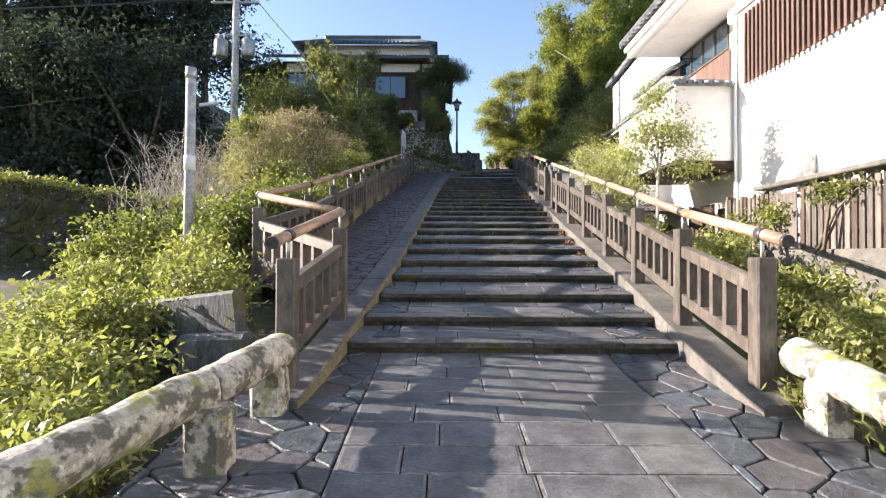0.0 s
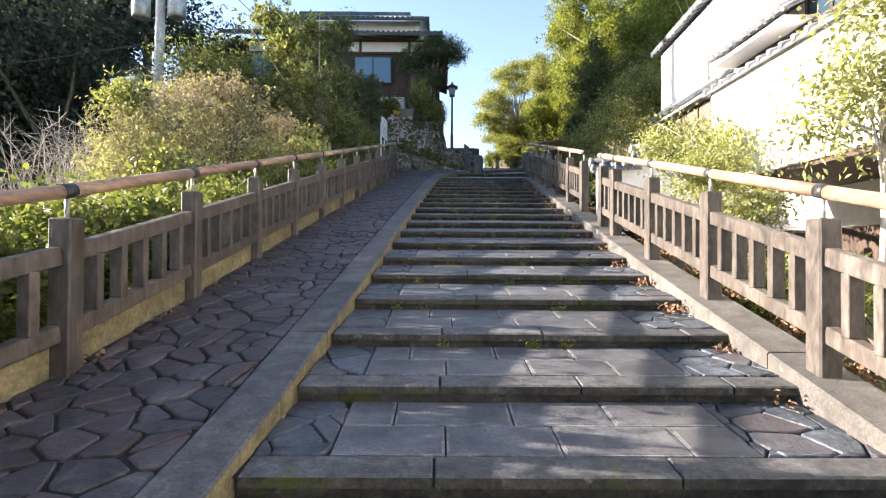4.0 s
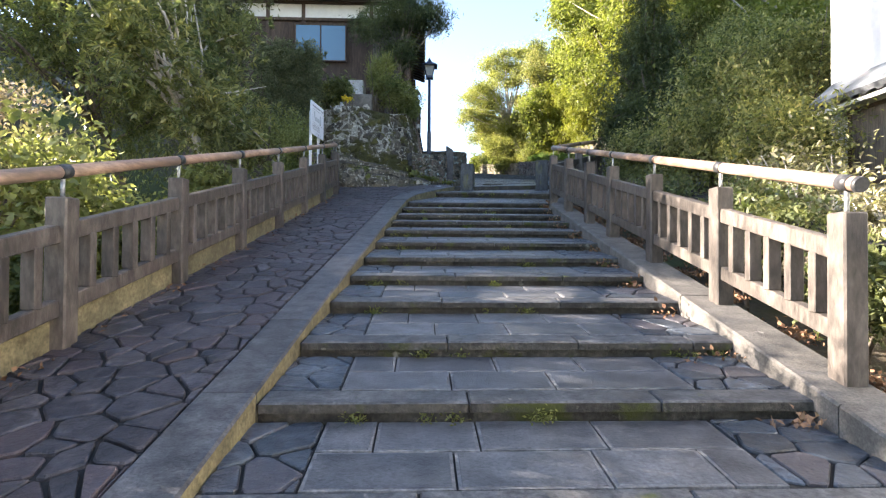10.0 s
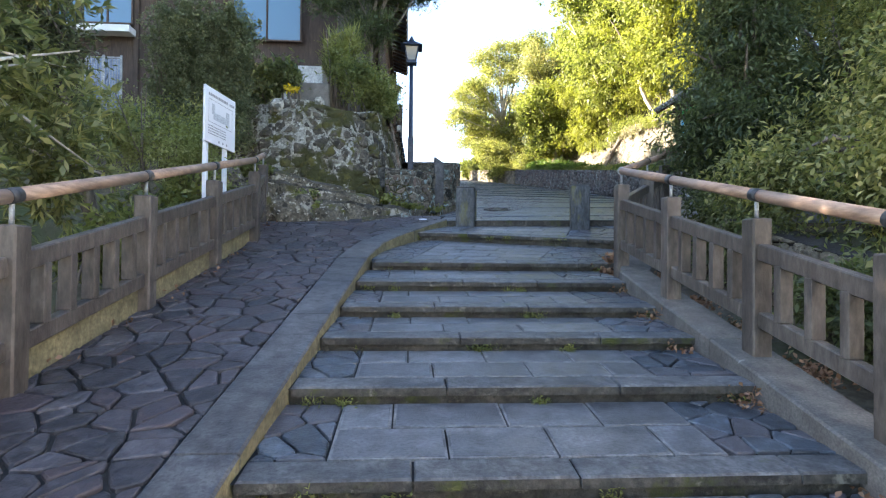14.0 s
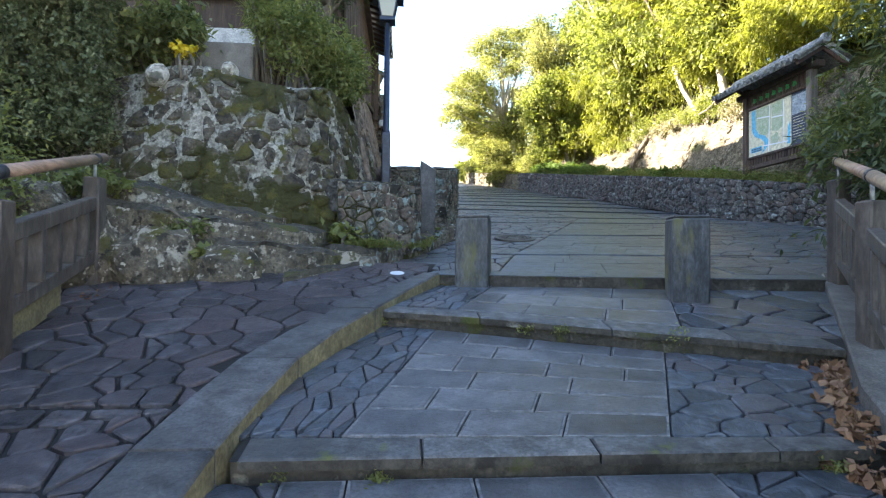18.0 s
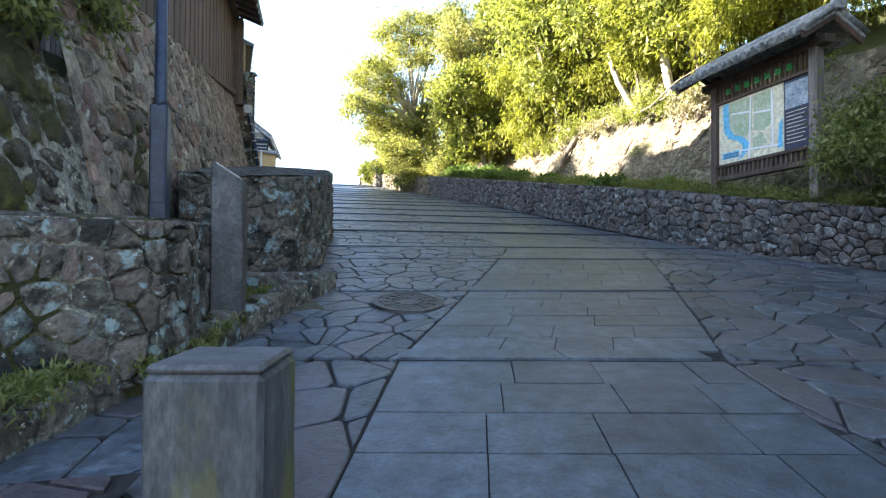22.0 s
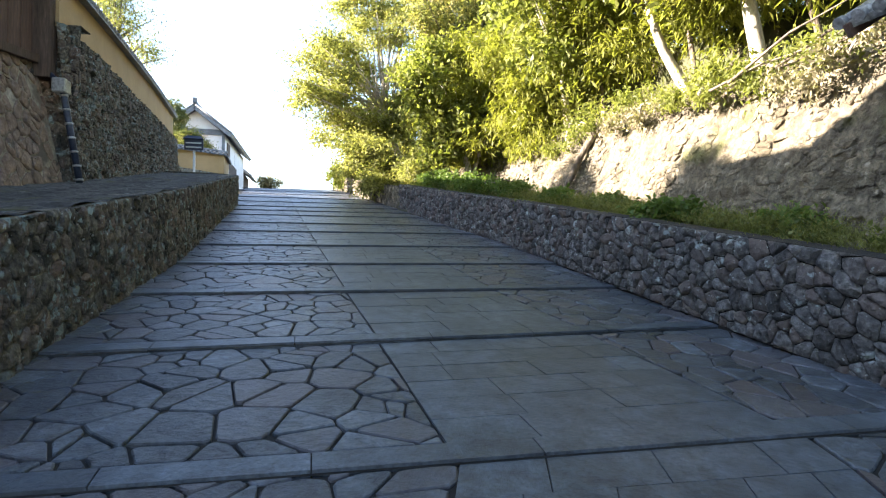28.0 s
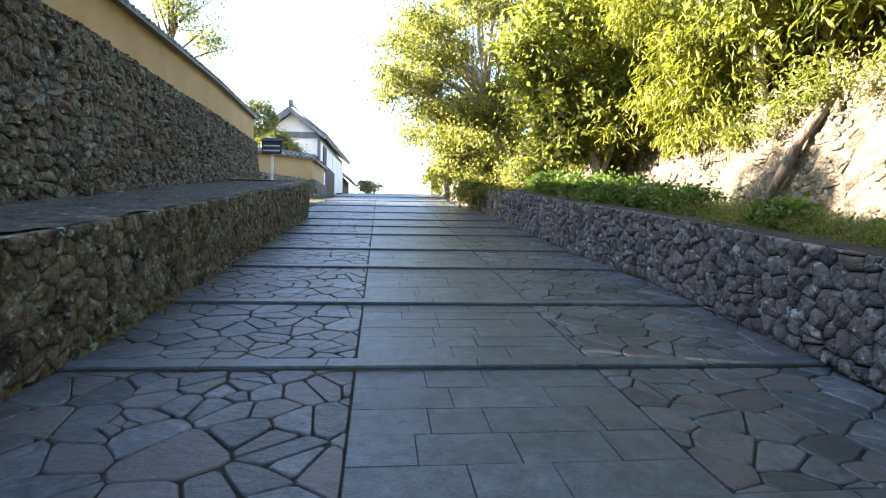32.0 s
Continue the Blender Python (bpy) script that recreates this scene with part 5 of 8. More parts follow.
def tile_row(parent, p, q, out, width, n, rise=0.16, mat=None, r=0.06):
    """A tiled coping from p to q: sloping bed with round cover tiles, and a ridge roll."""
    p, q, out = Vector(p), Vector(q), Vector(out).normalized()
    mat = mat or M_TILE
    bed = bmesh.new()
    h = Vector((0, 0, rise))
    pts = [p + out * width, p + h, q + h, q + out * width, p + out * width - Vector((0, 0, 0.05)), p, q, q + out * width - Vector((0, 0, 0.05))]
    v = [bed.verts.new(c) for c in pts]
    for f in ((0, 1, 2, 3), (4, 7, 6, 5), (0, 3, 7, 4), (0, 4, 5, 1), (3, 2, 6, 7), (1, 5, 6, 2)):
        bed.faces.new([v[i] for i in f])
    bmesh.ops.recalc_face_normals(bed, faces=bed.faces[:])
    part("tile_bed", bed, mat, parent)
    for k in range(n):
        a = p.lerp(q, (k + 0.5) / n)
        part("cover_tile", tube_bm([a + out * (width + 0.02) + Vector((0, 0, 0.012)), a + h + Vector((0, 0, 0.012))], r, 8), mat, parent)


for (a, za), (b, zb_) in zip(list(zip(oline, otop))[:4], list(zip(oline, otop))[1:5]):
    pa, pb = Vector((a[0] - 0.15, a[1], za)), Vector((b[0] - 0.15, b[1], zb_))
    tile_row(och, pa, pb, (1, 0, 0), 0.34, max(4, int((pb - pa).length / 0.27)))
    part("ridge_tile", tube_bm([pa + Vector((0, 0, 0.2)), pb + Vector((0, 0, 0.2))], 0.09, 10), M_TILE, och)
tile_row(och, (-2.4, 63.5, 15.6), (-4.6, 63.9, 15.6), (0, 1, 0), 0.3, 7)

# ---- flat mossy steps and gutter at the foot of the bastion ----
mossy = thing("side_steps", "worn mossy stone steps leading off to the houses", "steps", (0, 29.6, 6.2), kind="structure")


def ledge(front, drop, seed, back=1.3, mat=None):
    """A worn stone ledge: its front edge runs through points (x, y, z) and it reaches back to the wall."""
    xs = [p[0] for p in front]
    V, F, idx = [], [], []
    us = spread(xs[0], xs[-1], 0.09)
    for k, x in enumerate(us):
        y, z = float(np.interp(x, xs, [p[1] for p in front])), float(np.interp(x, xs, [p[2] for p in front]))
        for q, (dy, dz) in enumerate(((-0.03, -drop), (-0.05, -drop * 0.5), (-0.02, -0.05), (0.03, 0.0), (0.35, 0.03), (back, 0.06), (back, -drop))):
            w = Vector((x * 3.3, q * 1.7, seed))
            V.append((x, y + dy + 0.10 * noise.noise(w) + 0.05 * noise.noise(w * 3.1), z + dz + 0.05 * noise.noise(w * 1.7 + Vector((4, 0, 0))) + 0.02 * noise.noise(w * 4.3)))
        if k:
            F += [(7 * k - 7 + q, 7 * k + q, 7 * k + q + 1, 7 * k - 6 + q) for q in range(6)]
            idx += [0, 0, 1, 1, 1, 0]
    F += [tuple(range(7 * len(us) - 7, 7 * len(us))), tuple(range(6, -1, -1))]
    part("step", mesh_of("step", V, F, [mat or M_LEDGE, M_TREAD], idx + [0, 0]), None, mossy)


ledge([(-0.1, 29.42, 6.22), (0.35, 29.83, 6.29), (0.82, 30.3, 6.36)], 0.4, 1, 0.6)
ledge([(-2.6, 29.75, 6.62), (-1.6, 29.66, 6.60), (-0.4, 29.72, 6.54), (0.15, 29.86, 6.48), (0.42, 30.2, 6.45)], 0.6, 2, 1.0)
ledge([(-3.0, 29.85, 7.05), (-2.0, 29.84, 6.98), (-0.7, 29.94, 6.78), (-0.1, 30.1, 6.74), (0.15, 30.4, 6.70)], 0.6, 3, 1.0)
ledge([(-3.6, 30.2, 7.55), (-2.3, 30.1, 7.30), (-1.2, 30.16, 7.02), (-0.55, 30.3, 6.9), (-0.35, 30.5, 6.86)], 0.7, 4, 0.6)
ledge([(-0.25, 30.34, 6.58), (0.25, 30.24, 6.54), (0.62, 30.16, 6.50), (0.80, 30.45, 6.50)], 0.4, 5, 0.85)
for k, (x, y, z, a_, b_, c_) in enumerate([(-1.45, 29.55, 6.25, 0.55, 0.32, 0.42), (-2.2, 29.5, 6.35, 0.5, 0.35, 0.5), (-0.75, 29.6, 6.2, 0.4, 0.25, 0.3), (-2.75, 29.7, 6.8, 0.45, 0.3, 0.4)]):
    bm = bmesh.new()
    bmesh.ops.create_icosphere(bm, subdivisions=3, radius=1)
    for v in bm.verts:
        q = v.co * 1.7 + Vector((k * 5.3, 0, 0))
        d = 1 + 0.28 * noise.noise(q) + 0.12 * noise.noise(q * 3.1)
        v.co = Vector((x + v.co.x * a_ * d, y + v.co.y * b_ * d, z + v.co.z * c_ * d))
    part("boulder", bm, M_LEDGE, mossy)
gut = thing("edging", "line of small weathered edging stones beside the gutter", "edging", (1.2, 31.5, 6.5), kind="structure")
el_ = [(0.72, 30.1), (0.83, 30.72), (1.10, 31.45), (1.42, 32.1), (1.8, 32.95), (2.35, 33.95)]
elen = [0.0]
for a, b in zip(el_, el_[1:]):
    elen.append(elen[-1] + math.hypot(b[0] - a[0], b[1] - a[1]))
rge = random.Random(19)
d_ = 0.0
while d_ < elen[-1] - 0.1:
    w = rge.uniform(0.24, 0.5)
    m_ = min(d_ + w / 2, elen[-1])
    px_, py_ = float(np.interp(m_, elen, [p[0] for p in el_])), float(np.interp(m_, elen, [p[1] for p in el_]))
    qx_, qy_ = float(np.interp(m_ + 0.1, elen, [p[0] for p in el_])), float(np.interp(m_ + 0.1, elen, [p[1] for p in el_]))
    bm = box_bm(-0.13, 0.06, -w / 2 - 0.01, w / 2 + 0.01, -0.3, 0.10 + rge.uniform(-0.02, 0.025), 0.03)
    bmesh.ops.subdivide_edges(bm, edges=bm.edges[:], cuts=2, use_grid_fill=True)
    for v in bm.verts:
        q = v.co * 7 + Vector((d_ * 3.1, 0, 0))
        v.co += Vector((noise.noise(q), noise.noise(q + Vector((5, 0, 0))), noise.noise(q + Vector((0, 5, 0))))) * 0.03
    for f in bm.faces:
        f.smooth = True
    bm.transform(pose(px_, py_, gz(py_), 0, 0, math.degrees(math.atan2(-(qx_ - px_), qy_ - py_))))
    part("edging_stone", bm, M_TERR, gut)
    d_ += w
bm = box_bm(0, 1.0, 0, 0.42, -0.2, 0.13, 0.03)
bm.transform(pose(1.35, 33.75, gz(33.8), 0, 0, 14))
part("gutter_slab", bm, M_TERR, gut)

# ---- bollards ----
def bollard(x, y, w, top, rot):
    t = thing("bollard", "square dark stone bollard with moss and lichen at the stair head", "bollard", (x, y, gz(y) - 0.2), "bollards at the stair head")
    z = gz(y) - 0.3
    for name, h, z0, z1, mat in (("shaft", w / 2, z - 0.1, top - 0.03, M_BOLL), ("weathered_top", w / 2 - 0.006, top - 0.03, top, M_KERB)):
        bm = box_bm(-h, h, -h, h, z0, z1, 0.018 if name == "shaft" else 0.012)
        bmesh.ops.subdivide_edges(bm, edges=bm.edges[:], cuts=3, use_grid_fill=True)
        for v in bm.verts:
            v.co += Vector((noise.noise(v.co * 5), noise.noise(v.co * 5 + Vector((9, 0, 0))), 0)) * 0.014
        bm.transform(pose(x, y, 0, 0, 0, rot))
        part(name, bm, mat, t)


bollard(1.93, 29.78, 0.37, 6.87, -14)
bollard(3.93, 28.84, 0.34, 6.83, -14)

# ---- houses ----
def slab_bm(pts, thick):
    """A flat sheet with thickness, from points in order."""
    bm = bmesh.new()
    a = [bm.verts.new(p) for p in pts]
    n = (Vector(pts[1]) - Vector(pts[0])).cross(Vector(pts[2]) - Vector(pts[0])).normalized()
    b = [bm.verts.new(Vector(p) - n * thick) for p in pts]
    bm.faces.new(a)
    bm.faces.new(b[::-1])
    for i in range(len(a)):
        bm.faces.new((a[i], b[i], b[(i + 1) % len(a)], a[(i + 1) % len(a)]))
    bmesh.ops.recalc_face_normals(bm, faces=bm.faces[:])
    return bm


def roof_plane(parent, eave_a, eave_b, ridge_b, ridge_a, step=0.28, r=0.07, thick=0.12, tile=None):
    """One slope of a tiled roof, with its rows of round tiles from eave to ridge."""
    ea, eb, rb, ra = map(Vector, (eave_a, eave_b, ridge_b, ridge_a))
    roof = part("roof", slab_bm([ea, eb, rb, ra], thick), tile or M_TILE, parent)
    n = max(2, int((eb - ea).length / step))
    up = (eb - ea).cross(ra - ea).normalized()
    if up.z < 0:
        up = -up
    for k in range(n + 1):
        f = k / n
        part("tile_course", tube_bm([ea.lerp(eb, f) + up * 0.02, ra.lerp(rb, f) + up * 0.02], r, 6), tile or M_TILE, roof)
    return roof


def window_in(parent, x0, x1, y, z0, z1, frame_mat, pane_mat, cols=2, axis='x', facing=-1):
    """A window in a wall that faces along y (axis 'x') or along x (axis 'y'): frame, panes."""
    fw = 0.05
    w = None
    def bx(a0, a1, b0, b1, c0, c1):
        return box_bm(a0, a1, b0, b1, c0, c1, 0.004) if axis == 'x' else box_bm(b0, b1, a0, a1, c0, c1, 0.004)
    f0, f1 = sorted((y + facing * 0.05, y - facing * 0.02))
    w = part("window", bx(x0 - fw, x1 + fw, f0, f1, z0 - fw, z0), frame_mat, parent)
    part("frame", bx(x0 - fw, x1 + fw, f0, f1, z1, z1 + fw), frame_mat, w)
    for k in range(cols + 1):
        xx = x0 + (x1 - x0) * k / cols
        part("frame", bx(xx - fw / 2, xx + fw / 2, f0, f1, z0, z1), frame_mat, w)
    p0, p1 = sorted((y + facing * 0.012, y + facing * 0.022))
    for k in range(cols):
        a, b = x0 + (x1 - x0) * k / cols + fw / 2, x0 + (x1 - x0) * (k + 1) / cols - fw / 2
        part("pane", bx(a, b, p0, p1, z0, z1), pane_mat, w)
    return w


# house above the bastion
house = thing("house", "old two-tier wooden house with dark tiled roofs above the stone bastion", "house", (-5, 36, 9))
part("wall", box_bm(-10.6, -0.2, 35.6, 42, 8.2, 14.3), M_WOODD, house)
part("annex_wall", box_bm(-6.0, -0.22, 42, 44.35, 8.2, 13.9), M_WOODD, house)
part("plaster_band", box_bm(-10.5, -0.25, 35.56, 35.6, 13.65, 14.25), M_WHITE, house)
part("base_course", box_bm(-3.0, -1.7, 34.6, 35.6, 9.0, 10.9, 0.02), M_CONC, house)
for x in (-10.4, -8.9, -7.3, -5.6, -4.2, -1.5, -0.3):
    part("timber_post", box_bm(x - 0.07, x + 0.07, 35.5, 35.6, 9, 14.3, 0.01), M_WOODD, house)
for z in (13.6, 14.28):
    part("timber_rail", box_bm(-10.6, -0.1, 35.49, 35.6, z - 0.06, z + 0.06, 0.01), M_WOODD, house)
for k in range(19):
    x = -1.45 + k * 0.062
    part("board", box_bm(x, x + 0.056, 35.52, 35.6, 9.7, 13.5, 0.004), M_WOODG, house)
window_in(house, -4.5, -2.5, 35.5, 11.95, 13.35, M_WOODD, M_WINB, 2)
window_in(house, -10.2, -8.95, 35.5, 12.3, 13.5, M_WOODD, M_WINB, 2)
window_in(house, -8.8, -7.4, 35.5, 12.3, 13.5, M_WOODD, M_WINB, 2)
part("balcony_rail", box_bm(-10.4, -7.3, 35.1, 35.5, 11.9, 12.1, 0.01), M_WHITE, house)
roof_plane(house, (-11.6, 34.5, 14.35), (0.25, 34.5, 14.35), (-0.6, 37.6, 15.5), (-10.0, 37.6, 15.5), tile=M_TILEB)
roof_plane(house, (0.25, 34.5, 14.35), (0.25, 42.2, 14.35), (-0.6, 41.4, 15.5), (-0.6, 37.6, 15.5), tile=M_TILEB)
part("upper_wall", box_bm(-9.6, -1.0, 37.2, 41.2, 15.2, 16.1), M_WHITE, house)
roof_plane(house, (-10.2, 36.4, 15.95), (-0.5, 36.4, 15.95), (-1.9, 39.8, 17.5), (-8.6, 39.8, 17.5), tile=M_TILEB)
roof_plane(house, (-0.5, 36.4, 15.95), (-0.5, 41.6, 15.95), (-1.9, 40.4, 17.5), (-1.9, 39.8, 17.5), tile=M_TILEB)
roof_plane(house, (-10.2, 41.6, 15.95), (-10.2, 36.4, 15.95), (-8.6, 39.8, 17.5), (-8.6, 40.4, 17.5), tile=M_TILEB)
part("ridge", box_bm(-8.8, -1.7, 39.8, 40.3, 17.45, 17.85, 0.06), M_TILEB, house)
# left wing with its own slope
part("wing_wall", box_bm(-13.2, -10.6, 36.0, 44, 8.2, 13.4), M_WOODG, house)
roof_plane(house, (-13.9, 45, 13.35), (-13.9, 35.2, 13.35), (-10.7, 35.2, 14.3), (-10.7, 45, 14.3))
# boarded side over the long stone wall, and its eave
boards = thing("boarded_wall", "dark brown vertical boards above the tan stone wall", "wall", (0, 35, 10.3), kind="structure")
for k, y in enumerate(spread(35.2, 44.2, 0.19)[:-1]):
    zb_ = 10.6 + (y - 36.7) * 0.178
    x = -0.12 + 0.02 * (y - 35) / 9
    part("board", box_bm(x - 0.03, x + (0.012 if k % 2 else 0.0), y, y + 0.186, zb_ - 0.05, 14.36, 0.004), M_WOODR if y > 37 else M_WOODD, boards)
part("sill", beam_bm((-0.08, 35.1, 10.28), (-0.06, 44.3, 11.92), 0.14, 0.14), M_WOODD, boards)
part("corner_post", box_bm(-0.3, 0.16, 44.2, 44.48, 11.6, 14.1, 0.01), M_WOODD, boards)
part("eave_beam", box_bm(-0.15, 0.05, 35.2, 44.3, 14.0, 14.2, 0.01), M_WOODD, boards)
part("eave", slab_bm([(0.70, 35.4, 14.15), (0.70, 44.6, 14.15), (-0.4, 44.6, 14.6), (-0.4, 35.4, 14.6)], 0.1), M_TILE, boards)
for y in spread(35.6, 44.4, 0.42):
    part("rafter", beam_bm((-0.1, y, 14.3), (0.64, y, 14.04), 0.07, 0.08), M_WOODD, boards)
    part("rafter_end", box_bm(0.64, 0.655, y - 0.035, y + 0.035, 14.0, 14.08), M_WHITE, boards)
# rain pipe on the stone wall
pipe = thing("drainpipe", "dark metal drainpipe with strapped joints on the stone wall", "pipe", (0.5, 44.3, 9.8))
part("pipe", tube_bm([(0.1, 44.3, 11.7), (0.32, 44.3, 11.5), (0.62, 44.3, gz(44.3) + 1.1)], 0.055, 10), M_LAMP, pipe)
for f in spread(0.1, 0.95, 0.14):
    p = Vector((0.32, 44.3, 11.5)).lerp(Vector((0.62, 44.3, gz(44.3) + 1.1)), f)
    part("clip", tube_bm([p, p - Vector((-0.005, 0, 0.035))], 0.066, 10), M_STEEL, pipe)
part("hopper", box_bm(0.2, 0.42, 44.17, 44.43, 11.35, 11.6, 0.02), M_STEEL, pipe)

# white plastered building beside the stairs
wb = thing("white_building", "white plastered merchant house with lattice window and tiled eaves", "house", (6.3, 11, 1))
part("wall", box_bm(6.1, 12, -6, 11.3, 0.2, 7.35), M_WHITE, wb)
bm = bmesh.new()
lo_ = [bm.verts.new((x, y, 0.8)) for x, y in ((6.62, 11.3), (12, 11.3), (12, 21.8), (6.82, 21.8))]
hi_ = [bm.verts.new((v.co.x, v.co.y, 8.95 - 0.05 * (v.co.y - 11.3))) for v in lo_]
bm.faces.new(hi_)
for i in range(4):
    bm.faces.new((lo_[i], lo_[(i + 1) % 4], hi_[(i + 1) % 4], hi_[i]))
bmesh.ops.recalc_face_normals(bm, faces=bm.faces[:])
part("wing_wall", bm, M_WHITE, wb)
part("balcony", box_bm(4.82, 6.7, 11.3, 14.85, 3.62, 5.2, 0.012), M_WHITE, wb)
part("balcony_soffit", box_bm(4.87, 6.6, 11.35, 14.8, 3.56, 3.62), M_WOODD, wb)
bal = thing("balcony_coping", "row of grey tiles on the white balcony parapet", "coping", (5.0, 11.3, 5.2))
tile_row(bal, (5.0, 11.15, 5.205), (5.0, 15.0, 5.205), (-1, 0, 0), 0.26, 15, 0.09, r=0.045)
tile_row(bal, (4.77, 11.45, 5.205), (6.05, 11.45, 5.205), (0, -1, 0), 0.24, 6, 0.09, r=0.045)
part("ridge_tile", tube_bm([(5.0, 11.2, 5.31), (5.0, 15.0, 5.31)], 0.06, 8), M_TILE, bal)
part("ridge_tile", tube_bm([(4.87, 11.45, 5.31), (6.05, 11.45, 5.31)], 0.06, 8), M_TILE, bal)
lw = part("lattice_window", box_bm(6.04, 6.1, -4, 10.85, 5.12, 5.2, 0.01), M_WOODR, wb)
part("lattice_frame", box_bm(6.04, 6.1, 10.77, 10.85, 5.2, 6.4, 0.01), M_WOODR, lw)
part("lattice_frame", box_bm(6.04, 6.1, -4, 10.85, 6.36, 6.43, 0.01), M_WOODR, lw)
part("dark_opening", box_bm(6.07, 6.088, -4, 10.77, 5.2, 6.36), M_WIN, lw)
for y in spread(4.0, 10.78, 0.135):
    part("lattice_bar", box_bm(5.99, 6.04, y - 0.03, y + 0.03, 5.06, 6.48, 0.005), M_WOODR, lw)
part("moulding", box_bm(5.98, 6.1, -6, 11.32, 6.66, 6.78, 0.02), M_WHITE, wb)
part("moulding", box_bm(5.98, 6.22, 11.2, 11.42, 6.5, 6.78, 0.03), M_WHITE, wb)
window_in(wb, 12.6, 15.1, 6.66, 6.5, 7.15, M_WOODD, M_WIN, 4, 'y')
part("shutter", box_bm(6.6, 6.65, 12.5, 14.2, 5.2, 6.42, 0.01), M_WOODR, wb)
part("door", box_bm(6.58, 6.64, 12.3, 13.0, 1.2, 2.75, 0.01), M_WOODR, wb)
# plain dark panel that fills the dark foot of the wall below the balcony
part("side_door", box_bm(6.6, 6.66, 13.3, 14.6, 1.2, 2.9, 0.01), M_WOODD, wb)
# deep plastered eave over the near wing
part("soffit", box_bm(5.4, 6.85, -6, 15.4, 7.27, 7.36, 0.01), M_WHITE, wb)
part("fascia", box_bm(5.26, 5.4, -6, 15.5, 7.27, 7.42, 0.02), M_WHITE, wb)
part("fascia", box_bm(5.16, 5.3, -6, 15.5, 7.42, 7.56, 0.02), M_WHITE, wb)
roof_plane(wb, (5.08, -6, 7.62), (5.08, 15.55, 7.62), (8.5, 15.55, 9.3), (8.5, -6, 9.3))
# small eave over the middle window
roof_plane(wb, (6.1, 14.95, 6.68), (6.1, 17.5, 6.68), (6.78, 17.5, 7.02), (6.78, 14.95, 7.02), 0.24, 0.06, 0.1)
part("soffit", box_bm(6.14, 6.78, 14.95, 17.45, 6.52, 6.6, 0.01), M_WHITE, wb)
window_in(wb, 15.1, 17.3, 6.66, 5.5, 6.46, M_WOODD, M_WIN, 4, 'y')
# lower pent roof over the far window
roof_plane(wb, (6.42, 17.7, 6.34), (6.42, 21.75, 6.34), (6.86, 21.75, 6.72), (6.86, 17.7, 6.72), 0.24, 0.06, 0.08)
part("soffit", slab_bm([(6.46, 17.7, 6.25), (6.46, 21.7, 6.25), (6.84, 21.7, 6.4), (6.84, 17.7, 6.4)], 0.05), M_WHITE, wb)
window_in(wb, 17.9, 21.3, 6.74, 5.2, 6.2, M_WOODD, M_WOODG, 5, 'y')
# roof of the wing
roof_plane(wb, (6.45, 15.6, 8.78), (6.62, 22.0, 8.48), (9.5, 22.0, 9.7), (9.5, 15.6, 10.0), 0.26, 0.07, 0.1)
part("downpipe", tube_bm([(6.05, 11.22, 6.6), (6.05, 11.22, 0.8)], 0.035, 8), M_WHITE, wb)
part("downpipe", tube_bm([(6.7, 18.7, 8.5), (6.7, 18.7, 6.7)], 0.03, 8), M_STEEL, wb)
# vent hood
bm = bmesh.new()
arc = [(6.1 - 0.34 * math.sin(a), 2.88 + 0.42 * math.cos(a) * (1 if a < 1.57 else 0.35)) for a in spread(0, 1.9, 0.2)]
ra, rb = [[bm.verts.new((x, y, z)) for x, z in arc] for y in (8.85, 9.4)]
for k in range(len(arc) - 1):
    bm.faces.new((ra[k], ra[k + 1], rb[k + 1], rb[k])).smooth = True
for r_ in (ra, rb):
    c_ = bm.verts.new((6.1, r_[0].co.y, 2.88))
    for k in range(len(arc) - 1):
        bm.faces.new((c_, r_[k], r_[k + 1]))
bmesh.ops.recalc_face_normals(bm, faces=bm.faces[:])
part("vent_hood", bm, M_STEEL, wb, "grey metal vent hood")
# low wall and old timber fence before it
lowall = thing("low_wall", "stained pale concrete low wall", "wall", (5.5, 2, 0.5), kind="structure")
part("wall_body", box_bm(5.35, 5.55, -4, 10.6, 0.0, 1.72, 0.015), M_KERBR, lowall)
oldf = thing("old_fence", "weathered slatted timber fence with pale coping", "fence", (5.45, 2, 1.7))
for k, y in enumerate(spread(3.0, 10.4, 0.13)):
    if 8.3 < y < 8.9:
        continue
    part("slat", box_bm(5.42, 5.45, y - 0.045, y + 0.045, 1.72, 2.68 + 0.03 * math.sin(k * 2.3), 0.004), M_WOODG if k % 4 else M_WOODD, oldf)
for z in (1.95, 2.55):
    part("rail", box_bm(5.45, 5.50, 3.0, 10.45, z - 0.03, z + 0.03, 0.004), M_WOODG, oldf)
for y in (4.5, 6.9, 10.4):
    part("fence_post", box_bm(5.43, 5.53, y - 0.05, y + 0.05, 1.6, 2.75, 0.006), M_WOODG, oldf)
part("coping", box_bm(5.25, 5.62, 2.5, 9.2, 2.72, 2.79, 0.015), M_KERBR, oldf)
part("panel", box_bm(5.405, 5.42, 8.3, 8.9, 1.74, 2.62, 0.004), M_WOODG, oldf)
# white garden wall with tiled coping
gw = thing("garden_wall", "white plastered garden wall with grey tiled coping and stained foot", "wall", (3.4, 16.4, 3), kind="structure")
part("wall_body", box_bm(3.38, 4.2, 16.4, 16.62, 2.9, 4.15, 0.01), M_WHITE, gw)
bm = box_bm(4.2, 7.0, 16.42, 16.64, 2.9, 4.42, 0.01)
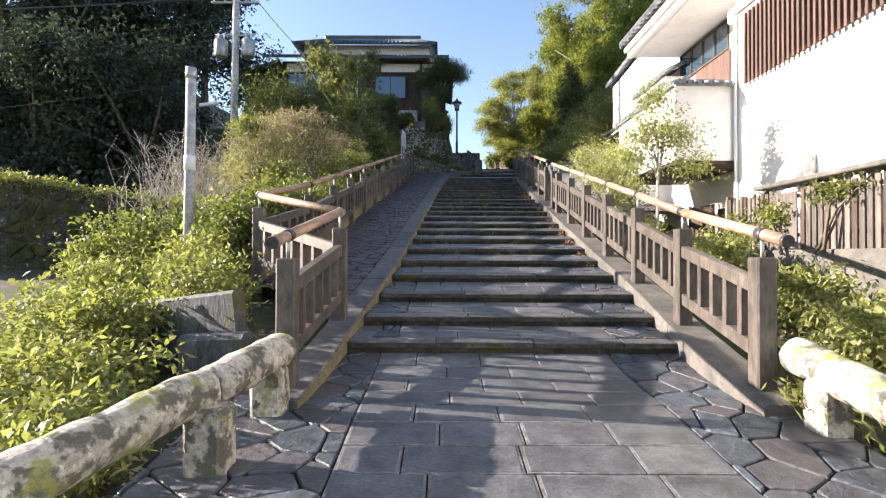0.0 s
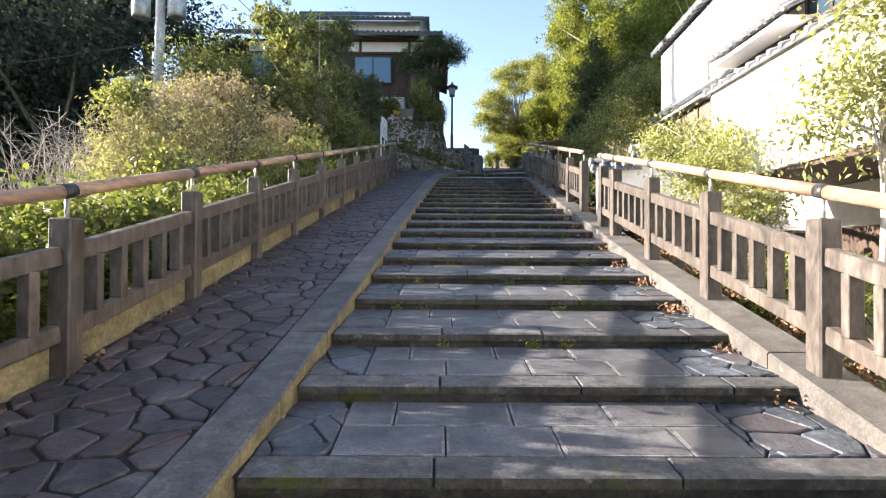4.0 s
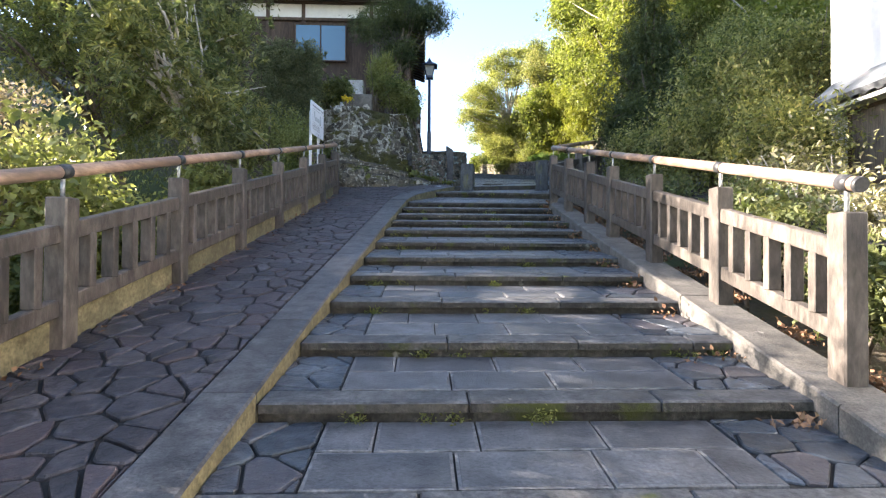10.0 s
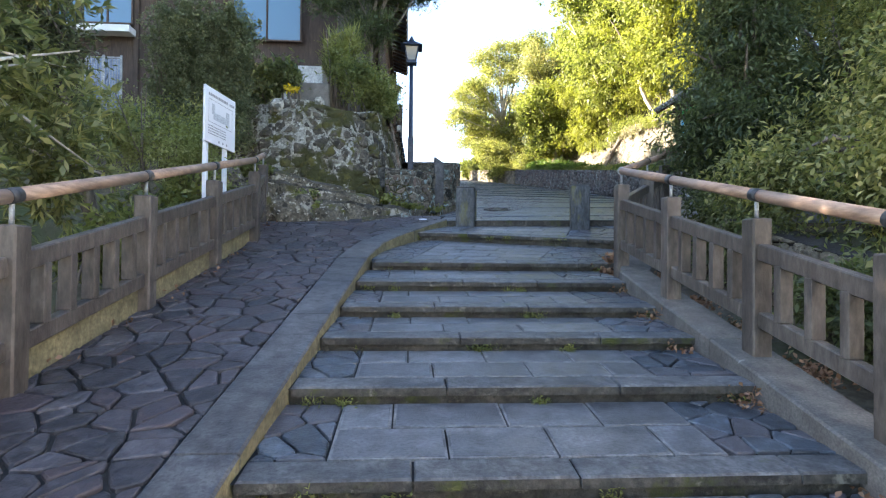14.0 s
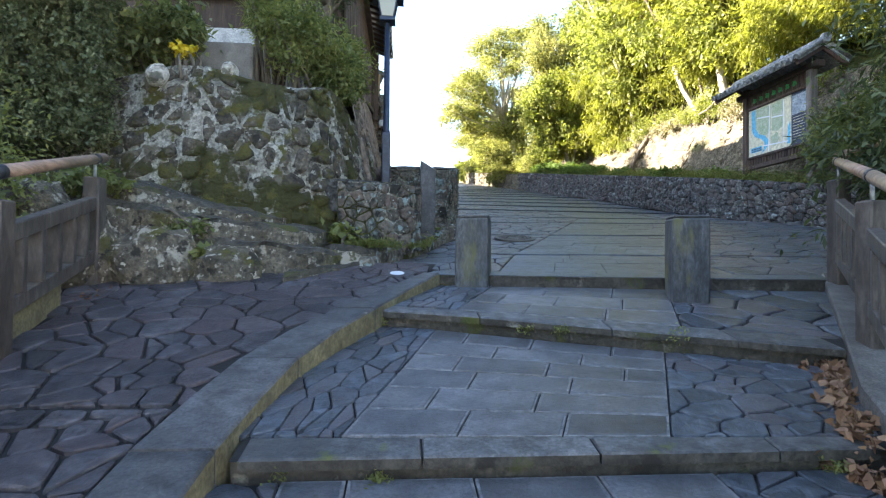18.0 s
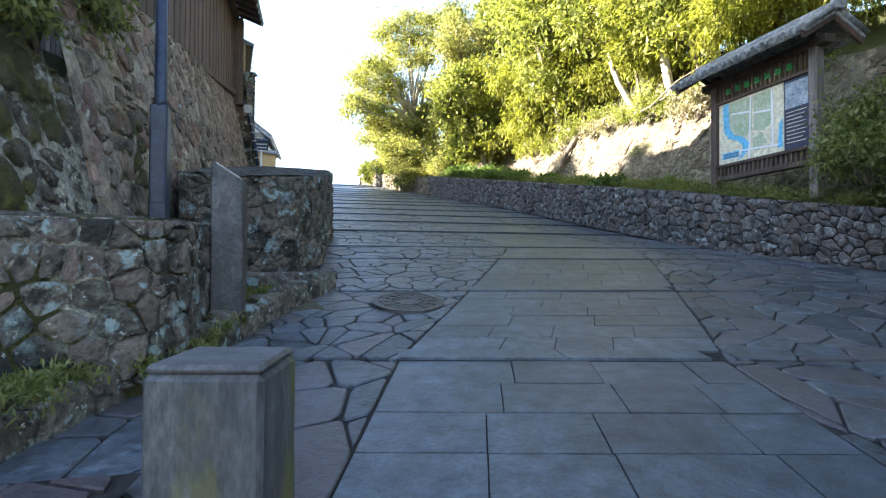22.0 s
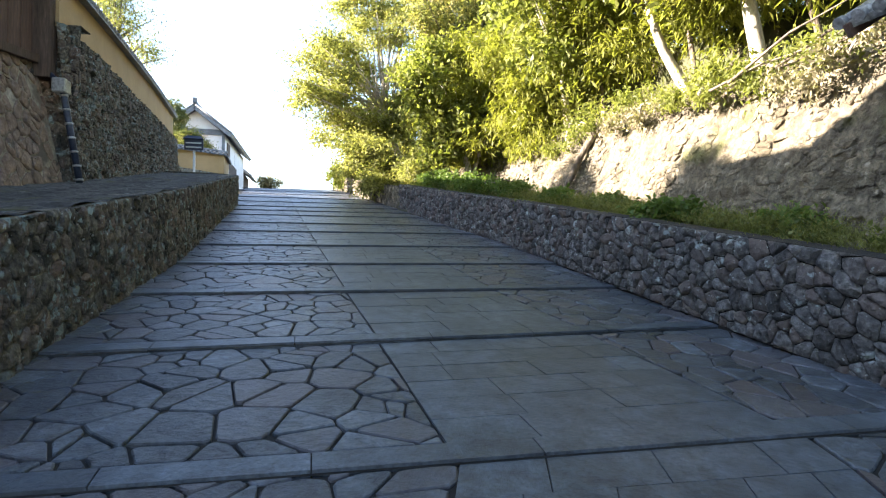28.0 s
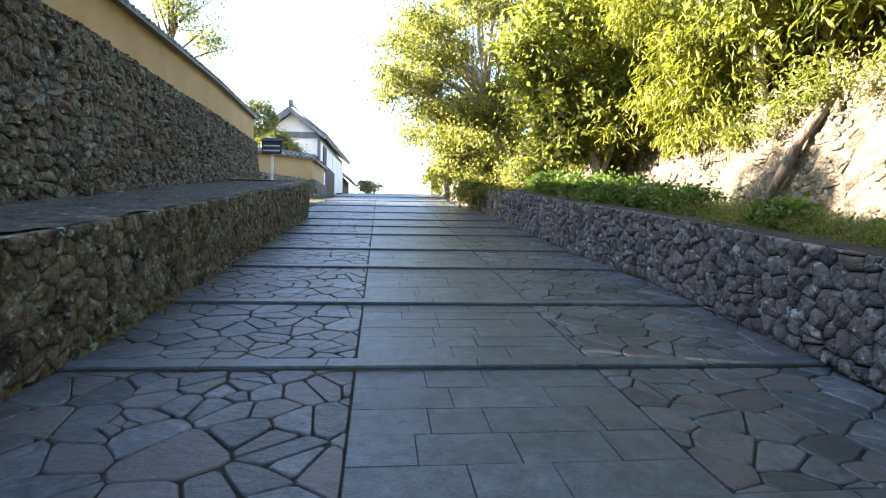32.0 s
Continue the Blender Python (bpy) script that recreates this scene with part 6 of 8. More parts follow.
for v in bm.verts:
    if v.co.z > 4:
        v.co.z += 0.16 * (v.co.x - 4.2)
part("wall_body", bm, M_WHITE, gw)
tile_row(gw, (3.32, 16.51, 4.15), (4.2, 16.51, 4.17), (0, -1, 0), 0.2, 4, 0.12, r=0.05)
tile_row(gw, (3.32, 16.51, 4.15), (4.2, 16.51, 4.17), (0, 1, 0), 0.2, 4, 0.12, r=0.05)
tile_row(gw, (4.12, 16.53, 4.42), (7.0, 16.53, 4.87), (0, -1, 0), 0.22, 13, 0.12, r=0.05)
part("ridge_tile", tube_bm([(3.28, 16.51, 4.31), (4.2, 16.51, 4.33)], 0.07, 10), M_TILE, gw)
part("ridge_tile", tube_bm([(4.08, 16.53, 4.58), (7.0, 16.53, 5.03)], 0.08, 10), M_TILE, gw)
for x, z in ((3.25, 4.3), (4.06, 4.57)):
    part("end_tile", tube_bm([(x - 0.03, 16.52, z), (x + 0.04, 16.52, z)], 0.09, 12), M_TILE, gw)
    part("end_tile", tube_bm([(x - 0.01, 16.46, z - 0.12), (x + 0.06, 16.46, z - 0.12)], 0.07, 12), M_TILE, gw)

# far storehouse and walls up the road
kura = thing("storehouse", "white gabled storehouse with dark boards below and tiled roof", "house", (-4.4, 80, 13.5))
bm = bmesh.new()
prof = [(-6.55, 12.8), (-2.34, 12.8), (-2.34, 18.45), (-4.45, 20.2), (-6.55, 18.45)]
fa = [bm.verts.new((x, 80, z)) for x, z in prof]
fb = [bm.verts.new((x + 0.2, 91, z)) for x, z in prof]
bm.faces.new(fa)
bm.faces.new(fb[::-1])
for i in range(5):
    bm.faces.new((fa[i], fa[(i + 1) % 5], fb[(i + 1) % 5], fb[i]))
bmesh.ops.recalc_face_normals(bm, faces=bm.faces[:])
part("wall", bm, M_WHITE, kura)
roof_plane(kura, (-1.7, 79.4, 18.4), (-1.5, 91.5, 18.4), (-4.25, 91.5, 20.55), (-4.45, 79.4, 20.55), 0.4, 0.08, 0.2)
roof_plane(kura, (-7.0, 91.5, 18.55), (-7.2, 79.4, 18.55), (-4.45, 79.4, 20.55), (-4.25, 91.5, 20.55), 0.4, 0.08, 0.2)
part("ridge", beam_bm((-4.45, 79.3, 20.65), (-4.25, 91.6, 20.65), 0.35, 0.32, 0.05), M_TILE, kura)
part("ridge_end", box_bm(-4.65, -4.25, 79.2, 79.5, 20.6, 21.05, 0.08), M_TILE, kura)
for s_ in (-1, 1):
    part("barge_board", beam_bm((-4.45, 79.45, 20.3), (-4.45 + s_ * 2.7, 79.45, 18.25), 0.12, 0.34), M_TILE, kura)
part("gable_band", box_bm(-6.5, -2.3, 79.9, 79.98, 18.3, 18.75), M_TILE, kura)
part("corner_post", box_bm(-2.5, -2.28, 79.9, 80.1, 13, 18.4, 0.01), M_TILE, kura)
part("dark_boards", box_bm(-2.32, -2.22, 80.1, 91, 13, 16.6), M_WOODD, kura)
part("dark_boards", box_bm(-3.6, -2.35, 79.86, 79.97, 13, 16.9), M_WOODR, kura)
for y_ in (81.2, 85.4):
    part("shutter", box_bm(-2.32, -2.24, y_, y_ + 1.4, 16.7, 18.0, 0.01), M_WOODD, kura)
part("notice", box_bm(-2.22, -2.18, 80.8, 81.6, 14.7, 15.9, 0.01), M_SIGNW, kura)
far_wall = thing("plaster_wall", "ochre plastered wall with tiled coping farther up the road", "wall", (-2, 64, 12), kind="structure")
part("stone_foot", slab_bm([(-6, 67.95, 12.0), (-0.1, 67.95, 12.0), (-0.45, 68.05, 13.45), (-6, 68.05, 14.25)], 0.5), M_TERR, far_wall)
part("plaster", slab_bm([(-6, 68.15, 13.2), (-0.55, 68.15, 13.2), (-0.55, 68.15, 14.62), (-6, 68.15, 15.2)], 0.3), M_OCHRE, far_wall)
tile_row(far_wall, (-6, 68.3, 15.2), (-0.45, 68.3, 14.62), (0, -1, 0), 0.35, 22)
part("ridge_tile", tube_bm([(-6, 68.3, 15.4), (-0.4, 68.3, 14.82)], 0.09, 10), M_TILE, far_wall)
part("plaster", slab_bm([(-0.55, 68.16, 13.0), (-1.9, 79.5, 14.0), (-1.9, 79.5, 16.0), (-0.55, 68.16, 14.62)], 0.3), M_OCHRE, far_wall)
part("stone_foot", slab_bm([(-0.1, 68.0, 12.0), (-1.6, 79.5, 13.6), (-1.75, 79.5, 14.6), (-0.4, 68.0, 13.5)], 0.4), M_TERR, far_wall)
part("coping", slab_bm([(-0.3, 68.2, 14.6), (-1.65, 79.5, 15.95), (-2.2, 79.5, 16.2), (-0.85, 68.2, 14.9)], 0.1), M_TILE, far_wall)
gate = thing("gatehouse", "small dark gatehouse with tiled roof beyond the storehouse", "house", (-3.0, 93, 14.4))
part("wall", box_bm(-3.9, -2.3, 92.5, 97, 14.0, 17.2), M_WOODD, gate)
part("roof", slab_bm([(-1.5, 92, 17.0), (-1.5, 97.5, 17.0), (-3.1, 97.5, 18.3), (-3.1, 92, 18.3)], 0.2), M_TILE, gate)
part("roof", slab_bm([(-3.1, 92, 18.3), (-3.1, 97.5, 18.3), (-4.7, 97.5, 17.0), (-4.7, 92, 17.0)], 0.2), M_TILE, gate)
window_in(gate, -3.4, -2.8, 92.45, 16.0, 16.7, M_WOODD, M_SIGNW, 2)

# ---- information board with tiled roof ----
kb = thing("notice_board", "roofed wooden notice board with a town map, on the grass strip", "sign", (10.15, 36.2, 8.7))
for y in (35.02, 37.28):
    part("post", box_bm(10.08, 10.24, y - 0.08, y + 0.08, 8.2, 10.9, 0.012), M_WOODD if y > 36 else M_WOODG, kb)
part("rail", box_bm(10.10, 10.22, 35.1, 37.2, 8.76, 8.86, 0.008), M_WOODD, kb)
part("rail", box_bm(10.10, 10.22, 35.1, 37.2, 9.03, 9.09, 0.008), M_WOODD, kb)
part("rail", box_bm(10.10, 10.22, 35.1, 37.2, 10.30, 10.36, 0.008), M_WOODD, kb)
part("rail", box_bm(10.06, 10.26, 34.75, 37.6, 10.66, 10.80, 0.01), M_WOODD, kb)
for y in spread(35.18, 37.14, 0.105):
    for z0, z1 in ((8.86, 9.03), (10.36, 10.66)):
        part("slat", box_bm(10.13, 10.18, y - 0.025, y + 0.025, z0, z1, 0.003), M_WOODD, kb)
M_MAPC = surf("map_cream", (0.62, 0.58, 0.40), (0.68, 0.64, 0.46), 3, 40, 0.6, 0, grain=0.06)
M_MAPG = surf("map_green", (0.30, 0.42, 0.22), (0.52, 0.55, 0.42), 9, 60, 0.6, 0, grain=0.35)
M_MAPB = surf("map_blue", (0.10, 0.42, 0.62), (0.14, 0.48, 0.66), 3, 40, 0.6, 0, grain=0.05)
M_NAVY = surf("panel_navy", (0.018, 0.026, 0.05), (0.028, 0.038, 0.065), 3, 40, 0.5, 0, grain=0.1)
M_PHOTO = surf("printed_photo", (0.16, 0.22, 0.26), (0.42, 0.47, 0.50), 7, 60, 0.6, 0, grain=0.3, mid=0.5)
M_GREEN = surf("letter_green", (0.02, 0.28, 0.07), (0.03, 0.34, 0.09), 3, 40, 0.5, 0, grain=0.05)
MAP_Y0, MAP_Y1, MAP_Z0, MAP_Z1 = 37.16, 35.66, 9.11, 10.28
part("map_panel", box_bm(10.14, 10.17, 35.64, 37.19, 9.09, 10.30, 0.004), M_MAPC, kb)
part("text_panel", box_bm(10.14, 10.17, 35.12, 35.63, 9.09, 10.30, 0.004), M_NAVY, kb)


def on_map(pts, mat, name, lift):
    """A flat printed shape on the board: points from 0 to 1 across and up the map."""
    V = [(10.14 - lift, MAP_Y0 + (MAP_Y1 - MAP_Y0) * u, MAP_Z0 + (MAP_Z1 - MAP_Z0) * v) for u, v in pts]
    part(name, mesh_of(name, V, [tuple(range(len(V)))], [mat]), None, kb)


on_map([(0.14, 0.98), (0.46, 0.99), (0.55, 0.96), (0.54, 0.45), (0.44, 0.36), (0.3, 0.40), (0.18, 0.55)], M_MAPG, "map_print", 0.002)
on_map([(0.57, 0.97), (0.84, 0.98), (0.83, 0.45), (0.72, 0.38), (0.58, 0.42)], M_MAPG, "map_print", 0.002)
on_map([(0.56, 0.30), (0.70, 0.36), (0.76, 0.22), (0.66, 0.08), (0.56, 0.12)], M_MAPG, "map_print", 0.002)
river = [(0.10, 0.99), (0.11, 0.75), (0.12, 0.55), (0.2, 0.42), (0.36, 0.34), (0.44, 0.24), (0.42, 0.10), (0.34, 0.02)]
on_map([(u - 0.045, v - 0.02) for u, v in river] + [(u + 0.055, v + 0.02) for u, v in river[::-1]], M_MAPB, "map_river", 0.004)
on_map([(0.93, 0.05), (1.0, 0.05), (1.0, 0.5), (0.95, 0.40)], M_MAPB, "map_river", 0.004)
for a, b in (((0.53, 0.98), (0.50, 0.02)), ((0.2, 0.80), (0.53, 0.74)), ((0.58, 0.7), (0.84, 0.66)), ((0.3, 0.16), (0.95, 0.10)), ((0.85, 0.98), (0.86, 0.1))):
    d = 0.012
    on_map([(a[0] - d, a[1] - d), (b[0] - d, b[1] - d), (b[0] + d, b[1] + d), (a[0] + d, a[1] + d)], M_SIGNW, "map_street", 0.006)
on_map([(0.05, 0.06), (0.34, 0.06), (0.34, 0.17), (0.05, 0.17)], M_MAPB, "map_title", 0.008)
for v in (0.13, 0.085):
    for k in range(6):
        on_map([(0.08 + k * 0.042, v - 0.015), (0.11 + k * 0.042, v - 0.015), (0.11 + k * 0.042, v + 0.015), (0.08 + k * 0.042, v + 0.015)], M_INK, "map_letter", 0.010)
# photograph and lines of text on the dark panel
part("photo", box_bm(10.135, 10.14, 35.15, 35.60, 9.80, 10.24), M_PHOTO, kb)
for k in range(9):
    part("text_line", box_bm(10.136, 10.14, 35.18 + 0.02 * (k * 7 % 5), 35.58, 9.725 - 0.065 * k, 9.735 - 0.065 * k), M_MAPC, kb)
for k in range(7):
    y = 36.9 - k * 0.235
    for j, (dy, dz, w, h) in enumerate(((0, 0, 0.12, 0.025), (0, 0.06, 0.10, 0.022), (0.03, 0.03, 0.025, 0.12), (-0.035, 0.02, 0.022, 0.10))):
        part("character", box_bm(10.10, 10.125, y + dy - w / 2, y + dy + w / 2, 10.48 + dz - h / 2, 10.48 + dz + h / 2, 0.003), M_GREEN, kb)
roof_plane(kb, (9.56, 37.8, 10.80), (9.56, 34.66, 10.80), (10.16, 34.66, 11.17), (10.16, 37.8, 11.17), 0.19, 0.05, 0.07, tile=M_TILEP)
roof_plane(kb, (10.76, 34.66, 10.80), (10.76, 37.8, 10.80), (10.16, 37.8, 11.17), (10.16, 34.66, 11.17), 0.19, 0.05, 0.07, tile=M_TILEP)
for k in range(17):
    y = 34.66 + k * 3.14 / 16
    part("eave_tile", tube_bm([(9.52, y, 10.80), (9.58, y, 10.835)], [0.062, 0.062], 10), M_TILEP, kb)
part("ridge", tube_bm([(10.16, 34.66, 11.20), (10.16, 37.8, 11.20)], 0.085, 10), M_TILEP, kb)
part("ridge_end_tile", tube_bm([(10.16, 34.56, 11.22), (10.16, 34.66, 11.22)], [0.10, 0.115], 12), M_TILEP, kb)
for y in (34.72, 37.74):
    for s in (-1, 1):
        part("barge_board", beam_bm((10.16, y, 11.08), (10.16 + s * 0.60, y, 10.71), 0.06, 0.14), M_WOODR, kb)
for y in spread(34.9, 37.6, 0.3):
    part("rafter", beam_bm((9.66, y, 10.78), (10.16, y, 11.1), 0.05, 0.06), M_WOODD, kb)

# ---- street lamp ----
lp = thing("street_lamp", "dark blue-black iron lamp post with a square lantern", "lamp", (0.82, 33.3, 7.45))
part("base", box_bm(0.745, 0.895, 33.225, 33.375, 7.4, 8.60, 0.012), M_LAMP, lp)
part("access_panel", box_bm(0.765, 0.875, 33.215, 33.225, 7.7, 8.35, 0.003), M_LAMP, lp)
part("pole", tube_bm([(0.82, 33.3, 8.58), (0.82, 33.3, 8.66), (0.82, 33.3, 10.55)], [0.078, 0.058, 0.048], 12), M_LAMP, lp)
bm = bmesh.new()
bmesh.ops.create_cone(bm, cap_ends=True, segments=4, radius1=0.15, radius2=0.24, depth=0.34, matrix=pose(0.82, 33.3, 10.82, 0, 0, 45))
lantern = part("lantern", bm, M_GLASS, lp)
for k in range(4):
    a = radians(45 + 90 * k)
    part("lantern_bar", beam_bm((0.82 + math.cos(a) * 0.15, 33.3 + math.sin(a) * 0.15, 10.64), (0.82 + math.cos(a) * 0.25, 33.3 + math.sin(a) * 0.25, 11.0), 0.022, 0.022, 0.003), M_LAMP, lantern)
bm = bmesh.new()
bmesh.ops.create_cone(bm, cap_ends=True, segments=4, radius1=0.40, radius2=0.10, depth=0.16, matrix=pose(0.82, 33.3, 11.08, 0, 0, 45))
part("cap", bm, M_LAMP, lantern)
bm = bmesh.new()
bmesh.ops.create_cone(bm, cap_ends=True, segments=8, radius1=0.10, radius2=0.02, depth=0.16, matrix=pose(0.82, 33.3, 11.23))
part("finial", bm, M_LAMP, lantern)
part("collar", box_bm(0.68, 0.96, 33.16, 33.44, 10.56, 10.63, 0.01), M_LAMP, lp)

# ---- stone marker beside the lamp ----
st = thing("stone_marker", "slim grey stone marker with a sloping top and a small plate", "marker", (1.52, 32.6, 6.85))
bm = box_bm(1.41, 1.65, 32.45, 32.75, 6.7, 7.9, 0.008)
for v in bm.verts:
    if v.co.z > 7.5:
        v.co.z += (1.53 - v.co.x) * 0.65
part("stone", bm, M_KERB, st)
bm = box_bm(1.44, 1.62, 32.49, 32.71, 7.902, 7.912)
for v in bm.verts:
    v.co.z += (1.53 - v.co.x) * 0.65
part("plate", bm, M_STEEL, st)

# ---- white sign by the ramp ----
sg = thing("information_sign", "white metal information sign on two square white posts", "sign", (-1.8, 26.8, 5.5))
for y in (26.82, 27.38):
    x = -2.08 + 0.14 * (y - 26.67)
    part("post", box_bm(x - 0.05, x + 0.01, y - 0.035, y + 0.035, 5.2, 7.6, 0.006), M_SIGNW, sg)
part("panel", beam_bm((-2.05, 26.67, 7.44), (-1.92, 27.56, 7.44), 0.03, 0.78, 0.004), M_SIGNW, sg)


def sign_bar(u0, u1, z0, z1, mat=None):
    a, b = Vector((-2.05, 26.67, 0)), Vector((-1.92, 27.56, 0))
    n = Vector((0.89, -0.13, 0)).normalized() * 0.018
    p, q = a.lerp(b, u0) + n, a.lerp(b, u1) + n
    k = lambda z: 7.05 + (z - 6.97) * 1.147
    V = [(p.x, p.y, k(z0)), (q.x, q.y, k(z0)), (q.x, q.y, k(z1)), (p.x, p.y, k(z1))]
    part("printed_bar", mesh_of("printed_bar", V, [(0, 1, 2, 3)], [mat or M_GREYINK]), None, sg)


M_GREYINK = surf("grey_ink", (0.20, 0.21, 0.22), (0.28, 0.29, 0.30), 6, 80, 0.7, 0, grain=0.2)
M_PALEINK = surf("pale_ink", (0.42, 0.46, 0.48), (0.58, 0.62, 0.64), 20, 80, 0.7, 0, grain=0.2)
for k in range(12):
    sign_bar(0.10 + k * 0.052, 0.14 + k * 0.052, 7.545, 7.58)
for k in range(4):
    sign_bar(0.78 + k * 0.045, 0.81 + k * 0.045, 7.545, 7.58)
for u0, u1, z0, z1 in ((0.1, 0.88, 7.50, 7.506), (0.1, 0.88, 7.22, 7.226), (0.1, 0.107, 7.22, 7.5), (0.873, 0.88, 7.22, 7.5)):
    sign_bar(u0, u1, z0, z1)
sign_bar(0.25, 0.70, 7.27, 7.36, M_PALEINK)
sign_bar(0.2, 0.3, 7.33, 7.46, M_PALEINK)
sign_bar(0.66, 0.78, 7.26, 7.44, M_PALEINK)
for r_ in range(4):
    for k in range(19):
        sign_bar(0.1 + k * 0.03, 0.12 + k * 0.03, 7.17 - r_ * 0.032, 7.185 - r_ * 0.032)
for k in range(3):
    sign_bar(0.42 + k * 0.13, 0.46 + k * 0.13, 7.0, 7.03)

# ---- stone guard rails at the foot of the stairs ----
def guard(pts, label, posts):
    t = thing("stone_guard", label, "guard rail", (pts[0][0], pts[0][1], 0.3))
    for k, (p, q) in enumerate(zip(pts, pts[1:])):
        bm = tube_bm([Vector(p).lerp(Vector(q), f) for f in (0, 0.02, 0.25, 0.5, 0.75, 0.98, 1)], [0.10, 0.13, 0.135, 0.13, 0.135, 0.13, 0.10], 12)
        bmesh.ops.subdivide_edges(bm, edges=[e for e in bm.edges if e.calc_length() > 0.15], cuts=3, use_grid_fill=True)
        for v in bm.verts:
            v.co += Vector((noise.noise(v.co * 6), noise.noise(v.co * 6 + Vector((4, 0, 0))), noise.noise(v.co * 6 + Vector((0, 7, 0))))) * 0.022
        part("beam", bm, M_GUARD, t)
    for (x, y, zt_) in posts:
        z = gz(y)
        bm = box_bm(x - 0.12, x + 0.12, y - 0.11, y + 0.11, z - 0.2, zt_, 0.03)
        bmesh.ops.subdivide_edges(bm, edges=bm.edges[:], cuts=2, use_grid_fill=True)
        for v in bm.verts:
            v.co += Vector((noise.noise(v.co * 5), noise.noise(v.co * 5 + Vector((4, 0, 0))), 0)) * 0.02
        part("post", bm, M_GUARD, t)


guard([(-1.9, 2.0, 0.60), (-1.42, 3.3, 0.80), (-1.25, 4.25, 0.88)], "lichened pale stone guard rail with rounded beams on square posts", [(-1.36, 3.2, 0.72), (-1.28, 4.05, 0.78), (-1.8, 2.2, 0.55)])
guard([(2.72, 4.2, 0.86), (2.62, 3.1, 0.74), (2.5, 1.6, 0.60)], "pale stone guard rail with moss growing along its side", [(2.66, 3.75, 0.76), (2.58, 2.2, 0.55)])
# dark stone slab behind the guard
sl = part("old_slab", beam_bm((-3.0, 5.6, 0.75), (-1.9, 5.2, 0.9), 0.16, 0.75, 0.03), M_BOLL)
tagged(sl, "dark mossy stone slab lying among the bushes", "stone slab")
sl = part("old_slab", beam_bm((-2.4, 5.0, 0.62), (-1.7, 4.9, 0.66), 0.22, 0.5, 0.05), M_BOLL)
tagged(sl, "blackened stone block beside the bushes", "stone block")

# ---- poles ----
po = thing("metal_pole", "grey concrete pole without wires among the bushes", "pole", (-4.5, 9.59, 1.0))
part("shaft", tube_bm([(-4.5, 9.59, 0.4), (-4.48, 9.59, 4.9)], [0.10, 0.085], 14), M_CONC, po)
part("top_cap", tube_bm([(-4.48, 9.59, 4.72), (-4.48, 9.59, 4.92)], 0.095, 14), M_STEEL, po)
part("strap", tube_bm([(-4.49, 9.59, 3.1), (-4.49, 9.59, 3.35)], 0.098, 14), M_SIGNW, po)
ut = thing("utility_pole", "tall concrete utility pole with transformers and crossarms", "pole", (-9.3, 24, 2))
part("shaft", tube_bm([(-9.35, 24, 1.5), (-9.22, 24, 14.5)], [0.19, 0.14], 14), M_CONC, ut)
part("crossarm", box_bm(-10.3, -8.2, 23.9, 24.0, 12.75, 12.85, 0.01), M_STEEL, ut)
part("crossarm", box_bm(-10.1, -8.4, 23.9, 24.0, 11.3, 11.38, 0.01), M_STEEL, ut)
for x in (-9.85, -8.65):
    tr = part("transformer", tube_bm([(x, 23.9, 10.35), (x, 23.9, 10.42), (x, 23.9, 11.05), (x, 23.9, 11.15)], [0.24, 0.29, 0.29, 0.22], 16), M_STEEL, ut)
    for d in (-0.12, 0.12):
        part("insulator", tube_bm([(x + d, 23.9, 11.12), (x + d, 23.9, 11.4)], 0.035, 8), M_SIGNW, tr)
for x in (-10.2, -9.7, -8.8, -8.3):
    part("insulator", tube_bm([(x, 23.95, 12.85), (x, 23.95, 13.1)], 0.04, 8), M_SIGNW, ut)
part("lamp_arm", beam_bm((-9.3, 24, 8.1), (-10.3, 23.8, 8.25), 0.04, 0.04), M_STEEL, ut)
part("tube_lamp", beam_bm((-10.7, 23.7, 8.15), (-9.9, 23.8, 8.3), 0.16, 0.14, 0.03), M_SIGNW, ut)
cables = thing("power_cables", "black power cables strung from the utility pole", "cable", (-9.2, 24, 13))
for k, (a, b, sag) in enumerate([((-10.2, 23.95, 13.1), (-40, 20, 11.2), 0.8), ((-9.7, 23.95, 13.1), (-40, 19, 11.0), 0.8), ((-8.8, 23.95, 13.1), (-40, 18, 10.8), 0.9), ((-9.2, 24, 12.2), (-40, 20, 8.6), 1.0), ((-9.2, 24, 9.6), (-40, 22, 6.5), 0.8), ((-8.3, 23.9, 12.9), (-7.0, 36, 13.6), 0.5)]):
    a, b = Vector(a), Vector(b)
    part("cable", tube_bm([a.lerp(b, f / 10) - Vector((0, 0, sag * 4 * (f / 10) * (1 - f / 10))) for f in range(11)], 0.016, 5), M_BAND, cables)
for x, y, z0, z1 in ((-20.5, 31, 4, 13.8), (-22, 31.5, 4, 10.5)):
    q = part("thin_pole", tube_bm([(x, y, z0), (x, y, z1)], 0.11, 8), M_STEEL)
    tagged(q, "thin bluish steel pole on the dark wooded slope", "pole")
# mossy yard wall at the foot of the hill
yw = rubble("yard_wall", "long mossy dark yard wall with grass along its top", [(-30, 10.5), (-11.4, 14.0), (-7.8, 14.2), (-6.3, 15.5)], lambda s: 0.4, lambda s: float(np.interp(s, [0, 19, 22.6, 25], [3.9, 3.55, 3.0, 2.7])), 0.4, M_BAST, M_BAST, M_EARTH, 19, 0.06, 0.012, 120)
# signpost up the road
sp = thing("signpost", "dark signpost with a white post beside the ochre wall", "sign", (-0.9, 61.5, 11.4))
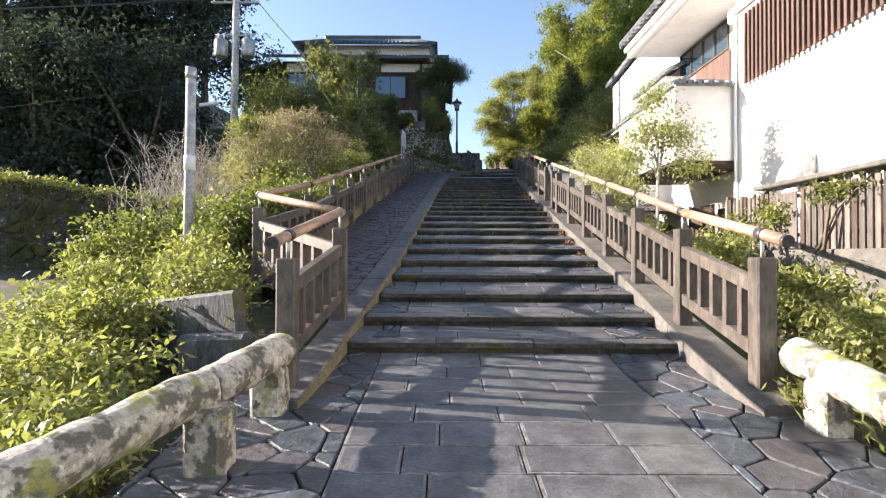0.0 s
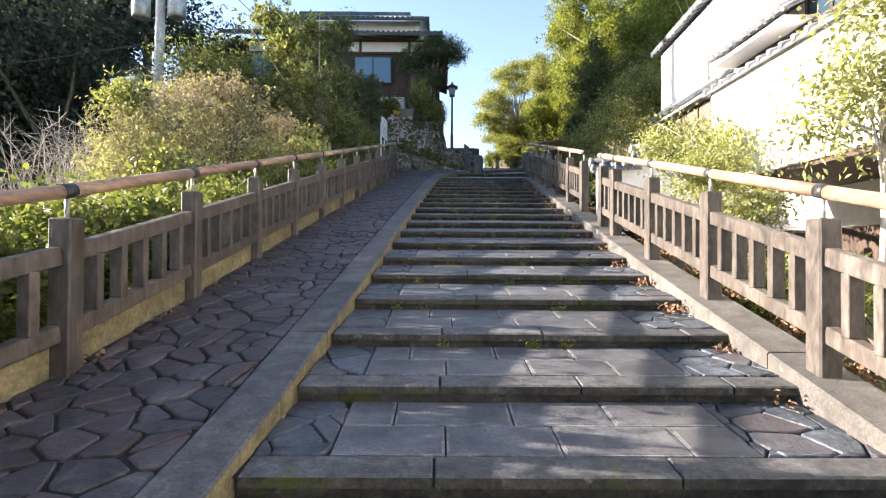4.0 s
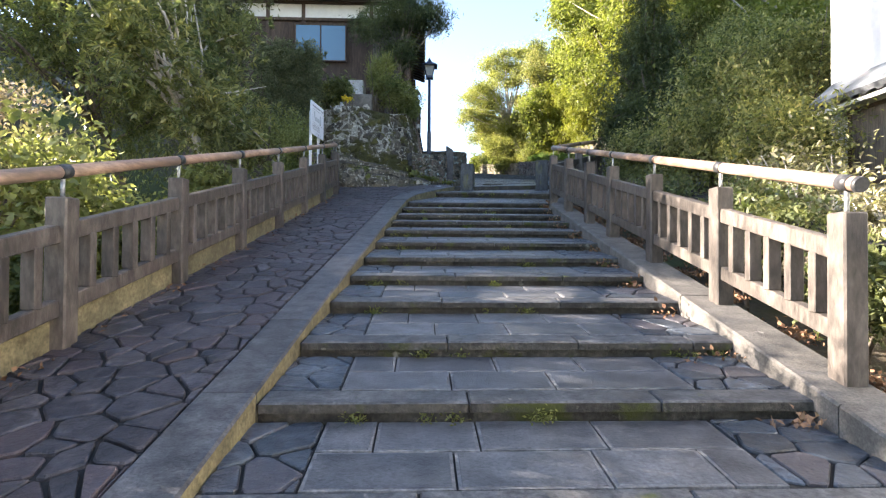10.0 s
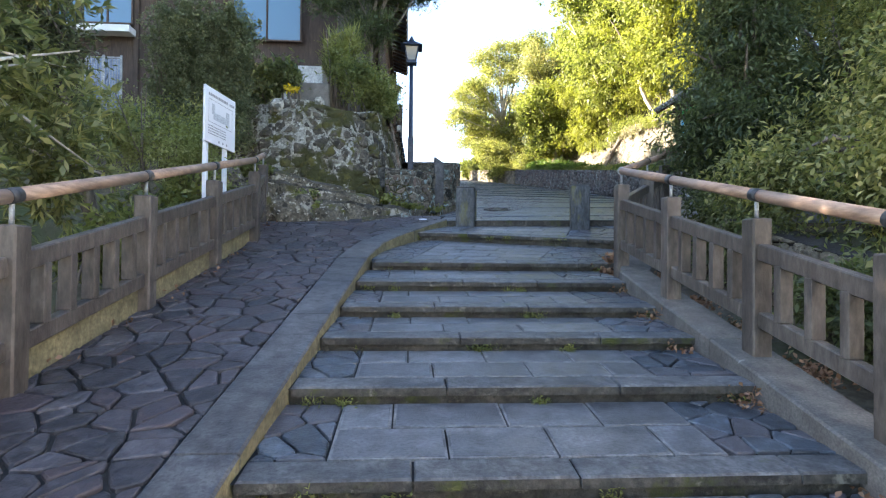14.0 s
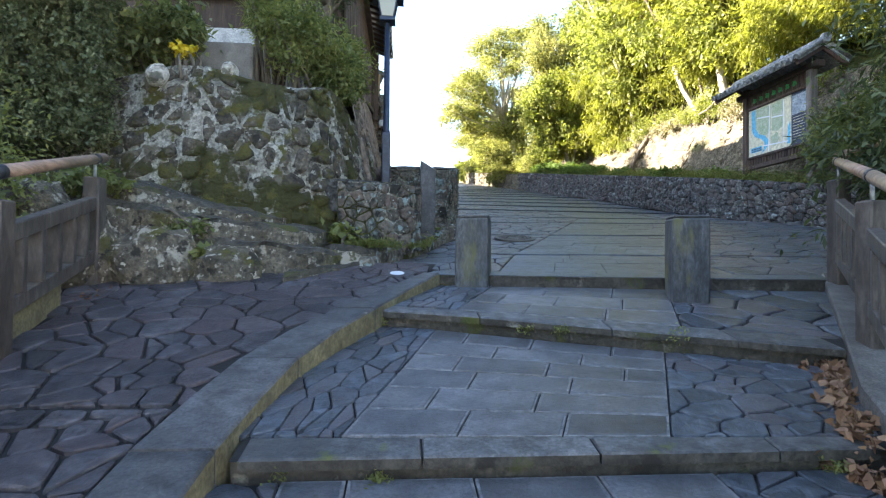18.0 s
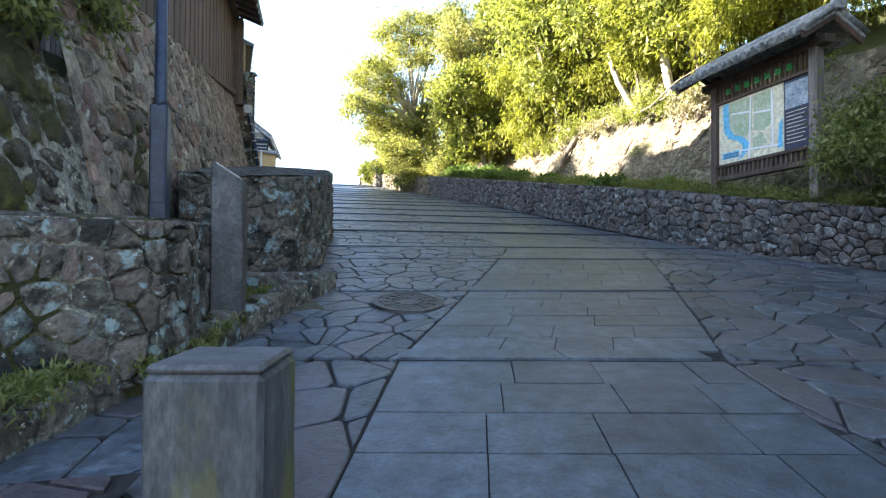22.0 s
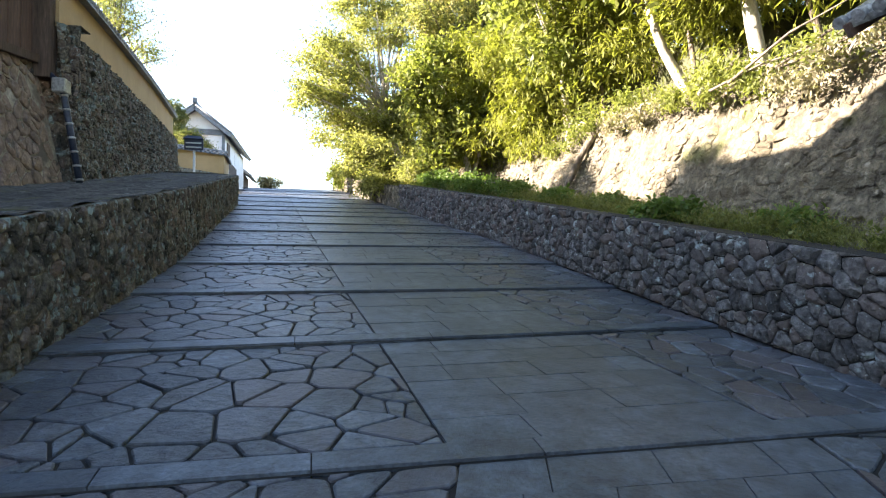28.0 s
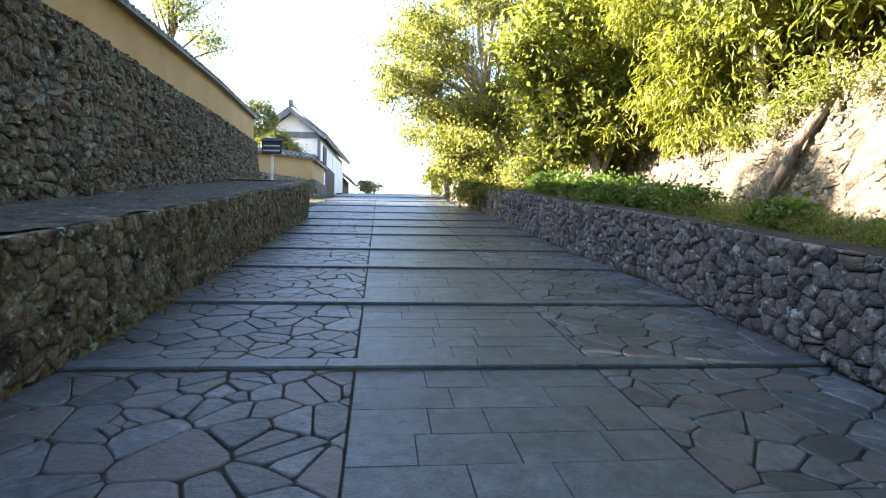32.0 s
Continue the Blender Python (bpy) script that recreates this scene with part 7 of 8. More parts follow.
part("post", box_bm(-0.97, -0.87, 61.45, 61.55, 11.2, 13.6, 0.01), M_SIGNW, sp)
part("panel", box_bm(-1.34, -0.50, 61.38, 61.45, 13.62, 14.15, 0.02), M_NAVY, sp)
part("roof", slab_bm([(-1.38, 61.3, 14.15), (-0.46, 61.3, 14.15), (-0.62, 61.42, 14.3), (-1.22, 61.42, 14.3)], 0.05), M_NAVY, sp)
for z in (13.95, 13.75):
    part("text_line", box_bm(-1.27, -0.58, 61.365, 61.378, z - 0.03, z + 0.03), M_PALEINK, sp)
# manhole covers
mh = thing("manhole_cover", "round iron manhole cover with a ribbed pattern in the paving", "manhole cover", (3.13, 33.25, gz(33.25)))


def disc(cx, cy, r0, r1, h, mat, parent, name, slope=0.185):
    bm = bmesh.new()
    n = 32
    z = lambda x, y: gz(cy) + slope * (y - cy) + h
    o = [bm.verts.new((cx + r1 * math.cos(2 * math.pi * k / n), cy + r1 * math.sin(2 * math.pi * k / n), z(0, cy + r1 * math.sin(2 * math.pi * k / n)))) for k in range(n)]
    if r0:
        q = [bm.verts.new((cx + r0 * math.cos(2 * math.pi * k / n), cy + r0 * math.sin(2 * math.pi * k / n), z(0, cy + r0 * math.sin(2 * math.pi * k / n)))) for k in range(n)]
        for k in range(n):
            bm.faces.new((q[k], o[k], o[(k + 1) % n], q[(k + 1) % n]))
    else:
        bm.faces.new(o)
    ret = bmesh.ops.extrude_face_region(bm, geom=bm.faces[:])
    for v in [g for g in ret['geom'] if isinstance(g, bmesh.types.BMVert)]:
        v.co.z -= 0.05
    bmesh.ops.recalc_face_normals(bm, faces=bm.faces[:])
    return part(name, bm, mat, parent)


M_IRON = surf("cast_iron", (0.06, 0.056, 0.05), (0.12, 0.11, 0.10), 4, 50, 0.55, 0.3, metal=0.5)
disc(3.13, 33.25, 0.0, 0.35, -0.05, M_IRON, mh, "plate")
for r_ in (0.10, 0.17, 0.24):
    disc(3.13, 33.25, r_, r_ + 0.03, -0.044, M_IRON, mh, "ridge_ring")
disc(3.13, 33.25, 0.31, 0.365, -0.043, M_IRON, mh, "rim")
for k in range(12):
    a = 2 * math.pi * k / 12
    part("rib", beam_bm((3.13 + 0.12 * math.cos(a), 33.25 + 0.12 * math.sin(a), gz(33.25) - 0.046 + 0.185 * 0.12 * math.sin(a)), (3.13 + 0.29 * math.cos(a), 33.25 + 0.29 * math.sin(a), gz(33.25) - 0.046 + 0.185 * 0.29 * math.sin(a)), 0.02, 0.01, 0.002), M_IRON, mh)
wc = thing("drain_cap", "small round white drain cap set in the paving", "drain cap", (1.07, 29.76, gz(29.76)))
disc(1.07, 29.76, 0.08, 0.15, 0.056, M_RAMP, wc, "collar", 0.226)
disc(1.07, 29.76, 0.0, 0.08, 0.060, M_SIGNW, wc, "cap", 0.226)

# leaning trunk and prop against the bank wall
log = thing("leaning_log", "dark dead trunk leaning against the bank wall", "log", (11.2, 47.1, 10.3))
part("cut_end", tube_bm([(12.0, 46.44, 12.27), (12.02, 46.41, 12.37)], [0.09, 0.085], 9), M_BARKP, log, "pale sawn end")
part("trunk", tube_bm([(11.2, 47.15, 10.3), (11.42, 46.95, 10.9), (11.55, 46.8, 11.3), (11.8, 46.6, 11.8), (12.0, 46.44, 12.28)], [0.07, 0.095, 0.08, 0.11, 0.085], 9), M_BARK, log)
prop = thing("timber_prop", "grey timber post leaning against the bank", "post", (10.9, 53.4, 11.2))
part("shaft", tube_bm([(10.5, 53.6, 11.2), (10.5, 53.3, 11.8), (10.42, 51.4, 12.98)], [0.085, 0.085, 0.075], 8), M_BARKP, prop)

# ---- planting ----
# bushes at the foot of the stairs
shrub("bush", "yellow-green leafy bush beside the stone guard", (-3.2, 4.6, 0.2), [(-3.0, 4.3, 0.55, 0.8, 0.8, 0.5), (-3.9, 5.6, 0.7, 0.8, 0.9, 0.55), (-2.75, 6.3, 1.15, 0.55, 0.7, 0.6), (-2.4, 3.2, 0.4, 0.5, 0.7, 0.4), (-4.5, 4.3, 0.35, 0.8, 0.8, 0.4), (-3.2, 5.2, 0.9, 0.5, 0.6, 0.45)], 20000, 0.085, 0.036, L_BUSH, 21, 0.2)
shrub("bush", "tall pale green bush with drooping leaves", (-3.4, 7.6, 0.6), [(-3.5, 7.6, 1.3, 0.65, 0.7, 0.6), (-4.5, 7.4, 1.0, 0.9, 0.8, 0.6), (-2.95, 8.3, 1.35, 0.4, 0.5, 0.5)], 10000, 0.09, 0.036, L_BUSH, 22, 0.2)
shrub("bush", "dark green ivy and bush mass behind the railing", (-4.2, 11.5, 1.0), [(-3.9, 10.8, 1.7, 0.9, 1.0, 0.75), (-5.2, 12.2, 2.0, 1.2, 1.2, 0.9), (-4.0, 13.2, 2.3, 1.0, 1.2, 0.8), (-6.4, 11.0, 1.6, 1.2, 1.2, 0.8)], 22000, 0.09, 0.06, L_MID, 23, 0.28)
# dry vine-covered thicket
shrub("thicket", "tangled thicket of dry vines and yellow-green leaves", (-5.4, 18, 2.4), [(-5.2, 16.2, 4.2, 1.3, 1.2, 1.4), (-4.5, 17.9, 4.75, 1.4, 1.3, 1.6), (-6.0, 18.8, 4.8, 1.2, 1.5, 1.6), (-3.8, 19.6, 4.5, 0.9, 1.2, 1.3), (-6.4, 17.4, 4.0, 0.8, 1.1, 1.2)], 40000, 0.085, 0.036, L_DRYB, 24, 0.2, shell=0.55, stems=50)
shrub("climber", "yellow-green climber leaves over the thicket's face", (-4.2, 17.4, 2.6), [(-3.5, 17.4, 3.9, 0.6, 1.0, 0.8), (-3.0, 19.2, 4.7, 0.5, 1.0, 0.9), (-4.6, 15.3, 3.7, 0.7, 0.5, 0.7), (-5.9, 16.4, 5.4, 0.6, 0.6, 0.5), (-4.0, 16.6, 3.4, 0.7, 0.6, 0.6)], 9000, 0.11, 0.055, L_BUSH, 241, 0.18, 0.3, stems=10, cat="creeper", per=12)
shrub("seed_heads", "pinkish dry flower heads crowning the thicket", (-4.6, 18.4, 4.4), [(-4.6, 17.8, 6.1, 1.0, 1.0, 0.25), (-5.6, 18.5, 6.2, 0.9, 1.1, 0.25), (-3.8, 19.3, 5.7, 0.6, 0.9, 0.25), (-4.9, 16.7, 5.5, 0.8, 0.6, 0.25)], 6000, 0.06, 0.03, L_SEED, 242, 0.16, 0.3, stems=10, cat="shrub", per=16)
shrub("bush", "bright green shrubs along the outside of the railing", (-3.3, 16, 2.4), [(-3.25, 8.6, 1.9, 0.42, 0.7, 0.6), (-3.25, 9.6, 2.15, 0.42, 0.8, 0.62), (-3.2, 10.8, 2.4, 0.42, 0.9, 0.62), (-3.15, 12.2, 2.65, 0.45, 1.0, 0.6), (-3.05, 14.2, 2.95, 0.45, 1.2, 0.6), (-3.0, 16.2, 3.15, 0.5, 1.2, 0.5), (-2.8, 18.2, 3.65, 0.5, 1.3, 0.6), (-2.6, 20.4, 4.2, 0.45, 1.3, 0.5)], 46000, 0.09, 0.05, L_LIMED, 25, 0.25)
# dead brush: bare twigs
rngv = random.Random(31)
br = thing("dead_brush", "grey leafless brush of thin twigs", "shrub", (-7.0, 14.5, 2.0))
bm = bmesh.new()
for k in range(150):
    s = Vector((-6.9 + rngv.uniform(-1.3, 1.3), 14.6 + rngv.uniform(-1.3, 1.3), 1.9))
    tip = s + Vector((rngv.uniform(-.9, .9), rngv.uniform(-.9, .9), rngv.uniform(0.8, 2.1)))
    m_ = s.lerp(tip, 0.55) + Vector((rngv.uniform(-.2, .2), rngv.uniform(-.2, .2), 0.15))
    tube_bm([s, m_, tip], [0.014, 0.009, 0.003], 4, False, bm)
    for j in range(3):
        e = m_.lerp(tip, rngv.random())
        tube_bm([e, e + Vector((rngv.uniform(-.4, .4), rngv.uniform(-.4, .4), rngv.uniform(0, .5)))], [0.006, 0.002], 3, False, bm)
tagged(part("brushwood", bm, M_BARKP, br), kind="stuff")
br = thing("dead_brush", "pale leafless brush of tangled twigs behind the thicket", "shrub", (-8.4, 20.4, 1.6))
bm = bmesh.new()
for k in range(260):
    s = Vector((-8.5 + rngv.uniform(-1.9, 1.9), 20.4 + rngv.uniform(-1.2, 1.2), 2.6 + rngv.uniform(0, 1.2)))
    tip = s + Vector((rngv.uniform(-.9, .9), rngv.uniform(-.9, .9), rngv.uniform(1.2, 2.6)))
    m_ = s.lerp(tip, 0.55) + Vector((rngv.uniform(-.3, .3), rngv.uniform(-.3, .3), 0.15))
    tube_bm([s, m_, tip], [0.018, 0.012, 0.004], 4, False, bm)
    for j in range(4):
        e = m_.lerp(tip, rngv.random())
        tube_bm([e, e + Vector((rngv.uniform(-.6, .6), rngv.uniform(-.6, .6), rngv.uniform(-.1, .5)))], [0.008, 0.003], 3, False, bm)
for k in range(6):
    x_ = -8.5 + 0.6 * (k - 2.5)
    tube_bm([(x_, 20.4, 1.4), (x_ + rngv.uniform(-.3, .3), 20.3, 3.4)], [0.03, 0.018], 5, True, bm)
tagged(part("brushwood", bm, M_BARKP, br), kind="stuff")
# evergreens before the house
tree("grey_green_tree", "tall upright grey-green leafy tree before the wooden house", "tree", (-3.7, 27.3, 5.6), [(-3.6, 27.2, 11.2, 0.6, 0.6, 0.9), (-4.4, 27.0, 10.3, 0.8, 0.8, 1.1), (-5.1, 26.8, 9.4, 0.9, 0.8, 1.1), (-4.6, 27.0, 8.5, 0.9, 0.8, 0.9), (-5.6, 26.4, 8.2, 0.8, 0.8, 0.9)], 24000, 0.10, 0.036, L_GREY, 0.08, 261, clump=0.24, shell=0.3, droop=-0.1, nl=22, per=18)
tree("broadleaf_shrub", "open broad-leaved shrub tree with bare branches and rosettes of long leaves", "tree", (-3.3, 24.3, 4.3), [(-3.0, 22.9, 6.4, 0.8, 0.9, 1.1), (-3.6, 24.2, 7.2, 1.1, 1.0, 1.5), (-3.1, 25.2, 6.6, 0.8, 0.8, 1.2), (-4.5, 24.0, 8.2, 1.2, 1.1, 1.3), (-3.4, 25.0, 8.6, 0.9, 0.9, 0.9), (-3.9, 22.2, 7.5, 1.1, 1.0, 1.2), (-4.5, 22.4, 9.0, 1.1, 0.9, 0.8), (-4.0, 23.8, 9.7, 1.1, 1.0, 0.8), (-5.2, 23.0, 9.9, 1.0, 1.0, 0.8)], 30000, 0.13, 0.042, L_ROS, 0.09, 26, M_BARKP, clump=0.1, shell=0.15, droop=-0.15, nl=34, per=13, star=True)
tree("leafy_tree", "slender grey-green leafy tree behind the broad-leaved shrub", "tree", (-5.6, 26.0, 4.4), [(-5.4, 25.6, 7.2, 1.3, 1.2, 1.7), (-5.8, 26.4, 9.4, 1.3, 1.2, 1.3), (-6.6, 24.4, 8.4, 1.2, 1.2, 1.5), (-7.4, 22.6, 8.0, 1.3, 1.2, 1.5)], 24000, 0.10, 0.04, L_MID, 0.1, 36, clump=0.32, shell=0.2, nl=16, per=18)
shrub("bush", "airy yellow-green bush of fine leaves beside the sign", (-2.8, 28.2, 5.8), [(-2.6, 27.6, 6.9, 0.6, 0.7, 0.7), (-2.9, 28.8, 7.4, 0.7, 0.7, 0.8), (-3.6, 27.6, 7.3, 0.8, 0.8, 0.9), (-4.6, 27.2, 7.6, 0.9, 0.9, 1.0)], 13000, 0.075, 0.03, L_BUSH, 27, 0.25, 0.15, stems=16, per=14)
hb = [(x, y, z, 0.27, 0.27, 0.27) for x in spread(-4.42, -2.8, 0.3) for y in (30.45, 30.85, 31.25) for z in spread(7.9, 10.5, 0.3)]
shrub("clipped_hedge", "clipped dark green hedge column beside the house", (-3.6, 30.8, 7.4), hb, 70000, 0.06, 0.034, L_HEDGE, 28, 0.10, 0.5, cat="hedge", stems=12, droop=0.0)
shrub("bush", "broad-leaved shrubs beside the ramp's railing", (-2.7, 26, 5.1), [(-2.4, 25.6, 5.6, 0.4, 1.0, 0.5), (-2.6, 27.2, 6.0, 0.45, 0.8, 0.6), (-2.9, 29.5, 6.6, 0.6, 0.5, 0.7), (-3.0, 23.2, 5.1, 0.6, 1.0, 0.6), (-2.5, 21.4, 4.6, 0.4, 0.9, 0.4)], 9000, 0.14, 0.06, L_MID, 29, 0.2, 0.2, per=14)
shrub("fern", "arching green ferns below the broad-leaved shrub", (-2.5, 22.6, 4.6), [(-2.35, 21.2, 4.75, 0.25, 0.5, 0.15), (-2.4, 22.8, 5.05, 0.3, 0.5, 0.2), (-2.3, 24.4, 5.4, 0.25, 0.5, 0.2), (-2.2, 26.4, 5.85, 0.2, 0.4, 0.2)], 4200, 0.24, 0.028, L_GRASS, 37, 0.1, 0.0, droop=-0.2, cat="plant", per=14)
yf = thing("yard_fence", "blue-grey mesh fence panel glimpsed between the shrubs", "fence", (-5.6, 31.6, 8.4))
for k in range(3):
    part("post", box_bm(-6.5 + 0.39 * k, -6.46 + 0.39 * k, 31.6, 31.63, 8.0, 9.95), M_STEEL, yf)
for z in (8.66, 9.88):
    part("rail", box_bm(-6.5, -5.68, 31.59, 31.61, z, z + 0.03), M_STEEL, yf)
for k in range(14):
    part("wire", box_bm(-6.46 + 0.057 * k, -6.45 + 0.057 * k, 31.59, 31.6, 8.66, 9.9), M_STEEL, yf)
part("panel", box_bm(-6.44, -5.7, 31.64, 31.66, 8.7, 9.88), M_BLUEP, yf)
# plants on the bastion
shrub("bush", "leafy green shrub hanging over the end of the bastion", (-0.2, 32.2, 8.7), [(-0.4, 31.75, 9.6, 0.5, 0.45, 0.6), (0.05, 32.1, 9.2, 0.4, 0.45, 0.6), (-0.8, 31.9, 9.9, 0.35, 0.4, 0.4), (0.1, 33.2, 9.7, 0.4, 0.7, 0.6)], 15000, 0.085, 0.035, L_MID, 32, 0.2, 0.3, stems=14)
shrub("bush", "glossy dark shrub on the bastion with yellow flowers", (-2.3, 31.9, 8.8), [(-2.6, 31.5, 9.4, 0.55, 0.4, 0.45), (-2.05, 31.6, 9.6, 0.35, 0.35, 0.35), (-3.2, 31.5, 9.2, 0.5, 0.4, 0.5)], 8000, 0.14, 0.055, L_ROS, 33, 0.2, 0.3, per=14)
shrub("flowers", "small clump of bright yellow flowers on the bastion's edge", (-1.85, 31.15, 8.8), [(-1.85, 31.15, 9.15, 0.16, 0.1, 0.12)], 220, 0.06, 0.05, L_FLOWER, 331, 0.06, 0.2, stems=8, cat="flowers", per=10)
shrub("tall_grass", "tall arching green grass on the bastion", (-1.0, 32.0, 8.8), [(-1.0, 32.0, 10.3, 0.3, 0.25, 0.75), (-0.7, 32.2, 10.6, 0.25, 0.25, 0.5)], 900, 0.55, 0.025, L_GRASS, 332, 0.14, 0.1, droop=-0.9, stems=14, cat="grass", per=8)
block = thing("concrete_block", "pale grey concrete block among the shrubs on the bastion", "block", (-1.5, 32.0, 8.7))
part("block", box_bm(-1.92, -1.08, 31.7, 32.4, 8.5, 9.5, 0.03), M_KERBR, block)
for x_, y_, z_, r_ in ((-2.12, 31.0, 8.76, 0.13), (-2.9, 31.1, 8.86, 0.11), (-1.2, 31.1, 8.84, 0.12)):
    rock = thing("rock", "rounded pale rock lying on the bastion's edge", "rock", (x_, y_, z_ - r_))
    bm = bmesh.new()
    bmesh.ops.create_icosphere(bm, subdivisions=2, radius=r_)
    for v in bm.verts:
        v.co = Vector((x_, y_, z_)) + v.co * (1 + 0.5 * noise.noise(v.co * 6 + Vector((x_, 0, 0)))) * 1.1
    part("stone", bm, M_GUARD, rock)
tree("pine", "dark garden pine leaning over the road beside the house", "tree", (-0.6, 33.8, 8.8), [(0.0, 33.9, 13.2, 1.4, 1.2, 0.7), (-1.2, 33.7, 12.6, 1.0, 1.0, 0.6), (0.9, 34.0, 13.0, 0.9, 0.8, 0.5), (-0.3, 33.7, 11.6, 0.8, 0.8, 0.5)], 18000, 0.17, 0.022, L_CON, 0.13, 34, clump=0.24, droop=-0.3)
shrub("bush", "small green weeds at the foot of the wall", (0.7, 30.2, 6.4), [(0.42, 30.72, 6.68, 0.17, 0.13, 0.09), (-1.0, 29.55, 6.4, 0.12, 0.08, 0.08)], 420, 0.10, 0.085, L_GRASS, 35, 0.1, stems=3)

shrub("bush", "green weeds and ferns on the mossy ledges", (-2.3, 29.9, 7.0), [(-2.3, 29.95, 7.16, 0.5, 0.16, 0.16), (-3.1, 29.9, 7.2, 0.5, 0.2, 0.25), (-1.3, 29.78, 6.66, 0.25, 0.1, 0.08)], 1500, 0.09, 0.05, L_MID, 36, 0.12, 0.2, droop=0.4, stems=4)

bed = thing("planting_bed", "mossy grass bed between corner wall and edging stones", "grass", (1.1, 31.4, 6.6), kind="stuff")
bb = []
for y in spread(30.5, 33.4, 0.22):
    x1 = float(np.interp(y, [30.2, 32, 33.0, 33.6], [1.0, 1.55, 1.9, 2.2]))
    x0 = float(np.interp(y, [30.4, 31.2, 31.5, 33.4], [0.2, 0.5, 1.4, 1.42]))
    bb.append(((x0 + x1) / 2, y, max(gz(y) + 0.03, 6.57), (x1 - x0) / 2, 0.15, 0.025))
leaves("grass_blades", bb, 7000, 0.055, 0.012, L_GRASS, bed, 138, 0.06, 0.0, -0.9, 14)
# planting beside the white building
tree("young_maple", "young maple with pale trunk and light green leaves", "tree", (4.15, 10.5, 1.5), [(4.1, 10.5, 4.6, 0.5, 0.5, 0.45), (4.3, 10.4, 3.9, 0.75, 0.6, 0.4), (3.9, 10.5, 4.0, 0.6, 0.6, 0.35), (4.7, 10.3, 3.3, 0.6, 0.5, 0.25), (3.7, 10.6, 3.6, 0.5, 0.5, 0.3)], 4200, 0.075, 0.035, L_MAPLE, 0.035, 41, M_BARKP, 0.22, 0.2, nl=16, per=16)
tree("maple", "spreading pale yellow-green maple beside the white wall", "tree", (4.4, 13.6, 2.3), [(3.9, 13.2, 3.6, 0.6, 0.8, 0.55), (4.3, 13.9, 4.1, 0.6, 0.9, 0.45), (4.3, 12.8, 3.1, 0.6, 0.8, 0.4), (3.9, 14.4, 4.2, 0.55, 0.7, 0.4)], 10000, 0.075, 0.032, L_MAPLE, 0.05, 42, M_BARKP, 0.24, 0.25, nl=14, per=16)
shrub("bush", "mixed low green plants between railing and low wall", (3.9, 6, 0.7), [(3.9, 4.6, 0.9, 0.6, 0.9, 0.35), (4.2, 6.6, 1.1, 0.6, 1.0, 0.35), (3.9, 11.5, 2.1, 0.5, 1.4, 0.3), (4.3, 8.5, 1.6, 0.5, 0.9, 0.35)], 16000, 0.08, 0.04, L_BUSH, 43, 0.2)
shrub("fern", "ferns and red-leaved weeds by the stone guard", (2.9, 2.9, 0.3), [(3.0, 2.8, 0.5, 0.35, 0.6, 0.2), (2.75, 3.9, 0.55, 0.2, 0.3, 0.15)], 3000, 0.10, 0.02, L_GRASS, 44, 0.14, cat="plant")
shrub("bush", "green undergrowth along the kerb of the upper stairs", (4.2, 18.5, 3.4), [(4.2, 17.9, 3.9, 0.5, 0.5, 0.35), (4.4, 20, 4.5, 0.5, 1.2, 0.5), (4.6, 23, 5.1, 0.5, 1.3, 0.45), (5.0, 25.6, 5.6, 0.5, 0.9, 0.4)], 20000, 0.08, 0.036, L_DARK, 45, 0.22)
tree("conifer", "tall conical dark green conifer beside the stair head", "tree", (6.8, 28.3, 6.0), [(6.7, 28.2, 7.4, 1.5, 1.5, 0.9), (6.8, 28.3, 8.5, 1.35, 1.35, 0.8), (6.7, 28.3, 9.5, 1.1, 1.1, 0.8), (6.7, 28.3, 10.4, 0.75, 0.75, 0.7), (6.7, 28.3, 11.2, 0.4, 0.4, 0.6), (7.9, 28.6, 8.2, 1.1, 1.1, 1.2), (5.9, 27.6, 7.6, 0.7, 0.8, 0.7)], 44000, 0.13, 0.032, L_CON, 0.14, 46, M_BARK, clump=0.26, shell=0.4, droop=0.4, nl=18)
tree("leafy_tree", "mixed green leafy tree with dry sprays behind the railing", "tree", (6.3, 24.2, 5.0), [(6.0, 24.0, 6.4, 1.3, 1.4, 0.9), (6.6, 24.2, 7.6, 1.3, 1.3, 0.9), (7.4, 24.8, 8.4, 1.1, 1.1, 0.8), (7.6, 25.4, 6.8, 1.1, 1.1, 1.0), (5.3, 25.6, 6.5, 0.7, 0.9, 0.6)], 36000, 0.09, 0.036, L_VAR, 0.12, 462, M_BARK, clump=0.28, shell=0.3, droop=0.45, nl=20, per=18)
shrub("bush", "mid-green leafy shrubs behind the railing of the upper stairs", (6.4, 21.4, 4.8), [(5.9, 21.6, 5.8, 0.9, 1.1, 0.8), (6.3, 22.8, 6.6, 1.0, 0.9, 1.0), (7.4, 23.2, 7.6, 1.1, 1.0, 1.1)], 26000, 0.085, 0.034, L_VAR, 51, 0.28, 0.25, stems=16)
shrub("dry_brush", "brown dry brush and bare branches behind the railing", (5.1, 19.0, 4.0), [(5.0, 18.6, 4.5, 0.5, 0.8, 0.45), (5.2, 20.4, 5.0, 0.6, 0.9, 0.6), (4.9, 17.6, 4.2, 0.4, 0.5, 0.35)], 7000, 0.08, 0.035, L_DRYB, 49, 0.3, 0.1, stems=40, per=14, bark=M_BARKP)
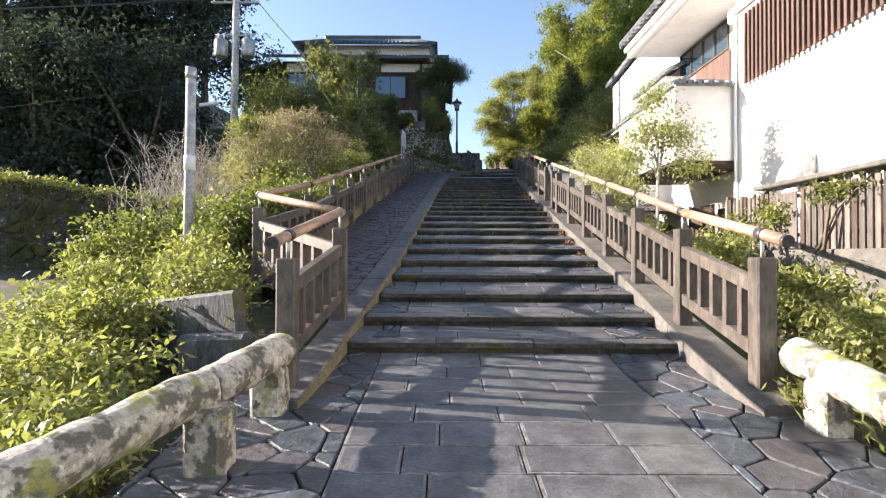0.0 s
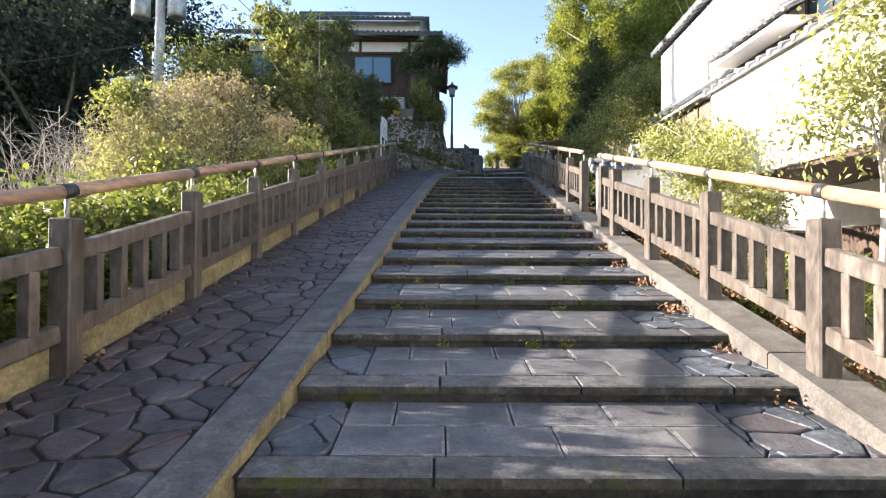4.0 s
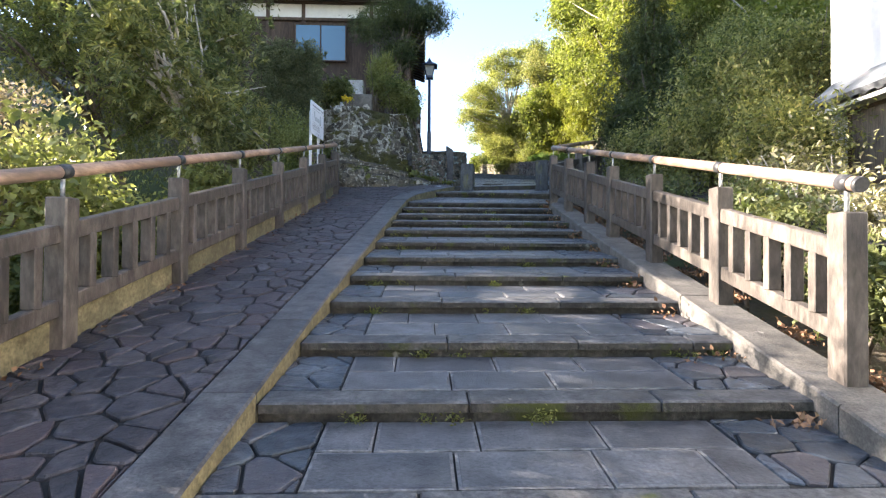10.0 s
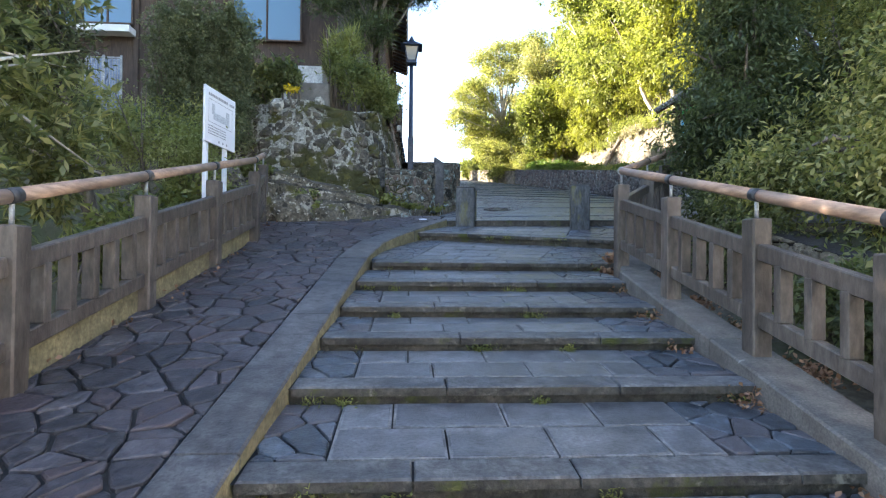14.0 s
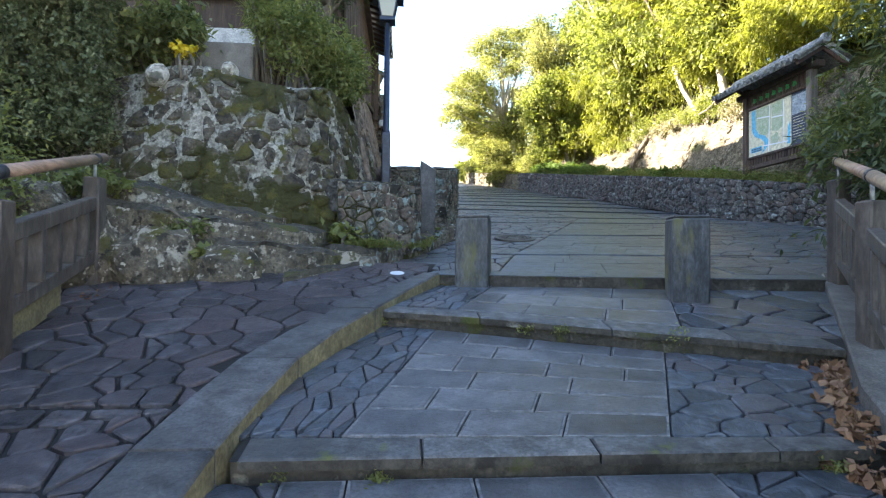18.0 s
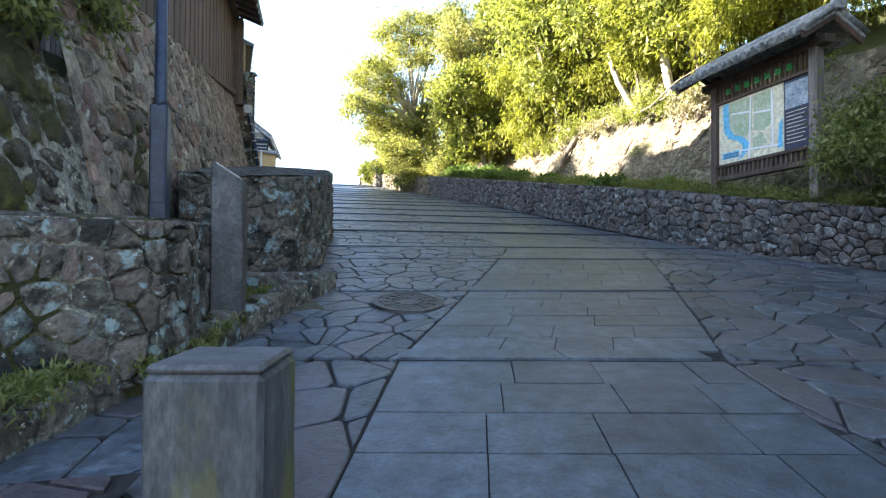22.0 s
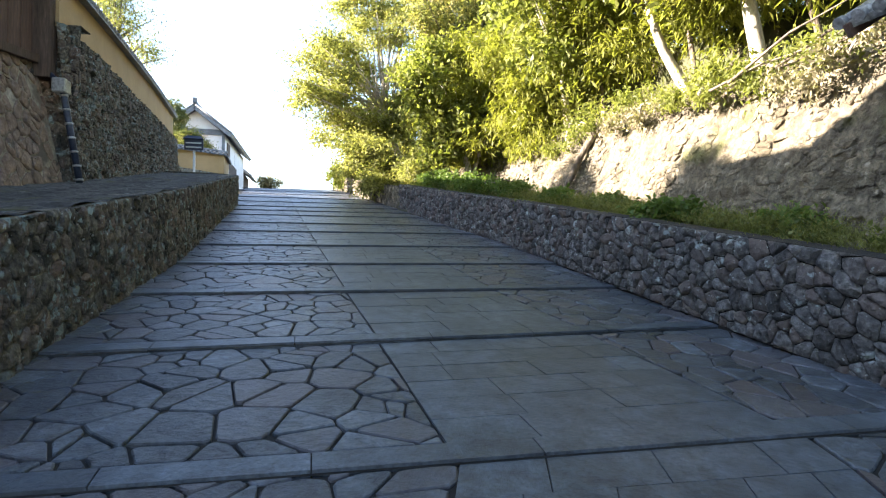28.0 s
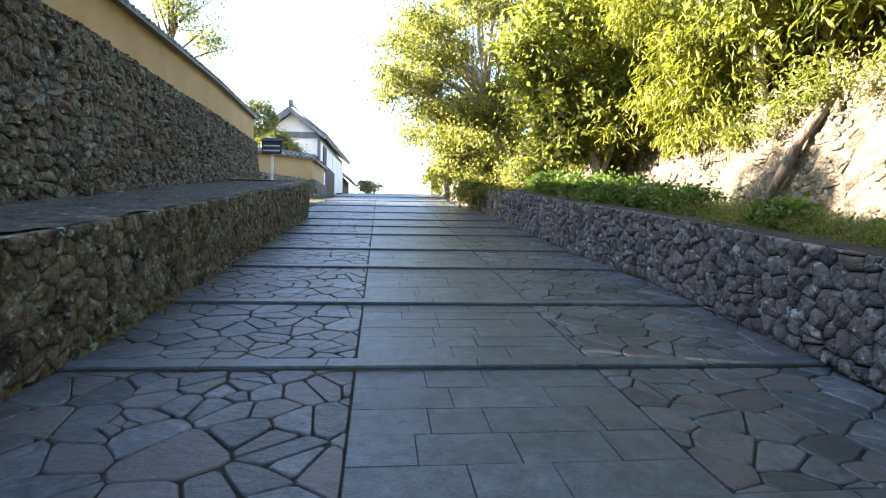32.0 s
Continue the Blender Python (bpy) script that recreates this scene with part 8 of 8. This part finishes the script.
tree("evergreen", "mid-green shrubby tree behind the climbing handrail", "tree", (8.4, 27.2, 6.2), [(7.4, 26.6, 7.4, 1.0, 1.0, 0.8), (9.0, 28.6, 8.8, 1.1, 1.2, 1.0), (9.8, 30.4, 9.4, 1.2, 1.2, 1.1), (8.6, 27.2, 9.4, 1.1, 1.2, 0.8), (8.6, 29.6, 10.8, 1.2, 1.2, 0.8)], 36000, 0.095, 0.037, L_VAR, 0.14, 47, clump=0.3, shell=0.3, nl=14)
shrub("bush", "dark hanging bush behind the corner of the railing", (7.0, 28.4, 6.0), [(6.9, 28.0, 6.7, 0.7, 0.6, 0.6), (7.8, 28.6, 7.2, 0.8, 0.6, 0.7), (5.9, 27.6, 6.3, 0.6, 0.6, 0.35)], 12000, 0.085, 0.04, L_DARK, 50, 0.22)
shrub("bush", "dark leafy bush beside the notice board", (10.4, 33.6, 8.4), [(10.3, 34.3, 9.2, 0.7, 0.5, 0.6), (11.0, 34.2, 9.5, 0.8, 0.6, 0.75), (9.95, 33.8, 8.75, 0.55, 0.5, 0.35), (10.9, 32.6, 9.2, 1.0, 1.0, 1.1), (10.2, 31.6, 8.4, 0.8, 0.8, 0.8), (9.95, 34.5, 8.85, 0.35, 0.35, 0.4)], 24000, 0.09, 0.04, L_MID, 48, 0.24)
shrub("fence_vine", "thin green vine over the old timber fence", (5.4, 8.0, 1.75), [(5.36, 7.4, 2.55, 0.08, 0.9, 0.2), (5.36, 8.8, 2.3, 0.08, 0.7, 0.35), (5.34, 9.8, 2.1, 0.08, 0.5, 0.4)], 1500, 0.08, 0.045, L_MID, 52, 0.16, 0.1, cat="vine", per=10)
# trees of the bank
for k, (x, y, h, s) in enumerate([(13.2, 30.5, 5.5, 1.2), (12.9, 34.0, 5.0, 1.15), (12.7, 37.2, 4.8, 1.15), (12.7, 40.5, 4.8, 1.15), (12.8, 43.8, 5.0, 1.15), (12.6, 47.2, 5.0, 1.1), (11.8, 50.5, 4.4, 1.0), (11.2, 54, 4.2, 1.0)]):
    z = terrain(x, y)
    rg = random.Random(60 + k)
    bl = []
    for q in range(11):
        f = rg.uniform(0.34, 1.12)
        bl.append((x + rg.uniform(-0.7, 1.0) - 0.9 * f, y + rg.uniform(-2, 2), z + h * f, 1.2 * s, 1.5 * s, 0.8 * s))
    tree("bamboo_grove", "sunlit yellow-green bamboo arching over the bank wall", "bamboo", (x, y, z), bl, 30000, 0.25, 0.038, L_BAMB, 0.06, 61 + k, clump=0.34, shell=0.45, droop=0.75, nl=10, per=34)
for k, (x, y, h, s, m_, dx) in enumerate([(10.4, 53.0, 4.6, 1.1, L_LIME, -0.8), (12.2, 48.5, 9.5, 1.6, L_LIME, -1.5), (12.5, 41.5, 10.0, 1.7, L_LIME, -2.0), (13.5, 56, 9, 1.7, L_MID, 0), (9.0, 65, 4.2, 1.1, L_LIME, -0.6), (8.6, 70, 3.4, 1.0, L_MID, -0.3), (13.5, 35.5, 10.5, 1.8, L_LIME, -2.2), (13.5, 29.5, 8.0, 1.6, L_LIME, -1.6), (11.5, 26, 6.5, 1.4, L_LIME, -1.0), (15.5, 39, 12, 1.9, L_LIME, -1)]):
    z = terrain(x, y)
    rg = random.Random(80 + k)
    bl = []
    for q in range(26):
        f = rg.uniform(0.32, 1.05)
        w = 0.5 + 1.3 * f
        bl.append((x + dx * f + rg.uniform(-1, 1) * s * w, y + rg.uniform(-1, 1) * s * w, z + h * f, 0.8 * s, 0.9 * s, 0.6 * s))
    tree("bank_tree", "light green broadleaf tree on the bank", "tree", (x, y, z), bl, 26000, 0.2, 0.095, m_, 0.13, 81 + k, M_BARKP, clump=0.42, shell=0.3, nl=24, per=26)
rg = random.Random(791)
bl = []
for x0, x1, z, n_ in ((3.6, 6.4, 16.6, 7), (4.2, 7.6, 17.8, 8), (4.8, 8.6, 19.0, 8), (5.8, 9.6, 20.3, 8), (7.0, 10.4, 21.4, 6), (4.9, 9.0, 15.4, 8), (5.9, 9.6, 14.2, 8), (6.4, 10.0, 13.0, 8), (8.5, 10.8, 18.0, 6), (8.4, 10.8, 16.4, 6)):
    for q in range(n_):
        f = (q + rg.random()) / n_
        bl.append((x0 + (x1 - x0) * f, 59.5 + rg.uniform(-2.0, 2.0), z + rg.uniform(-.7, .7) - 0.5 * (1 - f), rg.uniform(0.7, 1.3), rg.uniform(0.8, 1.4), rg.uniform(0.22, 0.5)))
tree("bank_tree", "spreading olive-green tree with pale limbs leaning over the road", "tree", (9.2, 60, terrain(9.2, 60)), bl, 70000, 0.17, 0.065, L_OLIVE, 0.16, 79, M_BARKP, clump=0.55, shell=0.1, nl=44, per=12)
bl = [(rg.uniform(8.6, 12.2), rg.uniform(54.5, 58), rg.uniform(13.0, 20.5), rg.uniform(0.7, 1.1), 1.0, rg.uniform(0.4, 0.7)) for q in range(34)]
tree("bank_tree", "dark green leafy tree between the bamboo and the leaning tree", "tree", (11.0, 56.5, terrain(11.0, 56.5)), bl, 34000, 0.16, 0.07, L_VAR, 0.15, 792, M_BARK, clump=0.5, shell=0.1, nl=26, per=14)
lean = thing("bank_tree", "leaning pale-barked tree rooted on the bank wall's crest", "tree", (12.5, 43.6, 11.9))
part("trunk", tube_bm([(12.5, 43.6, 11.8), (12.4, 43.78, 12.26), (11.9, 43.8, 13.0), (11.6, 43.9, 13.9), (11.4, 44.0, 15.0)], [0.16, 0.13, 0.1, 0.085, 0.06], 9), M_BARKP, lean)
for p_ in ([(11.6, 43.9, 13.9), (10.5, 44.2, 14.9), (9.9, 45.8, 15.3)], [(11.45, 44.0, 14.6), (11.4, 42.0, 15.6), (11.2, 40.4, 16.2)], [(11.4, 44.0, 14.9), (10.4, 43.8, 16.4), (10.2, 44.6, 17.4)]):
    part("limb", tube_bm(p_, [0.06, 0.04, 0.015], 6), M_BARK, lean)
leaves("crown", [(9.9, 45.6, 15.4, 0.8, 1.0, 0.5), (11.2, 40.6, 16.2, 0.8, 1.0, 0.5), (10.2, 44.4, 17.3, 0.9, 1.1, 0.6)], 5000, 0.16, 0.07, L_LIME, lean, 793, 0.3, 0.2)
for k, (x, y, h, m_) in enumerate([(8.9, 57.2, 1.6, L_OLIVE), (8.5, 60.0, 1.5, L_LIME), (8.2, 63.2, 1.7, L_OLIVE), (7.8, 66.6, 1.6, L_LIME), (7.3, 70.0, 1.5, L_OLIVE), (9.9, 58.6, 2.6, L_OLIVE), (9.4, 63.0, 2.8, L_LIME)]):
    z = gz(y) + 0.7
    shrub("roadside_shrub", "sunlit olive-green shrub growing over the roadside wall", (x, y, z - 0.3), [(x, y, z + h * 0.5, 0.9, 1.5, h * 0.55), (x + 0.3, y + 0.8, z + h * 0.8, 0.7, 1.0, h * 0.4), (x - 0.2, y - 0.9, z + h * 0.4, 0.7, 0.9, h * 0.4)], 6500, 0.13, 0.06, m_, 300 + k, 0.26, 0.4, stems=9, per=16)
cb = []
rg = random.Random(77)
for y in spread(36.5, 55, 0.55):
    xw = float(np.interp(y, [36, 43, 46.8, 52.5, 55], [11.2, 11.4, 11.3, 10.75, 10.4])) + 0.15
    zt_ = 11.5 + 0.075 * (y - 38)
    cb.append((xw + rg.uniform(0.0, 0.5), y, zt_ + rg.uniform(-0.35, 0.25), 0.35, 0.5, rg.uniform(0.2, 0.45)))
shrub("bank_creeper", "sunlit creepers and ferns trailing over the bank wall's crest", (11.6, 45, 11.6), cb, 11000, 0.10, 0.04, L_LIME, 78, 0.25, 0.1, droop=0.5, cat="creeper", stems=10, per=14)
gb = []
for y in spread(46.8, 56, 0.7):
    xm = float(np.interp(y, [45.8, 55], [9.3, 8.5]))
    gb.append((xm + rg.uniform(0.3, 0.8), y, gz(y) + 1.2, rg.uniform(0.45, 0.65), 0.6, rg.uniform(0.22, 0.36) + 0.12 * (y > 50)))
shrub("ground_cover", "low green leafy ground cover along the wall's top", (9.2, 51, gz(51) + 1.0), gb, 17000, 0.09, 0.055, L_WEED, 150, 0.14, 0.45, cat="shrub", stems=14)
for k, (x, y, s_) in enumerate([(9.75, 40.7, 0.5), (10.3, 43.3, 0.42), (9.9, 44.9, 0.38), (10.5, 39.2, 0.4)]):
    z_ = gz(y) + 1.06
    shrub("weed_clump", "leafy green weed clump in the grass by the bank", (x, y, z_), [(x, y, z_ + 0.06, s_, s_ * 1.3, 0.16), (x + 0.1, y + 0.4, z_ + 0.05, s_ * 0.7, s_, 0.12)], 2200, 0.10, 0.06, L_WEED, 151 + k, 0.12, 0.3, cat="weeds", stems=5)
for k, y0 in enumerate((39.8, 42.2, 44.6, 47.4)):
    db = []
    for y in spread(y0 - 0.8, y0 + 0.8, 0.5):
        xw = float(np.interp(y, [36, 43, 46.8, 52.5, 55], [11.2, 11.4, 11.3, 10.75, 10.4])) + 0.15
        db.append((xw + 0.05, y + rg.uniform(-0.2, 0.2), 11.2 + 0.075 * (y - 38) + rg.uniform(-0.3, 0.2), 0.2, 0.3, rg.uniform(0.12, 0.35)))
    shrub("dry_brush", "brown dry brush hanging down the bank wall's face", (db[1][0] + 0.1, y0, db[1][2] + 0.1), db, 1300, 0.09, 0.035, (L_DRYB, L_LIME)[k % 2], 160 + k, 0.18, 0.1, droop=0.6, stems=3, per=14, bark=M_BARKP)
# hill wood beyond the yard
hills = [(-15.5, 27.5, 9), (-20, 27.5, 9), (-18, 29, 11), (-22, 30.5, 12), (-18.5, 34, 11), (-26, 31.5, 12), (-27, 37, 13), (-22, 37.5, 12), (-31, 33, 13), (-34, 38, 14), (-36, 33, 13), (-41, 36, 14), (-48, 42, 15), (-14.6, 33.2, 12)]
for k, (x, y, h) in enumerate(hills):
    z = terrain(x, y)
    rg = random.Random(100 + k)
    bl = [(x + rg.uniform(-2.6, 2.6), y + rg.uniform(-2.6, 2.6), z + h * rg.uniform(0.15, 1.0), 2.4, 2.4, 1.7) for _ in range(9)]
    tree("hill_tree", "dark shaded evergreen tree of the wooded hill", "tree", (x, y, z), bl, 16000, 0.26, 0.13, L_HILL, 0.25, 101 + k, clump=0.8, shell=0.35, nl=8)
# garden trees above the ochre wall and up the road
tree("garden_tree", "thin-leaved garden tree behind the ochre wall", "tree", (-2.6, 55, 12.5), [(-2.0, 54.8, 16.8, 1.3, 1.3, 1.0), (-2.8, 55.5, 18.0, 1.3, 1.2, 0.9), (-1.5, 56, 16.2, 0.9, 0.9, 0.7), (-2.2, 54.2, 17.6, 1.1, 1.0, 0.8)], 9000, 0.10, 0.04, L_MID, 0.1, 120, clump=0.4, shell=0.2, nl=12, per=14)
# two unseen trees, added only to cast round shadows on the bank wall
for y, ry, dz in ((45.3, 0.95, -0.15), (49.9, 1.35, 0.35)):
    tree("garden_shrub", "round unseen tree behind the ochre wall, added to shade the bank wall", "tree", (-3.5, y, 12.0), [(-3.5, y, 15.45 + dz, 0.9, ry * 0.8, 0.95), (-3.4, y + 0.2, 14.9 + dz, 0.85, ry, 0.85), (-3.5, y - 0.2, 14.8 + dz, 0.85, ry, 0.8)], 18000, 0.09, 0.05, L_DARK, 0.07, 140, clump=0.16, shell=0.6, nl=6)
shrub("clipped_tree", "round clipped dark garden tree beyond the ochre wall", (-4.4, 71, 13.5), [(-4.4, 71, 17.2, 1.15, 1.15, 1.3)], 12000, 0.12, 0.06, L_DARK, 121, 0.2, 0.8, cat="tree")
shrub("garden_shrub", "layered garden pine beside the far signpost", (-2.7, 70, 13.0), [(-3.0, 70, 15.9, 1.0, 0.8, 0.55), (-2.2, 70, 15.4, 0.9, 0.8, 0.4)], 9000, 0.12, 0.05, L_MID, 122, 0.25, cat="shrub")
tree("far_tree", "small bare autumn tree on the horizon", "tree", (0.0, 95, 14.6), [(0.0, 95, 16.6, 1.3, 1.2, 0.7)], 2600, 0.2, 0.1, L_DRYB, 0.1, 123, clump=0.4)
tree("palm_clump", "spiky green palm at the road's edge near the crest", "tree", (6.6, 72, 13.2), [(6.6, 72, 14.3, 1.0, 1.0, 0.9)], 2600, 0.7, 0.06, L_LIME, 0.1, 124, clump=0.2, per=10)
# grass strip between the walls
grass = thing("grass_strip", "green grass and weeds on top of the low stone wall", "grass", (10, 40, 9), kind="stuff")
for nm, ln, wd, n_, mat_, sd in (("grass_blades", 0.05, 0.010, 80000, L_GRASS, 130), ("weeds", 0.06, 0.042, 8000, L_LIMED, 131)):
    bl = []
    for y in spread(34.5, 55, 0.8):
        xm = float(np.interp(y, [34.5, 37.3, 45.8, 55], [9.75, 9.45, 9.3, 8.5]))
        bl.append((xm + 0.65, y, gz(y) + 1.06, 0.92, 0.6, 0.03 if nm == "grass_blades" else 0.06 + 0.22 * (y > 46) * abs(math.sin(y * 1.3))))
    leaves(nm, bl, n_, ln, wd, mat_, grass, sd, 0.18, 0.0, -1.2, 16)
# grass on the yard wall and moss tufts along the risers
yg = thing("wall_grass", "sunlit grass and ivy along the yard wall's top", "grass", (-9, 14, 3), kind="stuff")
leaves("grass_blades", [(x, float(np.interp(x, [-30, -11.4, -7.8, -6.3], [10.7, 14.2, 14.4, 15.6])), float(np.interp(x, [-30, -11.4, -7.8, -6.3], [3.95, 3.55, 3.0, 2.8])), 0.6, 0.5, 0.15) for x in spread(-30, -6.5, 0.8)], 26000, 0.12, 0.04, L_BUSH, yg, 132, 0.2, 0.0, 0.2, 16)
tuft = thing("weed_tufts", "small green weed tufts growing from the risers", "weeds", (1, 15, 3), kind="stuff")
rgt = random.Random(9)
bl = []
for i in range(5, 24):
    for _ in range(4):
        x = rgt.uniform(-0.3, 3.0) + 0.02 * i
        bl.append((x, nose_y(i, x) - 0.02, gz(NOSINGS[i]) - RISE + 0.015, 0.10, 0.03, 0.03))
leaves("tufts", bl, 6000, 0.03, 0.012, L_GRASS, tuft, 133, 0.05, 0.0, -0.4, 14)
lit = thing("leaf_litter", "dry brown fallen leaves along the kerb and on the steps", "leaves", (3, 18, 4), kind="stuff")
bl = []
for i in range(4, 24):
    x = kr(NOSINGS[i]) - 0.12
    bl.append((x, NOSINGS[i] - 0.12, gz(NOSINGS[i]) - RISE + 0.012, 0.22, 0.10, 0.012))
    bl.append((kr(NOSINGS[i]) + 0.62, NOSINGS[i] + 0.3, gz(NOSINGS[i]) + 0.02, 0.25, 0.5, 0.02))
    bl.append((fl(NOSINGS[i]) + 0.12, NOSINGS[i] + 0.3, gz(NOSINGS[i]) + 0.06, 0.08, 0.4, 0.01))
pile = []
for k in range(12):
    y = 26.25 + 0.11 * k
    pile.append((kr(y) - 0.12, y, tread_z(22 if y > 26.4 else 21, 3.6, y) + 0.015, 0.18, 0.12, 0.008))
leaves("leaf_pile", pile, 900, 0.075, 0.042, M_DRY, lit, 135, 0.05, 0.0, 0.0, 10)
leaves("dry_leaves", bl, 7000, 0.05, 0.03, M_DRY, lit, 134, 0.10, 0.0, 0.0, 5)
